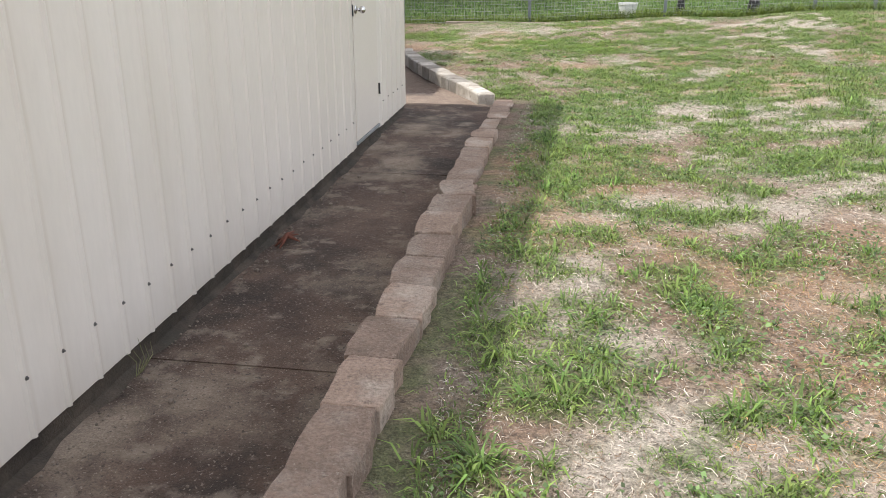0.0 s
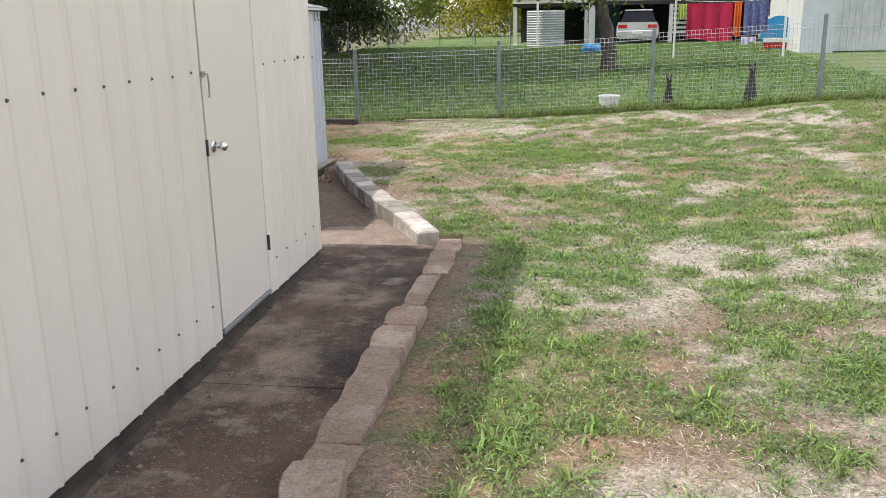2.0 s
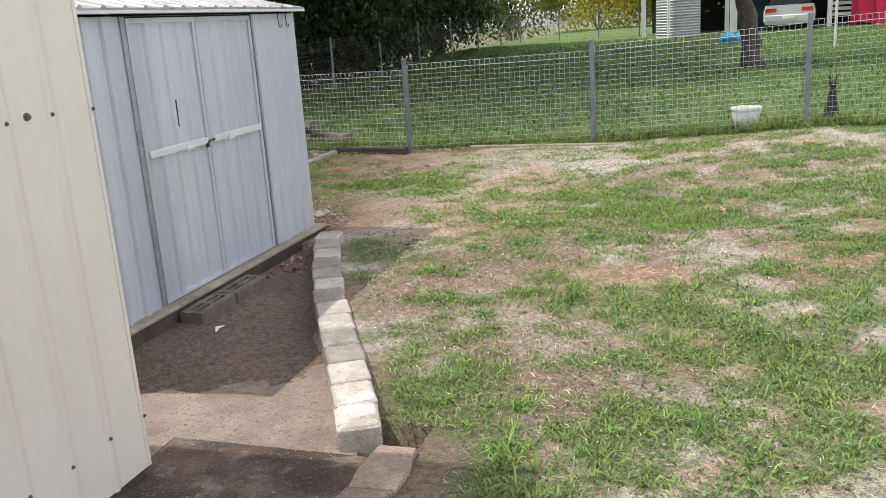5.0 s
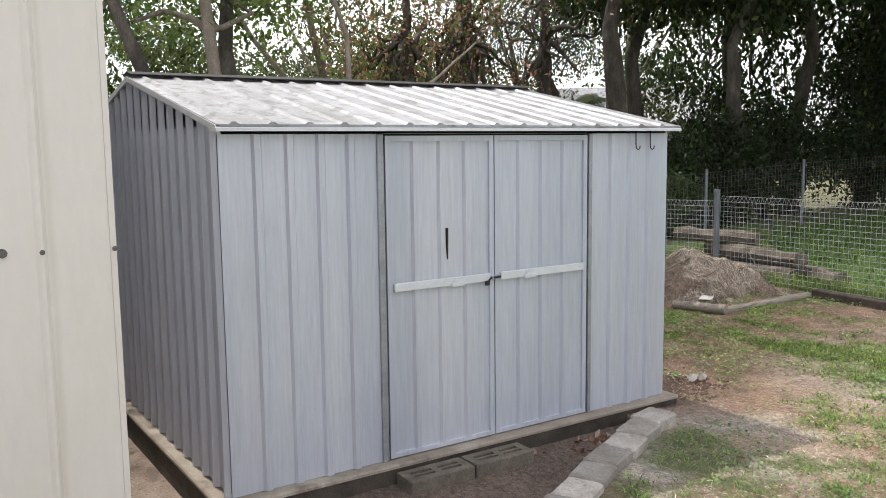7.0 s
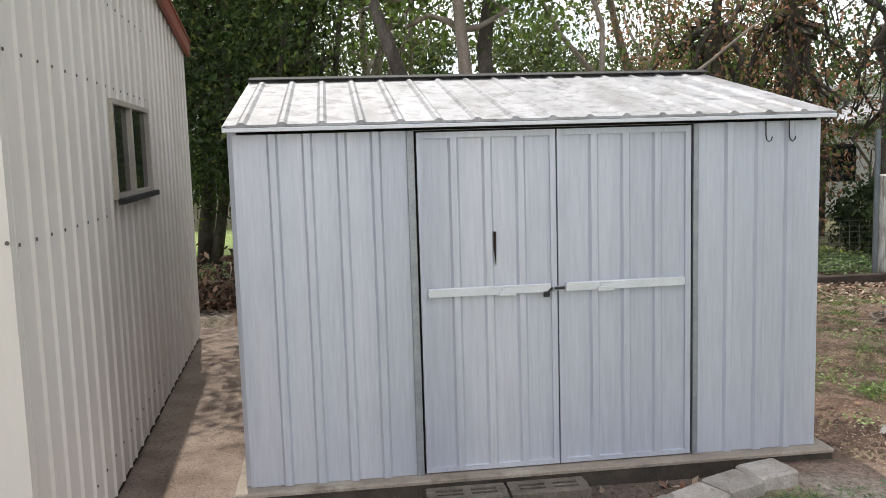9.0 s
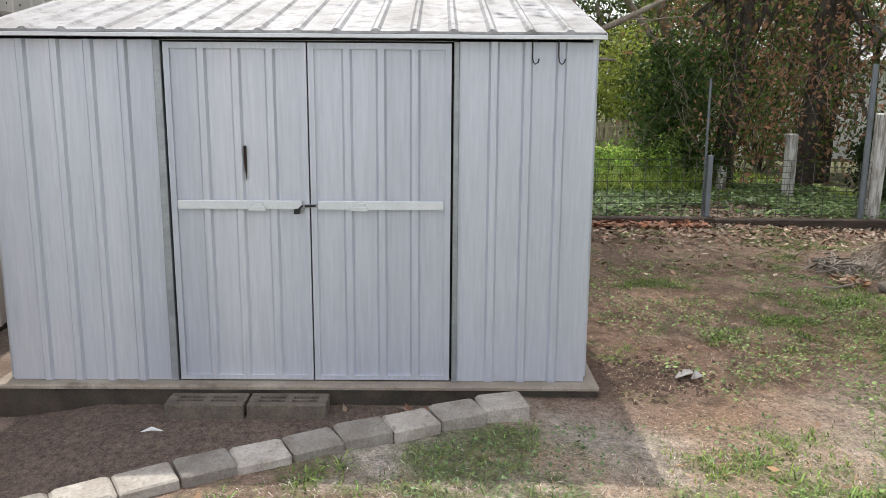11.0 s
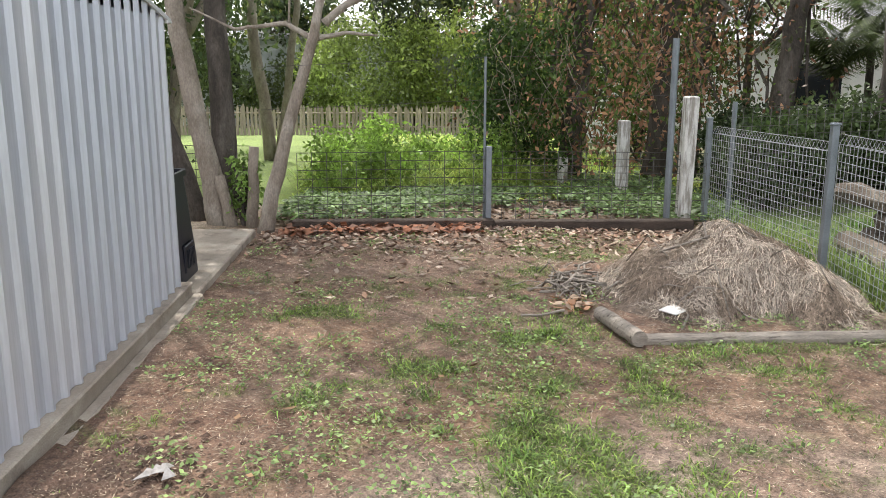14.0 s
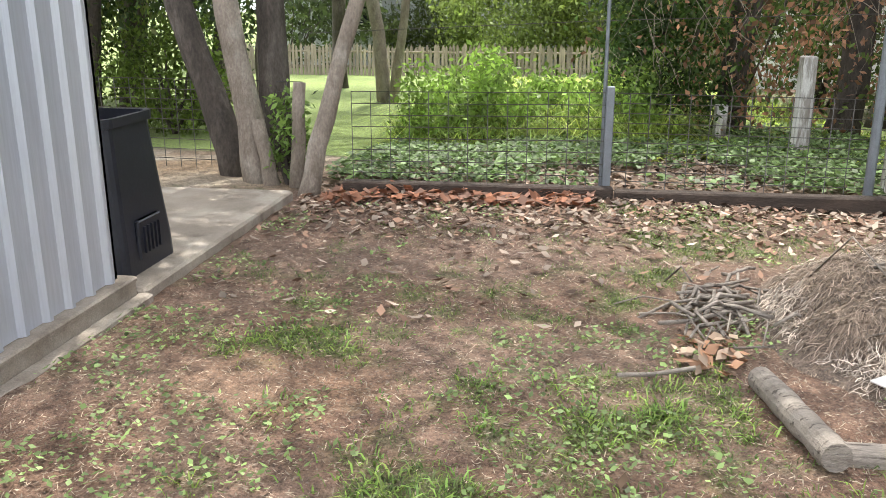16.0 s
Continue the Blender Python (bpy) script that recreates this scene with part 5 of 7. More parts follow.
for k, (x, y, rx, ry, h, n, tint, size) in enumerate((
        (-36, 12.6, 3.0, 2.6, 4.6, 7500, (0.22, 0.29, 0.07), 0.26), (-37, 16.6, 3.4, 3.0, 5.2, 7500, (0.20, 0.26, 0.055), 0.26), (-40, 8.6, 2.2, 2.0, 3.4, 3500, (0.10, 0.13, 0.04), 0.26), (-33, 20.5, 3.0, 2.6, 4.8, 6000, (0.26, 0.30, 0.06), 0.26),
        (-16.5, 6.0, 1.6, 1.6, 4.0, 5000, (0.07, 0.11, 0.02), 0.14), (-12.4, 10.2, 0.8, 0.9, 1.5, 2500, (0.14, 0.21, 0.035), 0.10), (-17.5, 19.5, 2.0, 2.0, 4.5, 6000, (0.08, 0.12, 0.03), 0.16), (-8.72, 12.98, 0.2, 0.22, 0.75, 420, (0.17, 0.27, 0.06), 0.075),
        (-9.95, 19.1, 0.8, 0.7, 1.15, 2600, (0.05, 0.08, 0.025), 0.10), (-10.4, 20.1, 0.9, 0.8, 1.4, 2800, (0.06, 0.09, 0.03), 0.10), (-9.9, 21.4, 0.7, 0.9, 1.2, 2400, (0.05, 0.08, 0.025), 0.10), (-11.2, 19.2, 0.8, 0.6, 1.3, 2400, (0.045, 0.07, 0.025), 0.10), (-11.6, 22.6, 1.1, 1.2, 1.5, 3500, (0.06, 0.1, 0.03), 0.12), (-10.6, 20.6, 0.9, 1.0, 1.1, 2500, (0.06, 0.1, 0.03), 0.12), (-12.5, 25.5, 1.2, 1.4, 1.8, 3500, (0.055, 0.09, 0.03), 0.14),
        (-10.9, 23.6, 1.2, 1.2, 2.5, 4000, (0.035, 0.055, 0.02), 0.12), (-11.2, 25.9, 1.5, 1.8, 2.8, 5000, (0.035, 0.055, 0.02), 0.12), (-10.6, 29.0, 1.5, 1.8, 4.4, 7000, (0.03, 0.05, 0.018), 0.12), (-10.4, 32.4, 1.5, 2.0, 4.6, 7000, (0.03, 0.05, 0.018), 0.13), (-9.9, 36.8, 1.5, 2.2, 4.6, 7000, (0.03, 0.05, 0.018), 0.14),
        (-7, 66, 4.5, 3, 5.5, 5000, (0.42, 0.40, 0.04), 0.4), (-2.5, 68, 3.5, 3, 4.6, 4000, (0.38, 0.38, 0.04), 0.4), (-12, 62, 4, 4, 6, 4500, (0.13, 0.17, 0.03), 0.4), (3, 70, 5, 3, 6, 4000, (0.07, 0.11, 0.03), 0.45), (12, 66, 6, 4, 7, 5000, (0.06, 0.1, 0.03), 0.5),
        (-36, 4, 5, 5, 9, 7000, (0.07, 0.10, 0.03), 0.4), (-38, 24, 5, 5, 8, 6000, (0.09, 0.12, 0.04), 0.4), (-34, 30, 5, 5, 10, 6000, (0.06, 0.09, 0.03), 0.4))):
    shrub(x, y, rx, ry, h, n, tint, size, 400 + k, "dense leafy yellow-green bush" if tint[0] > 0.1 else "dense leafy dark green bush")


def palm(x, y, h, n, length, tint, seed, label):
    rng = np.random.default_rng(seed)
    z = gz(x, y)
    root = thing("palm", (x, y, z), label, "palm")
    part("trunk", Shape().tube([(x, y, z - 0.1), (x + 0.05, y, z + h * 0.5), (x, y, z + h)], [0.09, 0.07, 0.06], 8), BARK_DARK, root)
    V, F, T = [], [], []
    for i in range(n):
        az, up = rng.uniform(0, math.tau), rng.uniform(0.75, 1.42)
        d = np.array([math.cos(az), math.sin(az), 0])
        side = np.array([-d[1], d[0], 0])
        for j in range(26):
            u = j / 25
            p = np.array([x, y, z + h]) + d * length * (math.cos(up) * u + 0.12 * u * u) + np.array([0, 0, length * (math.sin(up) * u - 0.5 * u * u)])
            ln = 0.32 * length * math.sin(0.35 + 2.6 * u) ** 0.8 if u < 1 else 0.1
            for sg in (-1, 1):
                q = p + side * sg * ln + d * ln * 0.45 + np.array([0, 0, -ln * 0.45])
                w = d * 0.020
                k = len(V)
                V += [p - w, p + w, q]
                F.append((k, k + 1, k + 2))
                T += [np.asarray(tint) * rng.uniform(0.8, 1.2)] * 3
    v = np.asarray(V) - np.asarray(BASE[root.name])[None]
    ob = new("fronds", tinted("fronds", v, F, np.asarray(T), LEAF))
    ob.parent = root


for k, (x, y, h, n, ln, tint) in enumerate(((-13.6, 21.6, 1.7, 16, 1.8, (0.08, 0.11, 0.04)), (-14.8, 22.8, 2.4, 16, 2.0, (0.07, 0.10, 0.035)), (-12.6, 22.9, 1.2, 14, 1.6, (0.09, 0.12, 0.04)), (-15.5, 20.9, 2.6, 14, 2.0, (0.09, 0.12, 0.04)),
                                            (-12.0, 20.6, 0.35, 22, 1.2, (0.22, 0.17, 0.03)), (-12.4, 21.3, 0.3, 20, 1.1, (0.17, 0.17, 0.03)))):
    palm(x, y, h, int(n * 1.6), ln, tuple(1.4 * c for c in tint), 500 + k, "young feathery dark green palm" if h > 1 else "spiky yellow-green strap-leaved plant")

# ---- compost heap and its log edging
HC = (-5.80, 16.99)


def heap_z(x, y):
    d = np.hypot((x - HC[0]) / 1.12, (y - HC[1]) / 1.0)
    dome = 0.60 * np.clip(1.0 - np.sqrt(d * d + 0.015), 0, 1) + 0.07 * np.exp(-(((x + 5.15) / 0.5) ** 2 + ((y - 17.55) / 0.55) ** 2))
    hollow = 0.20 * np.exp(-((x + 4.98) / 0.20) ** 2 - ((y - 16.95) / 0.26) ** 2)
    return dome - hollow + 0.18 * (field(x, y, 4.1, 4, 4.0) - 0.47) * np.clip((1.05 - d) * 3, 0, 1)


hx, hy = np.meshgrid(np.linspace(-6.78, -4.5, 76), np.linspace(15.80, 17.83, 68), indexing="ij")
hz = lawn(hx, hy) - 0.03 + heap_z(hx, hy)
hidx = np.arange(hx.size).reshape(hx.shape)
hq = np.stack([hidx[:-1, :-1], hidx[1:, :-1], hidx[1:, 1:], hidx[:-1, 1:]], -1).reshape(-1, 4)
heap = thing("compost_heap", (HC[0], HC[1], -0.1), "heap of dried grass clippings, straw and twigs", "compost heap")
base = np.asarray(BASE["compost_heap"])
htint = np.array([0.20, 0.15, 0.115])[None, None] * (0.5 + 1.0 * field(hx, hy, 5, 3, 8.0))[..., None]
ob = new("mound", tinted("mound", np.stack([hx, hy, hz], -1).reshape(-1, 3) - base, hq, htint.reshape(-1, 3), GROUND))
ob.parent = heap


def ribbons(px, py, pz, length, width, tint, rng, lie=0.25, seg=4, follow=None):
    """Bent straw strands lying about the given points."""
    n = len(px)
    az = rng.uniform(0, math.tau, n)
    bend = rng.normal(size=n) * 1.6
    up = rng.uniform(-0.1, lie, n)
    V = np.zeros((n, (seg + 1) * 2, 3))
    x, y, z = px.copy(), py.copy(), pz.copy()
    for k in range(seg + 1):
        a = az + bend * k / seg
        wx, wy = -np.sin(a) * width / 2, np.cos(a) * width / 2
        V[:, 2 * k] = np.stack([x + wx, y + wy, z], 1)
        V[:, 2 * k + 1] = np.stack([x - wx, y - wy, z + width * 0.4], 1)
        st = length / seg
        x, y = x + np.cos(a) * st, y + np.sin(a) * st
        z = z + up * st - 0.10 * st * k if follow is None else follow(x, y) + 0.008 + up * st * math.sin(math.pi * (k + 1) / (seg + 1)) * 2
    one = np.array([[2 * k, 2 * k + 2, 2 * k + 3, 2 * k + 1] for k in range(seg)])
    F = (one[None] + (np.arange(n) * (seg + 1) * 2)[:, None, None]).reshape(-1, 4)
    T = np.repeat(np.asarray(tint).reshape(-1, 3) * rng.uniform(0.55, 1.5, (n, 1)), (seg + 1) * 2, 0)
    return V.reshape(-1, 3), F, T


rng = np.random.default_rng(31)
n = 30000
a, r = rng.uniform(0, math.tau, n), np.sqrt(rng.random(n)) * 1.06
px, py = HC[0] + np.cos(a) * r * 1.0, np.clip(HC[1] + np.sin(a) * r * 0.84, 15.82, 17.75)
px[:7000], py[:7000] = -5.0 + rng.normal(size=7000) * 0.22, np.clip(17.2 + rng.normal(size=7000) * 0.4, 16.3, 17.75)
surf = lambda x, y: lawn(x, y) - 0.03 + heap_z(x, y)
v, f, t = ribbons(px, py, surf(px, py) + 0.006, rng.uniform(0.02, 0.075, n) * np.where(rng.random(n) < 0.03, 2.6, 1.0), rng.uniform(0.0018, 0.004, n), np.where((field(px, py, 3.5, 3, 44.0) > 0.5)[:, None], np.array([[0.44, 0.37, 0.30]]), np.array([[0.24, 0.185, 0.14]])), rng, 0.35, 3, surf)
ob = new("straw", tinted("straw", v - base, f, t, STRAW))
ob.parent = heap
tagged(ob, "loose dry straw strands", kind="stuff")
for _ in range(70):
    x, y = -5.95 + rng.normal() * 0.22, 15.93 + rng.normal() * 0.14
    z = gz(x, y)
    az = rng.uniform(0, math.tau)
    ln = rng.uniform(0.12, 0.4)
    s = Shape()
    s.tube([(x, y, z + 0.01 + rng.uniform(0, 0.08)), (x + math.cos(az) * ln * 0.5, y + math.sin(az) * ln * 0.5, z + rng.uniform(0.02, 0.13)), (x + math.cos(az + 0.3) * ln, y + math.sin(az + 0.3) * ln, z + rng.uniform(0.0, 0.1))], rng.uniform(0.004, 0.012), 5)
    part("twig", s, LOGWOOD, heap, smooth=True)
for _ in range(16):
    x, y = HC[0] + 0.55 + rng.normal() * 0.3, HC[1] - 0.3 + rng.normal() * 0.4
    z = float(surf(x, y))
    az = rng.uniform(0, math.tau)
    ln = rng.uniform(0.2, 0.6)
    s = Shape()
    s.tube([(x, y, z), (x + math.cos(az) * ln * 0.5, y + math.sin(az) * ln * 0.5, z + rng.uniform(0.02, 0.16)), (x + math.cos(az) * ln, y + math.sin(az) * ln, float(surf(x + math.cos(az) * ln, y + math.sin(az) * ln)) + 0.01)], rng.uniform(0.004, 0.009), 5)
    part("twig", s, LOGWOOD, heap, smooth=True)


def log(a, b, r, label):
    a, b = Vector(a), Vector(b)
    rs = random.Random(int(a.y * 100))
    pts = [a.lerp(b, i / 8) + Vector((rs.uniform(-1, 1), rs.uniform(-1, 1), rs.uniform(-0.4, 0.4))) * r * 0.06 for i in range(9)]
    s = Shape().tube(pts, [r * rs.uniform(0.93, 1.07) for _ in pts], 14)
    root = solid("log", s, LOGWOOD, label, "log", group="logs round the heap")
    d = (b - a).normalized()
    part("cut_end", Shape().tube([a - d * 0.003, a + d * 0.002], r * 0.93, 14), LOGWOOD, root, "pale sawn end")


log((-4.50, 16.025, -0.005), (-5.12, 15.93, -0.03), 0.05, "short weathered round log edging the heap")
log((-4.60, 15.995, -0.055), (-4.55, 17.55, -0.03), 0.05, "long weathered round log edging the heap")
solid("timber_sleeper", Shape().box(-0.06, 0.06, -0.55, 0.55, 0, 0.13, 0.012).moved(pose(-4.0, 17.60, -0.09, 0, 0, 83)), SLEEPER, "dark rotting timber sleeper lying by the fence", "sleeper")
solid("white_wrapper", Shape().add([(0, 0, 0.0), (0.13, 0.02, 0.012), (0.15, 0.10, 0.03), (0.02, 0.11, 0.022), (0, 0, 0.006), (0.13, 0.02, 0.018), (0.15, 0.10, 0.036), (0.02, 0.11, 0.028)], [(3, 2, 1, 0), (4, 5, 6, 7), (0, 1, 5, 4), (1, 2, 6, 5), (2, 3, 7, 6), (3, 0, 4, 7)]).moved(pose(-5.10, 16.31, max(float(surf(-5.05, 16.36)), gz(-5.05, 16.36)) + 0.03, 6, 8, 30)), PAPER, "scrap of white paper on the heap", "paper")
OLDLOG = mat("old_log", (0.15, 0.12, 0.095), (0.085, 0.066, 0.05), 6, 60, 0.95, 0, 0.9, 0.35, c3=(0.26, 0.22, 0.18), patch=3)
# old beams stacked beyond the fence
for k, (x, y, z, ln, rz, w) in enumerate(((-6.3, 18.55, 0.0, 1.9, 84, 0.26), (-6.4, 18.9, 0.0, 1.7, 92, 0.26), (-6.2, 18.72, 0.22, 1.8, 78, 0.24), (-5.3, 18.7, -0.02, 1.2, 70, 0.26), (-6.9, 18.8, 0.42, 1.3, 100, 0.22))):
    solid("timber_beam", Shape().tube([(0.01 * k, -ln / 2 + ln * i / 6, 0.09 + 0.012 * math.sin(i * 2 + k)) for i in range(7)], [w * (0.46 + 0.06 * math.sin(i * 3.1 + k)) for i in range(7)], 7).moved(pose(x, y, gz(x, y) - 0.03 + max(z, 0), 0, 0, rz)), OLDLOG, "rough weathered timber beam in a low stack", "beam", group="stacked beams")

# ---- brush pile at the end of the passage
brush = thing("brush_pile", (-8.75, 9.35, -0.2), "pile of cut branches and dead brown leaves by the wire fence", "brush pile")
rng = np.random.default_rng(63)
for _ in range(110):
    a, r = rng.uniform(0, math.tau), abs(rng.normal()) * 0.42
    x, y = -8.80 + math.cos(a) * r * 0.7, 9.25 + math.sin(a) * r
    z = gz(x, y) + max(0.02, 0.62 - 0.75 * r) * rng.uniform(0.0, 1.0)
    az, ln = rng.uniform(0, math.tau), rng.uniform(0.3, 0.9)
    s = Shape()
    limb(s, (x, y, z), (x + math.cos(az) * ln * 0.6, y + math.sin(az) * ln * 0.6, max(gz(x, y) + 0.02, z + rng.uniform(-0.35, 0.12))), rng.uniform(0.006, 0.014), 0.003, rng, 0.12, 4, 5)
    part("twig", s, BARK_PALE if rng.random() < 0.35 else BARK_DARK, brush)
cs = [(-8.80 + rng.normal() * 0.3, 9.25 + rng.normal() * 0.42, gz(-8.8, 9.25) + abs(rng.normal()) * 0.22) for _ in range(60)]
v, f, t = leaves(cs, 0.12, 2600, 0.10, (0.13, 0.075, 0.05), rng, 0.3, tint2=(0.26, 0.17, 0.11))
ob = new("dead_leaves", tinted("dead_leaves", v - np.asarray(BASE["brush_pile"])[None], f, t, LITTER))
ob.parent = brush

# ---- compost bin
bin_root = thing("compost_bin", (-6.16, 12.72, -0.034), "black plastic compost bin, open at the top", "bin")
bc = (-6.16, 12.72)


def ring_at(w, z, c=0.07, n=5):
    out = []
    for sx, sy, a0 in ((1, 1, 0), (-1, 1, 90), (-1, -1, 180), (1, -1, 270)):
        for i in range(n):
            a = radians(a0 + 90 * i / (n - 1))
            out.append((bc[0] + sx * (w - c) + math.cos(a) * c, bc[1] + sy * (w - c) + math.sin(a) * c, z))
    return out


rings = [ring_at(0.30, -0.034), ring_at(0.295, 0.10), ring_at(0.27, 0.4), ring_at(0.245, 0.72), ring_at(0.262, 0.724), ring_at(0.262, 0.77), ring_at(0.235, 0.77), ring_at(0.232, 0.70), ring_at(0.265, 0.0)]
n = len(rings[0])
v = [p for r in rings for p in r]
f = [(k * n + i, k * n + (i + 1) % n, (k + 1) * n + (i + 1) % n, (k + 1) * n + i) for k in range(len(rings) - 1) for i in range(n)]
part("body", Shape().add(v, f), BLACK, bin_root, smooth=False)
h = Shape().box(bc[0] + 0.285, bc[0] + 0.312, bc[1] - 0.13, bc[1] + 0.13, 0.03, 0.24, 0.01)
for i in range(5):
    h.box(bc[0] + 0.312, bc[0] + 0.322, bc[1] - 0.09 + 0.04 * i, bc[1] - 0.075 + 0.04 * i, 0.06, 0.20)
part("hatch", h, BLACK, bin_root, "ribbed black hatch")
h = Shape().box(bc[0] - 0.13, bc[0] + 0.13, bc[1] + 0.283, bc[1] + 0.308, 0.03, 0.24, 0.01)
for i in range(5):
    h.box(bc[0] - 0.09 + 0.04 * i, bc[0] - 0.075 + 0.04 * i, bc[1] + 0.308, bc[1] + 0.32, 0.06, 0.20)
part("hatch", h, BLACK, bin_root, "ribbed black hatch")

# ---- neighbour's yard
COR = mat("tank_steel", (0.50, 0.52, 0.53), (0.40, 0.42, 0.43), 2, 30, 0.5, 0.3, 0.03, 0.1)
BOARD = mat("cream_weatherboard", (0.62, 0.62, 0.52), (0.55, 0.55, 0.46), 2, 30, 0.7, 0, 0.05, 0.06)
WHITEP = mat("white_paint", (0.72, 0.72, 0.70), (0.64, 0.64, 0.62), 2, 30, 0.6, 0, 0.03, 0.05)
CARPAINT = mat("silver_car_paint", (0.60, 0.61, 0.62), (0.55, 0.56, 0.57), 1, 20, 0.25, 0.4, 0, 0.02)
REDLAMP = mat("red_lens", (0.45, 0.03, 0.02), (0.38, 0.025, 0.02), 3, 20, 0.25, 0, 0, 0.05)
REDCLOTH = mat("crimson_cloth", (0.50, 0.02, 0.075), (0.40, 0.015, 0.06), 2, 60, 0.9, 0, 0.1, 0.1)
ORANGE = mat("orange_cloth", (0.75, 0.16, 0.02), (0.65, 0.12, 0.02), 3, 60, 0.9, 0, 0.1, 0.1)
BLUECLOTH = mat("navy_patterned_cloth", (0.06, 0.075, 0.22), (0.16, 0.18, 0.32), 14, 60, 0.9, 0, 0.1, 0.2)
PALECLOTH = mat("lilac_cloth", (0.5, 0.45, 0.68), (0.6, 0.56, 0.72), 6, 60, 0.9, 0, 0.1, 0.1)
GREENCLOTH = mat("lime_cloth", (0.45, 0.55, 0.12), (0.5, 0.6, 0.2), 4, 60, 0.9, 0, 0.1, 0.1)
BLUETARP = mat("blue_tarp", (0.03, 0.30, 0.62), (0.02, 0.22, 0.5), 5, 50, 0.5, 0, 0.2, 0.15)
TEAL = mat("dark_teal_wall", (0.03, 0.09, 0.12), (0.025, 0.07, 0.10), 3, 40, 0.7, 0, 0.1, 0.1)

house = thing("neighbour_house", (1, 42, 0.8), "highset cream weatherboard house with an open dark undercroft", "house")
HZ = 0.75
for i in range(22):
    z = HZ + 1.75 + 0.15 * i
    board = Shape().add([(-2.6, 40.0, z), (0.75, 40.0, z), (0.75, 40.06, z), (-2.6, 40.06, z), (-2.6, 40.02, z + 0.15), (0.75, 40.02, z + 0.15), (0.75, 40.06, z + 0.15), (-2.6, 40.06, z + 0.15)], [(3, 2, 1, 0), (4, 5, 6, 7), (0, 1, 5, 4), (1, 2, 6, 5), (2, 3, 7, 6), (3, 0, 4, 7)])
    part("weatherboard", board, BOARD, house)
part("wall", Shape().box(0.75, 14, 44, 44.2, HZ + 1.8, HZ + 5), WHITEP, house)
# near-black panel stands in for the shade of the open undercroft
part("undercroft", Shape().box(-2.5, 9, 45, 45.2, HZ - 0.3, HZ + 1.9), DARK, house, "near-black panel in place of the shade under the house")
part("floor_frame", Shape().box(-2.6, 12, 40.07, 45, HZ + 1.62, HZ + 1.78), DARK, house)
part("roof", Shape().add([(-3.2, 39.4, HZ + 5.0), (14.5, 39.4, HZ + 5.0), (13, 43, HZ + 6.8), (-1.5, 43, HZ + 6.8), (14.5, 47, HZ + 5.0), (-3.2, 47, HZ + 5.0)], [(0, 1, 2, 3), (3, 2, 4, 5), (0, 3, 5), (1, 4, 2), (0, 5, 4, 1)]), ZINC_ROOF, house)
for x in (-2.5, 0.65, 0.95, 4.3, 6.0, 9):
    part("stump", Shape().box(x - 0.08, x + 0.08, 40.1, 40.26, HZ - 0.3, HZ + 1.62), WHITEP, house, "white post")
part("stair", Shape().box(0.75, 0.9, 39.9, 40.0, HZ - 0.2, HZ + 4), WHITEP, house)
part("side_wall", Shape().box(1.0, 2.2, 41.5, 41.6, HZ - 0.2, HZ + 1.62), TEAL, house)
slats = Shape()
for i in range(14):
    slats.box(4.4, 6.6, 41, 41.03, HZ + 0.35 + 0.2 * i, HZ + 0.47 + 0.2 * i)
part("slat_screen", slats, WHITEP, house, "white slatted screen")
slats = Shape()
for i in range(16):
    slats.box(8.2, 12.2, 38.0, 38.04, HZ + 0.1 + 0.17 * i, HZ + 0.23 + 0.17 * i)
part("slat_screen", slats, WHITEP, house, "white slatted screen")
house.location += Vector((0.3, 2.2, -0.1))

tank = thing("water_tank", (-0.65, 37.6, 0.6), "corrugated grey steel rainwater tank", "tank")
zt0 = gz(-0.65, 37.6)
prof = [(0.78 + (0.022 if i % 2 else -0.022), zt0 + 1.45 * i / 30) for i in range(31)]
v = [(-0.65 + r * math.cos(a * math.tau / 28), 37.6 + r * math.sin(a * math.tau / 28), z) for r, z in prof for a in range(28)]
f = [(k * 28 + i, k * 28 + (i + 1) % 28, (k + 1) * 28 + (i + 1) % 28, (k + 1) * 28 + i) for k in range(30) for i in range(28)] + [tuple(range(30 * 28, 31 * 28))]
part("tank_body", Shape().add(v, f), COR, tank)
part("downpipe", Shape().tube([(-0.95, 36.75, zt0), (-0.95, 36.75, zt0 + 2.4)], 0.05, 8), WHITEP, tank)
tank.location += Vector((-0.12, 2.2, 0.05))


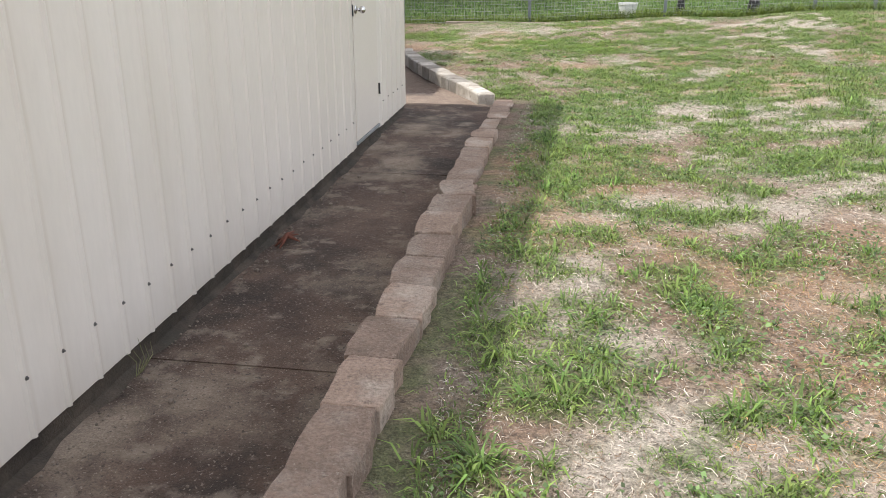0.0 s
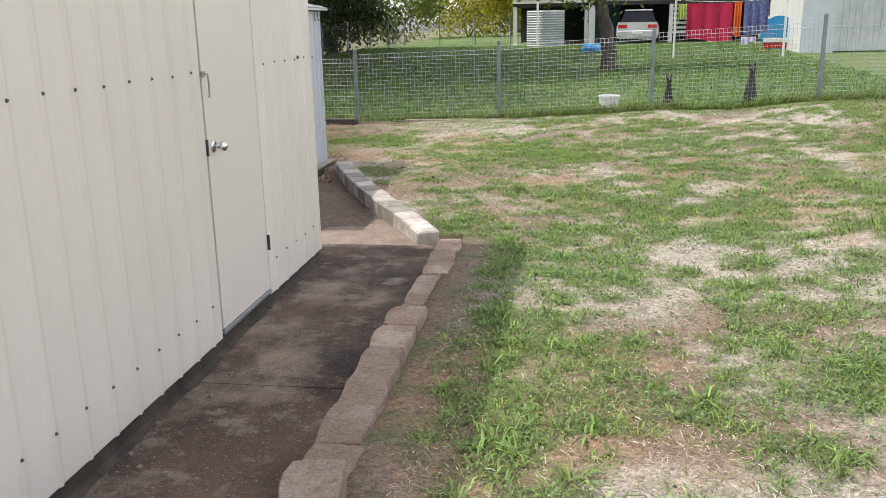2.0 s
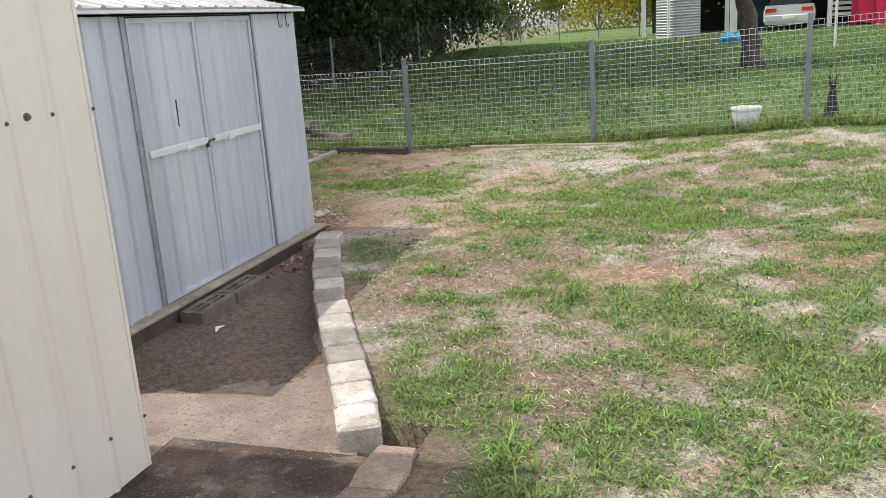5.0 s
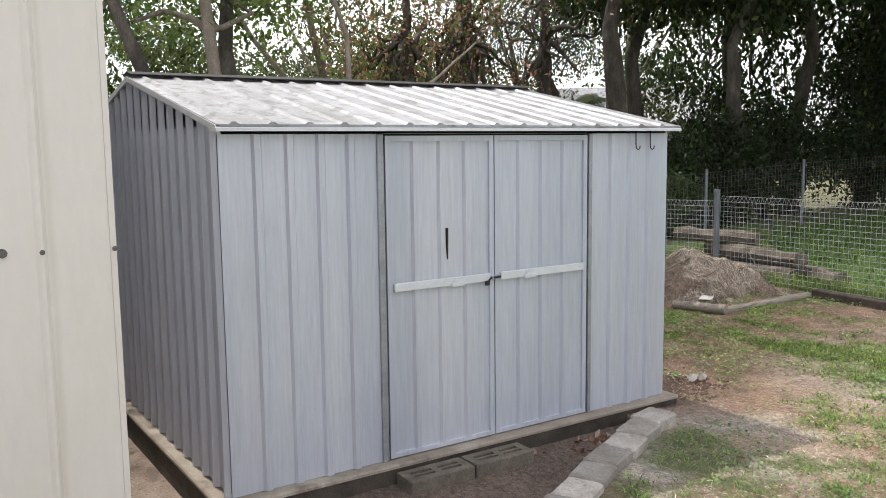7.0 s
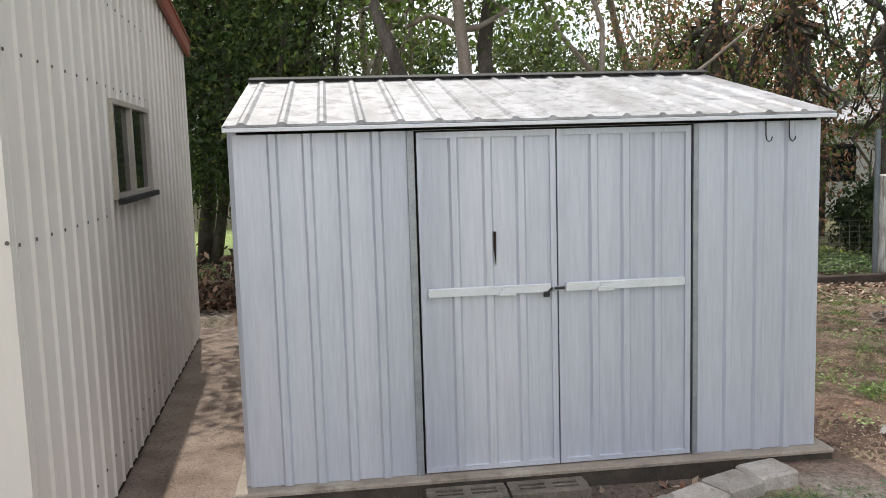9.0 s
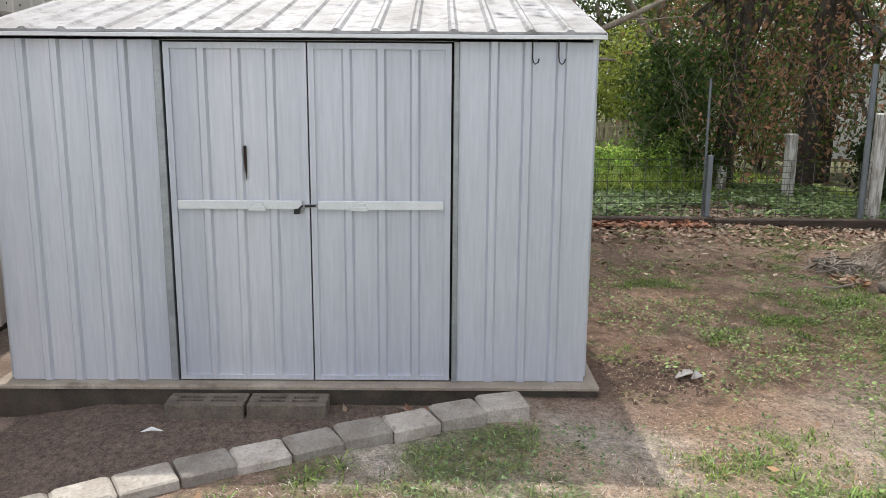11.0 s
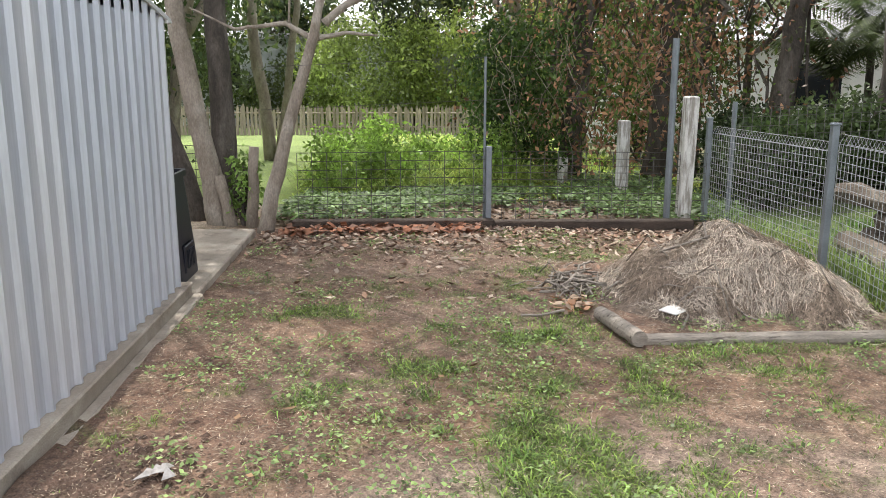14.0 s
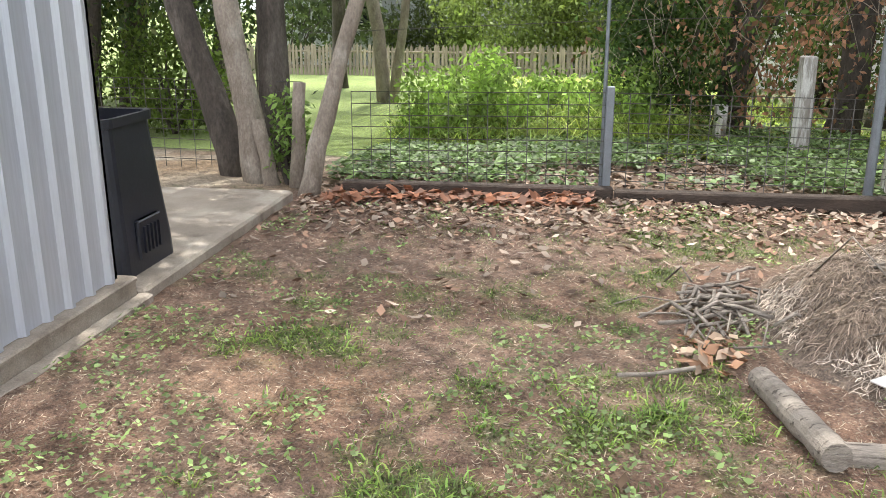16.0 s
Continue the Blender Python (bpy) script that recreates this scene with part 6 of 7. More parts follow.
def car_at(x, y, turn):
    z = gz(x, y)
    root = thing("parked_car", (x, y, z), "silver sedan parked with its tail to the yard", "car")
    m = pose(x, y, z, 0, 0, turn)
    low = [(-0.80, 0.22), (-0.86, 0.35), (-0.87, 0.66), (-0.80, 0.90), (0.80, 0.90), (0.87, 0.66), (0.86, 0.35), (0.80, 0.22)]
    ysec = [(0.0, 0.93), (0.12, 1.0), (1.0, 1.02), (3.6, 1.0), (4.4, 0.95)]
    s = Shape()
    v = [(a * k, y0, b if y0 < 3 else b * 0.92) for y0, k in ysec for a, b in low]
    nn = len(low)
    f = [tuple(range(nn)), tuple(range((len(ysec) - 1) * nn + nn - 1, (len(ysec) - 1) * nn - 1, -1))]
    f += [(k * nn + (i + 1) % nn, k * nn + i, (k + 1) * nn + i, (k + 1) * nn + (i + 1) % nn) for k in range(len(ysec) - 1) for i in range(nn)]
    part("body", s.add(v, f).moved(m), CARPAINT, root)
    g = Shape().add([(-0.74, 0.45, 0.90), (0.74, 0.45, 0.90), (0.72, 3.3, 0.90), (-0.72, 3.3, 0.90), (-0.56, 1.05, 1.38), (0.56, 1.05, 1.38), (0.55, 2.4, 1.40), (-0.55, 2.4, 1.40)], [(0, 1, 5, 4), (1, 2, 6, 5), (2, 3, 7, 6), (3, 0, 4, 7), (4, 5, 6, 7)])
    part("cabin_glass", g.moved(m), GLASS, root, "dark glazed cabin")
    part("roof", Shape().box(-0.58, 0.58, 0.98, 2.45, 1.375, 1.42, 0.02).moved(m), CARPAINT, root)
    for sx in (-1, 1):
        part("tail_light", Shape().box(min(sx * 0.42, sx * 0.80), max(sx * 0.42, sx * 0.80), -0.035, 0.06, 0.66, 0.80, 0.01).moved(m), REDLAMP, root)
        part("wheel", Shape().tube([(sx * 0.70, 0.85, 0.31), (sx * 0.88, 0.85, 0.31)], 0.31, 16).moved(m), BLACK, root)
        part("wheel", Shape().tube([(sx * 0.70, 3.4, 0.31), (sx * 0.88, 3.4, 0.31)], 0.31, 16).moved(m), BLACK, root)
    part("bumper", Shape().box(-0.82, 0.82, -0.08, 0.05, 0.34, 0.56, 0.03).moved(m), CARPAINT, root)
    part("number_plate", Shape().box(-0.22, 0.22, -0.10, -0.081, 0.42, 0.52).moved(m), WHITEP, root)


car_at(3.05, 40.6, -6)

line = thing("clothes_line", (6, 31.5, 0.5), "clothes line hung with crimson, orange and blue washing", "clothes line")
LZ = gz(6, 31.5)
for x in (3.55, 6.9):
    part("pole", Shape().tube([(x, 31.5, LZ - 0.1), (x, 31.5, LZ + 1.9)], 0.035, 8), WHITEP, line)
part("cord", Shape().tube([(3.55, 31.5, LZ + 1.78), (5.2, 31.5, LZ + 1.70), (6.9, 31.5, LZ + 1.78)], 0.008, 4), WHITEP, line)


def cloth(x0, x1, z0, z1, y, material, seed, label):
    n = 24
    s = Shape()
    v = []
    for j, z in enumerate((z1, (z0 + z1) / 2, z0)):
        for i in range(n + 1):
            u = i / n
            v.append((x0 + (x1 - x0) * u, y + 0.05 * math.sin(u * 19 + seed) * (0.3 + 0.5 * j), z + 0.05 * math.sin(u * 5 + seed) * (j == 2)))
    m = len(v)
    v += [(a, b + 0.006, c) for a, b, c in v]
    f = [(j * (n + 1) + i, j * (n + 1) + i + 1, (j + 1) * (n + 1) + i + 1, (j + 1) * (n + 1) + i) for j in range(2) for i in range(n)]
    f += [tuple(k + m for k in q[::-1]) for q in f]
    solid("washing", s.add(v, f), material, label, "washing", group="washing on the line")


cloth(3.9, 5.294, LZ + 0.55, LZ + 1.68, 31.5, REDCLOTH, 1, "crimson sheet hung on the line")
cloth(5.335, 5.565, LZ + 0.67, LZ + 1.72, 31.5, ORANGE, 2, "orange towel hung on the line")
cloth(5.63, 6.36, LZ + 0.73, LZ + 1.80, 31.5, BLUECLOTH, 3, "navy patterned cloth hung on the line")
cloth(5.581, 6.032, LZ + 0.43, LZ + 0.64, 31.44, PALECLOTH, 4, "lilac cloth hung low on the line")
cloth(3.629, 3.875, LZ + 1.21, LZ + 1.68, 31.5, GREENCLOTH, 5, "lime green cloth hung on the line")

tub = thing("pool_tub", (8.3, 32, 0.6), "blue, white and red paddling tub leaning on its side", "tub")
tb = gz(8.3, 32)
part("tub_shell", Shape().tube([(8.35, 32, tb + 0.55), (8.35, 32.25, tb + 0.55)], [0.62, 0.5], 20), BLUETARP, tub)
part("tub_band", Shape().box(7.85, 8.85, 31.95, 32.0, tb + 0.05, tb + 0.25, 0.02), REDLAMP, tub)
part("tub_rim", Shape().box(7.85, 8.85, 31.94, 31.99, tb + 0.26, tb + 0.4, 0.02), WHITEP, tub)
tub.location += Vector((-0.85, 3.0, gz(7.45, 35) - tb))

PALEBLUE = mat("pale_blue_steel", (0.50, 0.54, 0.58), (0.44, 0.48, 0.52), 2, 30, 0.5, 0.1, 0.03, 0.06)
grey = thing("neighbour_shed", (10, 27.5, 0.4), "pale grey steel shed in the neighbouring yard", "shed")
gzb = gz(9, 27) - 0.1
poly = [(u, 26.2 - d) for u, d in ribbed(8.4, 13.5, 0.2, 0.05, 0.02, 0.03)]
part("wall_sheet", Shape().prism(poly, gzb + 0.1, gzb + 3.0), COR, grey)
part("wall_sheet", Shape().box(7.35, 8.39, 26.15, 26.2, gzb, gzb + 3.0), PALEBLUE, grey, "pale flat end wall")
part("wall_sheet", Shape().box(7.35, 7.4, 26.21, 31, gzb, gzb + 3.0), WHITEP, grey)
part("roof", Shape().box(7.2, 13.7, 26.0, 31.2, gzb + 3.001, gzb + 3.1), ZINC_ROOF, grey)
grey.location += Vector((0.45, 7.0, 0.2))

tree("yard_tree", [[(1.4, 27.2, gz(1.4, 27.2) - 0.1, 0.24), (1.25, 27.2, 1.4, 0.19), (1.0, 27.3, 2.4, 0.17), (1.3, 27.4, 4.2, 0.1)]], [(1.2, 27.4, 4.3, 3.0, 2.6, 1.1), (0.6, 27.2, 2.9, 1.1, 1.0, 0.35), (3.4, 28.2, 3.3, 1.2, 1.2, 0.3)],
     "shade tree with a leaning trunk on the neighbouring lawn", BARK_DARK, 7000, 0.15, MIDGREEN, 600, 26, 12)

bz = gz(0.98, 18.42)
bucket = thing("bucket", (0.98, 18.45, bz), "white plastic bucket by the fence", "bucket")
bw = [(0.15, bz - 0.01), (0.185, bz + 0.25), (0.195, bz + 0.255), (0.195, bz + 0.285), (0.18, bz + 0.285), (0.145, bz + 0.02)]
v = [(0.98 + r * math.cos(a * math.tau / 20), 18.45 + r * math.sin(a * math.tau / 20), z) for r, z in bw for a in range(20)]
f = [(k * 20 + i, k * 20 + (i + 1) % 20, (k + 1) * 20 + (i + 1) % 20, (k + 1) * 20 + i) for k in range(5) for i in range(20)] + [tuple(range(19, -1, -1)), tuple(range(100, 120))]
part("pail", Shape().add(v, f), WHITEPLASTIC, bucket)
tarp = Shape()
tz = gz(1.2, 35)
rng = np.random.default_rng(5)
for _ in range(9):
    x, y = 1.15 + rng.normal() * 0.25, 35 + rng.normal() * 0.12
    tarp.tube([(x - 0.25, y, tz - 0.02), (x - 0.1, y, tz + rng.uniform(0.1, 0.2)), (x + 0.1, y + 0.05, tz + rng.uniform(0.1, 0.25)), (x + 0.25, y, tz - 0.02)], [0.05, 0.14, 0.13, 0.04], 7)
solid("crumpled_tarp", tarp, BLUETARP, "crumpled bright blue tarpaulin on the grass", "tarp", smooth=True)

CATBLACK = mat("black_painted_ornament", (0.012, 0.012, 0.013), (0.02, 0.02, 0.02), 5, 40, 0.6)


def ornament(x, y, h, label):
    """A sitting animal in silhouette, as garden ornaments have it."""
    z = gz(x, y) - 0.01
    s = Shape().tube([(x, y, z), (x, y, z + 0.10 * h), (x, y, z + 0.28 * h), (x, y - 0.01, z + 0.50 * h), (x, y - 0.02, z + 0.68 * h), (x, y - 0.03, z + 0.76 * h)], [0.15 * h, 0.17 * h, 0.14 * h, 0.09 * h, 0.065 * h, 0.06 * h], 10)
    s.tube([(x, y + 0.06 * h, z + 0.80 * h), (x, y - 0.02, z + 0.82 * h), (x, y - 0.14 * h, z + 0.79 * h)], [0.06 * h, 0.09 * h, 0.045 * h], 8)
    for sx in (-1, 1):
        s.tube([(x + sx * 0.05 * h, y, z + 0.87 * h), (x + sx * 0.075 * h, y, z + h)], [0.03 * h, 0.006 * h], 5)
    solid("garden_ornament", s, CATBLACK, label, "ornament", group="black ornaments by the fence", smooth=True)


ornament(2.0, 18.38, 0.62, "small black sitting animal ornament behind the fence")
ornament(3.38, 18.36, 0.78, "larger black sitting animal ornament behind the fence")

# buildings far beyond the back fence
def far_building(x, y, w, d, h, turn, roof_h, label, wall_m, roof_m):
    z = gz(x, y) - 0.2
    root = thing("far_building", (x, y, z), label, "building")
    m = pose(x, y, z, 0, 0, turn)
    part("wall", Shape().box(-d / 2, d / 2, -w / 2, w / 2, 0, h).moved(m), wall_m, root)
    part("roof", Shape().add([(-d / 2 - 0.4, -w / 2 - 0.4, h), (d / 2 + 0.4, -w / 2 - 0.4, h), (d / 2 + 0.4, w / 2 + 0.4, h), (-d / 2 - 0.4, w / 2 + 0.4, h), (0, -w / 2 - 0.4, h + roof_h), (0, w / 2 + 0.4, h + roof_h)], [(0, 1, 4), (1, 2, 5, 4), (2, 3, 5), (3, 0, 4, 5), (3, 2, 1, 0)]).moved(m), roof_m, root)
    for k in (-0.28, 0.22):
        win = part("window", Shape().box(d / 2 + 0.002, d / 2 + 0.05, w * k - 0.7, w * k + 0.7, h * 0.42, h * 0.85).moved(m), WHITEP, root)
        part("pane", Shape().box(d / 2 + 0.052, d / 2 + 0.06, w * k - 0.6, w * k + 0.6, h * 0.46, h * 0.81).moved(m), GLASS, win)


far_building(-46, 11, 18, 10, 4.2, 3, 1.2, "long grey steel building behind the picket fence", COR, ZINC_ROOF)
far_building(-27, 25.5, 9, 8, 3.2, -25, 1.4, "white house with a pale roof beyond the trees", WHITEP, ZINC_ROOF)
far_building(-24, 33, 9, 8, 3.4, -40, 1.5, "cream house with a pale roof beyond the trees", BOARD, ZINC_ROOF)
sheet = Shape().prism([(u, d) for u, d in ribbed(0, 0.6, 0.08, 0.05, 0.02, 0.004)], 0, 0.62).moved(pose(-13.3, 15.7, -0.45, 0, 0, 80) @ pose(0, 0, 0, 12, 0, 0))
solid("roofing_sheet", sheet, ZINC_TRIM, "old corrugated iron sheet leaning by the thicket", "metal sheet")

# ---- loose things in the yard
rng = np.random.default_rng(91)
s = Shape()
for i in range(7):
    a = i / 7 * math.tau
    c = Vector((-2.98 + 0.045 * math.cos(a) + rng.normal() * 0.02, 13.62 + 0.09 * i / 7 + rng.normal() * 0.015, gz(-2.98, 13.66) + 0.012))
    s.add([c, c + Vector((0.05, rng.normal() * 0.02, 0.02)), c + Vector((0.03, 0.05 + rng.normal() * 0.02, 0.03)), c + Vector((-0.03, 0.04, 0.012)), c + Vector((0.01, 0.02, 0.03 + abs(rng.normal()) * 0.02))], [(0, 1, 4), (1, 2, 4), (2, 3, 4), (3, 0, 4), (3, 2, 1, 0)])
solid("plastic_scrap", s, mat("dirty_plastic", (0.38, 0.36, 0.34), (0.27, 0.25, 0.23), 18, 80, 0.7), "torn crumpled scrap of white plastic on bare soil", "litter")
strip_shape = Shape().tube([(-2.30, 10.80, -0.098), (-2.33, 10.86, -0.085), (-2.31, 10.93, -0.094)], [0.006, 0.013, 0.005], 6)
solid("plastic_strip", strip_shape, WHITEPLASTIC, "small white plastic strip on the dirt by the doorstep", "litter")
lc = [(rng.uniform(-2.56, -2.36), rng.uniform(11.76, 12.42), -0.085) for _ in range(26)]
v, f, t = leaves(lc, (0.03, 0.04, 0.012), 90, 0.065, (0.22, 0.11, 0.07), rng, 0.0, tint2=(0.36, 0.27, 0.20))
tagged(new("fallen_leaves", tinted("fallen_leaves", v, f, t, LITTER)), "dead brown leaves caught between doorstep and edging", "leaves", kind="stuff")
SOIL = mat("dug_soil", (0.085, 0.055, 0.040), (0.15, 0.095, 0.068), 9, 70, 0.95, 0, 0.9, 0.4)
s = Shape()
for _ in range(650):
    x, y = -3.0 + rng.normal() * 0.17, 13.26 + abs(rng.normal()) * 0.26
    r = rng.uniform(0.005, 0.022)
    z = gz(x, y)
    s.tube([(x, y, z - r * 0.5), (x + r * 0.2, y, z + r * 0.1), (x, y + r * 0.2, z + r * 0.7)], [r * 0.8, r, r * 0.35], 6)
tagged(solid("soil_clods", s, SOIL, "clods of freshly dug dark soil at the slab's corner", "soil", kind="stuff"))
s = Shape()
for a, b in (((-1.64, 5.07, -0.202), (-1.54, 5.22, -0.17)), ((-1.66, 5.18, -0.202), (-1.50, 5.12, -0.18)), ((-1.60, 5.04, -0.202), (-1.58, 5.26, -0.165))):
    s.tube([a, Vector(a).lerp(Vector(b), 0.5) + Vector((0, 0, 0.03)), b], [0.005, 0.016, 0.003], 6)
solid("dead_leaf", s, mat("red_leaf", (0.17, 0.06, 0.04), (0.11, 0.04, 0.025), 30, 90, 0.9), "curled red-brown dead leaf on the path", "leaf", smooth=True)
STONE = mat("pale_pebble", (0.24, 0.20, 0.165), (0.13, 0.105, 0.085), 20, 90, 0.9)
s = Shape()
for _ in range(420):
    x, y = rng.uniform(-1.6, -0.8), rng.uniform(1.0, 9.4)
    if rng.random() < 0.6:
        x = -1.66 + abs(rng.normal()) * 0.04
    r = rng.uniform(0.0025, 0.006) if rng.random() < 0.94 else rng.uniform(0.008, 0.016)
    s.tube([(x, y, -0.203), (x, y, -0.203 + r), (x, y, -0.203 + r * 1.5)], [r, r * 1.05, r * 0.4], 6)
tagged(solid("pebbles", s, STONE, "scattered pale grit and pebbles on the path", "pebbles", kind="stuff"))

# ---- grass, weeds, straw and leaves on the ground


def blades(px, py, pz, height, width, lean, tint, rng, az=None):
    """Two-part blades that bend over."""
    n = len(px)
    az = rng.uniform(0, math.tau, n) if az is None else az
    d = np.stack([np.cos(az), np.sin(az), np.zeros(n)], 1)
    w = np.stack([-np.sin(az), np.cos(az), np.zeros(n)], 1) * (width / 2)[:, None]
    p0 = np.stack([px, py, pz - 0.004], 1)
    p1 = p0 + d * (height * lean * 0.4)[:, None] + np.array([0, 0, 1.0]) * (height * 0.62)[:, None]
    p2 = p0 + d * (height * lean * 1.15)[:, None] + np.array([0, 0, 1.0]) * (height * np.maximum(1.0 - 0.40 * lean, 0.12))[:, None]
    v = np.stack([p0 - w, p0 + w, p1 + w * 0.8, p1 - w * 0.8, p2], 1).reshape(-1, 3)
    k = np.arange(n)[:, None] * 5
    f = np.concatenate([k + np.array([[0, 1, 2]]), k + np.array([[0, 2, 3]]), k + np.array([[3, 2, 4]])], 0)
    return v, f, np.repeat(tint, 5, 0)


def scatter_grass(name, n_tufts, x0, x1, y0, y1, per, h, w, label, seed, power=1.3, tint=(0.13, 0.20, 0.035), radius=0.05, floor=0.0, keep=None):
    rng = np.random.default_rng(seed)
    cx, cy = rng.uniform(x0, x1, n_tufts), rng.uniform(y0, y1, n_tufts)
    g = cover(cx, cy)
    ok = (rng.random(n_tufts) < np.maximum(g ** power, floor)) & ~paved(cx - 0.22, cy) & ~paved(cx - 0.06, cy)
    ok &= ~((cx < -2.5) & (cy < 13.22))
    if keep is not None:
        ok &= keep(cx, cy)
    cx, cy, g = cx[ok], cy[ok], g[ok]
    n = len(cx) * per
    az = rng.uniform(0, math.tau, n)
    rad = np.abs(rng.normal(size=n)) * radius
    px, py = np.repeat(cx, per) + np.cos(az) * rad, np.repeat(cy, per) + np.sin(az) * rad
    size = np.repeat(rng.uniform(0.6, 1.35, len(cx)) * (0.65 + 0.5 * g), per)
    hue = np.repeat(rng.uniform(0, 1, len(cx)), per)[:, None]
    t = np.asarray(tint)[None] * (1 - hue) + np.array([tint[0] * 1.55, tint[1] * 1.15, tint[2] * 1.2])[None] * hue
    hh = h * size * rng.uniform(0.5, 1.3, n) * (np.repeat(0.25 + 1.6 * field(cx, cy, 1.1, 2, 6.6), per) if h > 0.3 else 1)
    v, f, t = blades(px, py, lawn(px, py), hh, w * rng.uniform(0.7, 1.3, n), rng.uniform(0.5, 2.0, n), t * rng.uniform(0.65, 1.35, (n, 1)), rng, az + rng.normal(size=n) * 0.5)
    return tagged(new(name, tinted(name, v, f, t, BLADE)), label, "grass", kind="stuff")


scatter_grass("lawn_grass", 100000, -2.2, 4.6, 0.6, 18.0, 5, 0.024, 0.0048, "short green lawn grass in uneven patches", 1, 1.1, (0.15, 0.25, 0.07), radius=0.04, floor=0.06, keep=lambda x, y: (x > -0.33) | (y > 9.9))
scatter_grass("lawn_grass", 26000, -2.4, 5.0, 0.6, 17.6, 16, 0.034, 0.0072, "coarse green crabgrass tufts", 2, 1.5, (0.15, 0.26, 0.065), 0.06, keep=lambda x, y: ((x > -0.28) | (y > 9.9)) & ((x > -1.2) | (y < 12)))
scatter_grass("lawn_grass", 1500, -0.33, 4.6, 0.6, 12.0, 12, 0.060, 0.0100, "broad-bladed spreading grass clumps", 12, 0.8, (0.14, 0.25, 0.06), 0.035, 0.02)
scatter_grass("lawn_grass", 40000, -8.3, -2.2, 13.1, 17.7, 6, 0.024, 0.0046, "thin green grass over bare soil", 3, 1.3, (0.11, 0.18, 0.04), 0.06)
scatter_grass("lawn_grass", 6500, -5.5, 0.6, 13.3, 17.4, 14, 0.034, 0.0070, "low spreading green grass tufts", 4, 1.5, (0.15, 0.27, 0.05), 0.09)
scatter_grass("neighbour_grass", 19000, -8.6, 7.5, 18.1, 40.0, 5, 0.085, 0.014, "lush green grass of the neighbouring lawn", 5, 1.0, (0.085, 0.18, 0.035), 0.09)
scatter_grass("lawn_grass", 13000, 4.6, 9.5, 6.5, 18.0, 5, 0.05, 0.007, "short green lawn grass at the yard's far side", 11, 1.1, (0.145, 0.25, 0.075), radius=0.07, floor=0.15)
scatter_grass("fence_grass", 900, -8.4, 6, 17.85, 18.3, 16, 0.17, 0.007, "long grass along the fence", 6, 0.1, (0.12, 0.20, 0.04), 0.05, 0.9)
scatter_grass("tall_weeds", 4200, -18.5, -12.0, 12.6, 16.4, 12, 0.33, 0.012, "tall bright green weeds beyond the wire fence", 7, 0.3, (0.27, 0.42, 0.08), 0.16, 0.9, lambda x, y: field(x, y, 0.9, 3, 3.3) > 0.47)
scatter_grass("paddock_grass", 9000, -30, -10.5, 5.0, 19.0, 5, 0.11, 0.03, "bright green paddock grass", 8, 0.3, (0.30, 0.44, 0.08), 0.12, 0.9)


def flat_bits(name, n, box, size, tint, label, category, material, seed, weight=None, lift=0.004, tint2=None):
    """Small flat leaves or straw lying on the ground, each a bent quad."""
    rng = np.random.default_rng(seed)
    x, y = rng.uniform(box[0], box[1], n), rng.uniform(box[2], box[3], n)
    ok = ~paved(x - 0.2, y) & ~((x < -2.5) & (y < 13.22))
    if weight is not None:
        ok &= rng.random(n) < weight(x, y)
    x, y = x[ok], y[ok]
    n = len(x)
    z = lawn(x, y) + lift + rng.uniform(0, lift * 2, n)
    a, ln, wd = rng.uniform(0, math.tau, n), size[0] * rng.uniform(0.5, 1.4, n), size[1] * rng.uniform(0.6, 1.3, n)
    d, w = np.stack([np.cos(a), np.sin(a), rng.normal(size=n) * 0.25], 1), np.stack([-np.sin(a), np.cos(a), rng.normal(size=n) * 0.4], 1)
    p = np.stack([x, y, z], 1)
    v = np.stack([p - d * ln[:, None] / 2, p + w * wd[:, None] / 2, p + d * ln[:, None] / 2 + np.array([0, 0, 0.1]) * ln[:, None], p - w * wd[:, None] / 2], 1).reshape(-1, 3)
    t = np.asarray(tint)[None] * rng.uniform(0.6, 1.4, (n, 1))
    if tint2 is not None:
        pick = rng.random(n) < 0.4
        t[pick] = np.asarray(tint2) * rng.uniform(0.7, 1.3, (pick.sum(), 1))
    return tagged(new(name, tinted(name, v, np.arange(n * 4).reshape(-1, 4), np.repeat(t, 4, 0), material)), label, category, kind="stuff")


rng = np.random.default_rng(21)
n = 300000
px, py = rng.uniform(-2.0, 4.2, n), 0.6 + 17.2 * rng.random(n) ** 1.35
ok = ~paved(px - 0.25, py) & (rng.random(n) < 1 - 0.75 * cover(px, py))
px, py = px[ok], py[ok]
pick, dry = rng.random(len(px)), field(px, py, 0.8, 3, 21.0)
st = np.where((pick < 0.55)[:, None], np.array([[0.50, 0.45, 0.385]]), np.array([[0.20, 0.14, 0.095]]))
st = np.where(((dry > 0.58) & (pick > 0.45))[:, None], np.array([[0.36, 0.22, 0.115]]), st)
v, f, t = ribbons(px, py, lawn(px, py) + 0.004, rng.uniform(0.010, 0.042, len(px)), rng.uniform(0.0012, 0.0028, len(px)), st, rng, 0.35, 2, lawn)
tagged(new("dry_straw", tinted("dry_straw", v, f, t, STRAW)), "dry dead grass matted over the soil", "straw", kind="stuff")
flat_bits("dry_straw", 80000, (-8.3, -1.2, 13.1, 17.8), (0.026, 0.0034), (0.36, 0.29, 0.21), "dry dead grass lying over the soil", "straw", STRAW, 22, lambda x, y: 0.7 - 0.4 * cover(x, y), 0.005)
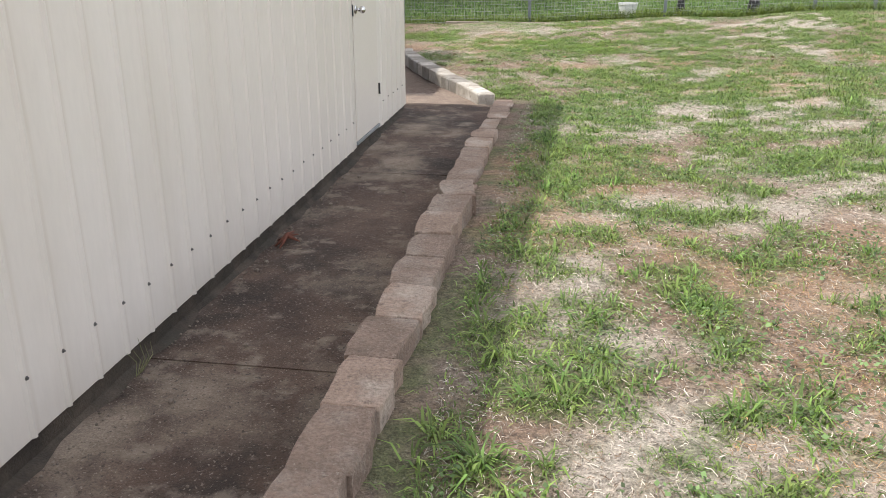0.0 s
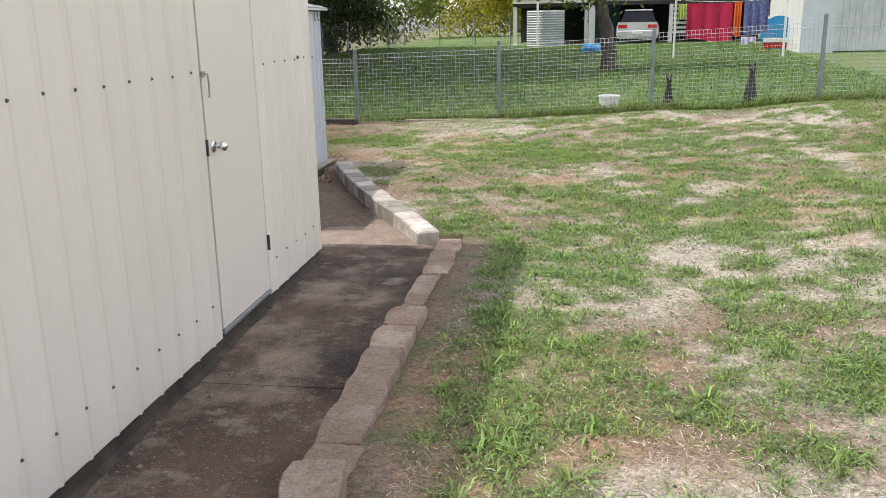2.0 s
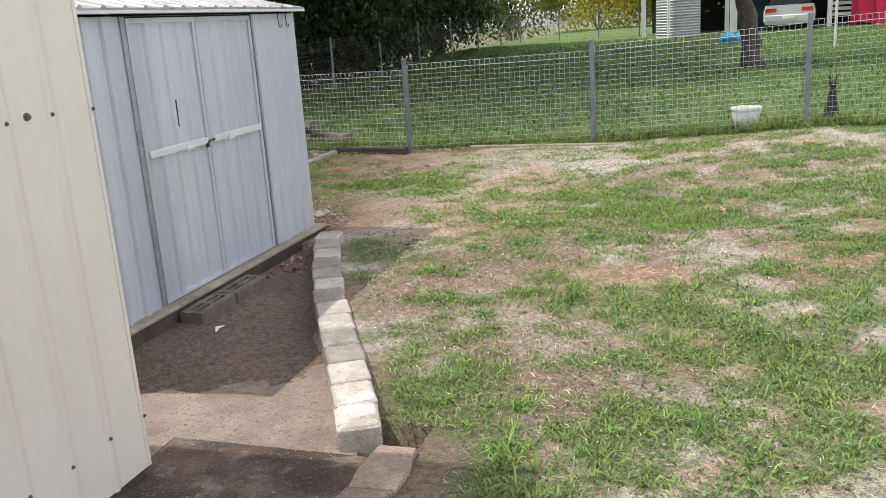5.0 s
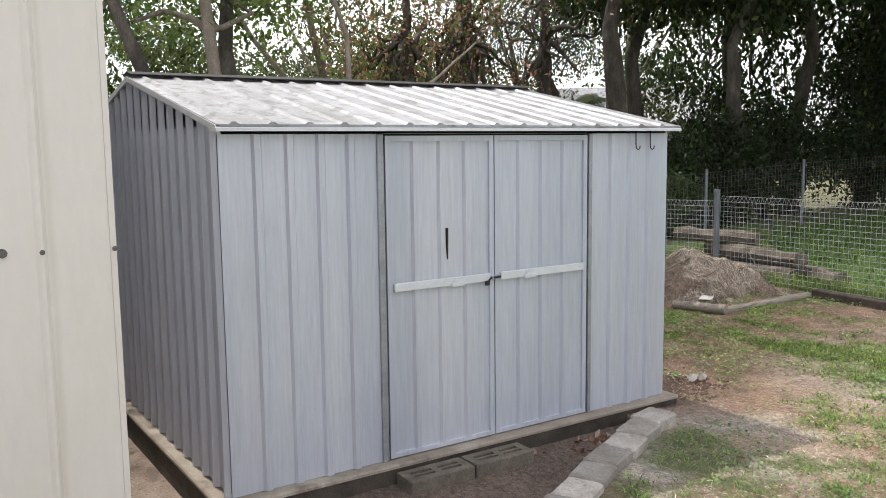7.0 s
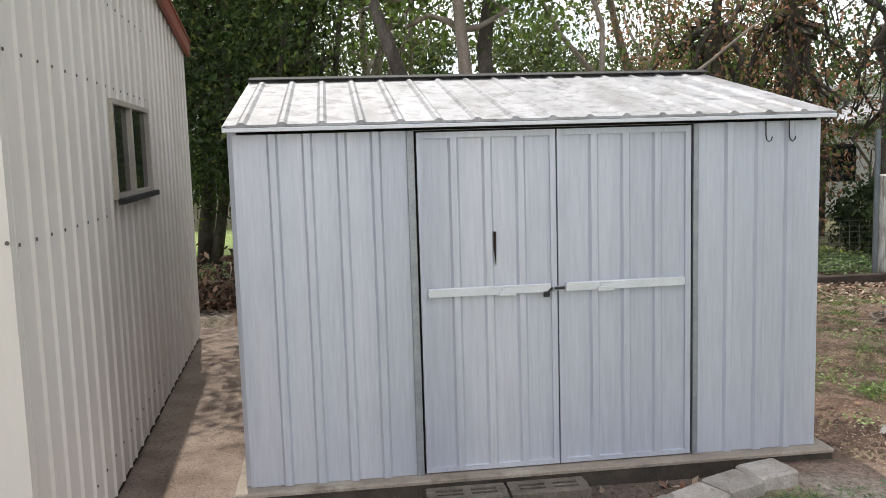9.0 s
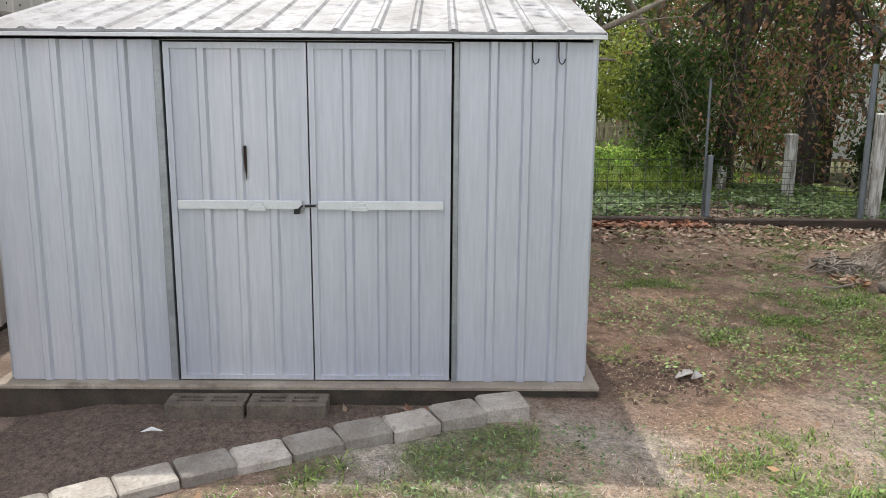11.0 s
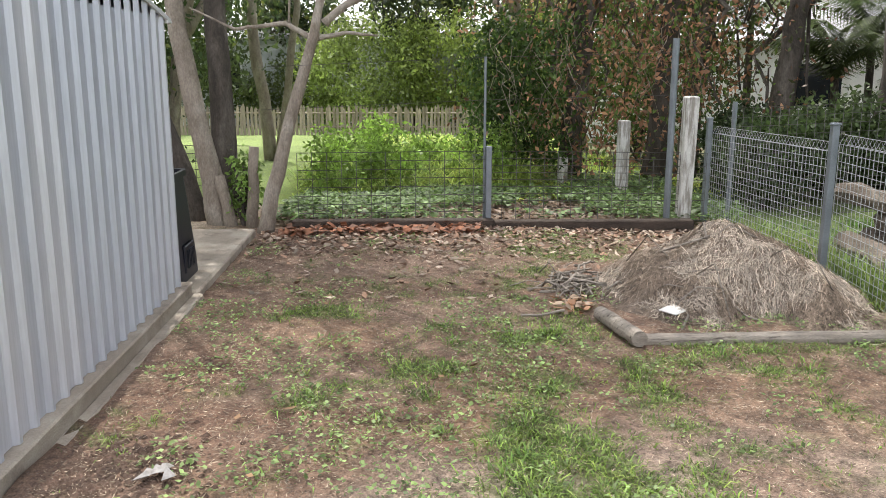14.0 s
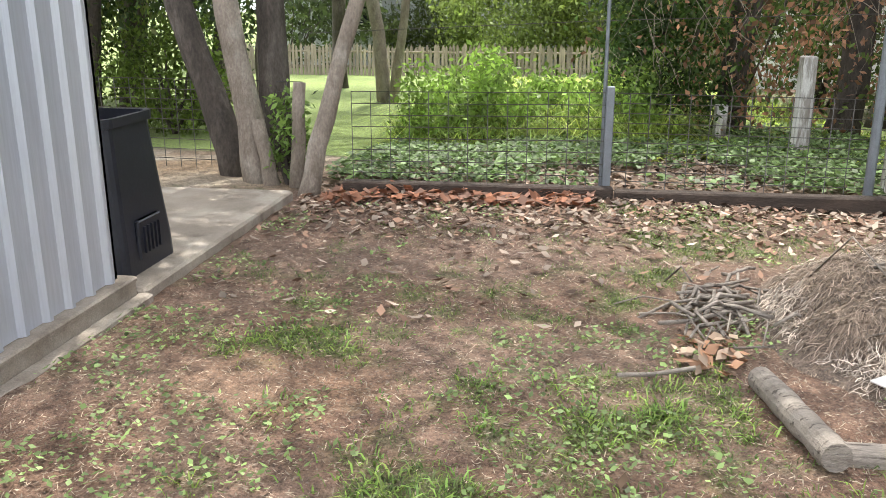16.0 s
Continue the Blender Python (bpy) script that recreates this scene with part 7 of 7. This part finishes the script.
flat_bits("clover", 80000, (-2.2, 4.2, 0.6, 17.5), (0.020, 0.016), (0.15, 0.23, 0.09), "low clover and broadleaf weeds", "weeds", BLADE, 23, lambda x, y: (field(x, y, 1.7, 3, 30.0) > 0.55) * 0.9, 0.016)
flat_bits("clover", 36000, (-8.3, -0.8, 13.2, 17.8), (0.024, 0.018), (0.21, 0.30, 0.10), "low clover and broadleaf weeds", "weeds", BLADE, 24, lambda x, y: (field(x, y, 2.2, 4, 31.0) > 0.555) * 0.9, 0.016)
flat_bits("ground_cover", 26000, (-13.5, -8.6, 12.8, 18.5), (0.06, 0.05), (0.135, 0.21, 0.07), "low leafy ground cover beyond the wire fence", "weeds", BLADE, 25, lambda x, y: (field(x, y, 0.9, 3, 13.0) > 0.46) * 0.9, 0.05)
flat_bits("fallen_leaves", 9000, (-8.35, -5.6, 13.2, 17.6), (0.065, 0.038), (0.20, 0.12, 0.08), "fallen brown leaves gathered by the fence", "leaves", LITTER, 26, lambda x, y: np.exp(-((x + 8.35) / 0.85) ** 2) + 0.04, 0.012, (0.34, 0.27, 0.21))
flat_bits("fallen_leaves", 5000, (-11.5, -8.5, 11.5, 18.0), (0.09, 0.05), (0.15, 0.10, 0.07), "fallen brown leaves beyond the fence", "leaves", LITTER, 27, None, 0.012, (0.28, 0.22, 0.17))
rng = np.random.default_rng(55)
wc = []
while len(wc) < 460:
    x, y = rng.uniform(-17, -11.9), rng.uniform(13.3, 16.3)
    if field(x, y, 0.9, 3, 3.3) > 0.47:
        z = gz(x, y)
        for h in np.arange(0.1, rng.uniform(0.3, 1.0) * (0.5 + 0.9 * field(x, y, 1.7, 2, 8.0)), 0.12):
            wc.append((x + rng.normal() * 0.05, y + rng.normal() * 0.05, z + h))
v, f, t = leaves(wc, 0.10, 17000, 0.085, (0.25, 0.38, 0.075), rng, 0.1)
tagged(new("weed_leaves", tinted("weed_leaves", v, f, t, LEAF)), "broad bright green weed leaves among the tall grass", "weeds", kind="stuff")
flat_bits("russet_leaves", 420, (-8.40, -8.0, 13.4, 15.4), (0.11, 0.07), (0.28, 0.12, 0.065), "russet leaves piled on the sleeper", "leaves", LITTER, 28, None, 0.025, (0.20, 0.11, 0.075))
flat_bits("fallen_leaves", 110, (-6.0, 3.0, 9.8, 17.5), (0.06, 0.035), (0.24, 0.145, 0.08), "scattered single fallen leaves", "leaves", LITTER, 29, None, 0.02)

flat_bits("fallen_leaves", 60, (-5.55, -5.2, 15.66, 15.92), (0.075, 0.05), (0.34, 0.19, 0.11), "curled brown leaves at the log's end", "leaves", LITTER, 31, None, 0.02, (0.42, 0.31, 0.22))
s = Shape()
for k in range(5):
    s.tube([(-1.66, 3.41 + 0.012 * k, -0.2), (-1.65 + 0.008 * k, 3.41 + 0.02 * k, -0.13), (-1.65 + 0.01 * k, 3.41 + 0.03 * (k - 2), -0.06 + 0.045 * (k == 2))], [0.003, 0.0022, 0.001], 4)
solid("weed", s, mat("dry_weed", (0.24, 0.23, 0.13), (0.16, 0.17, 0.08), 20, 90, 0.9), "thin dry weed growing at the shed's foot", "weed")
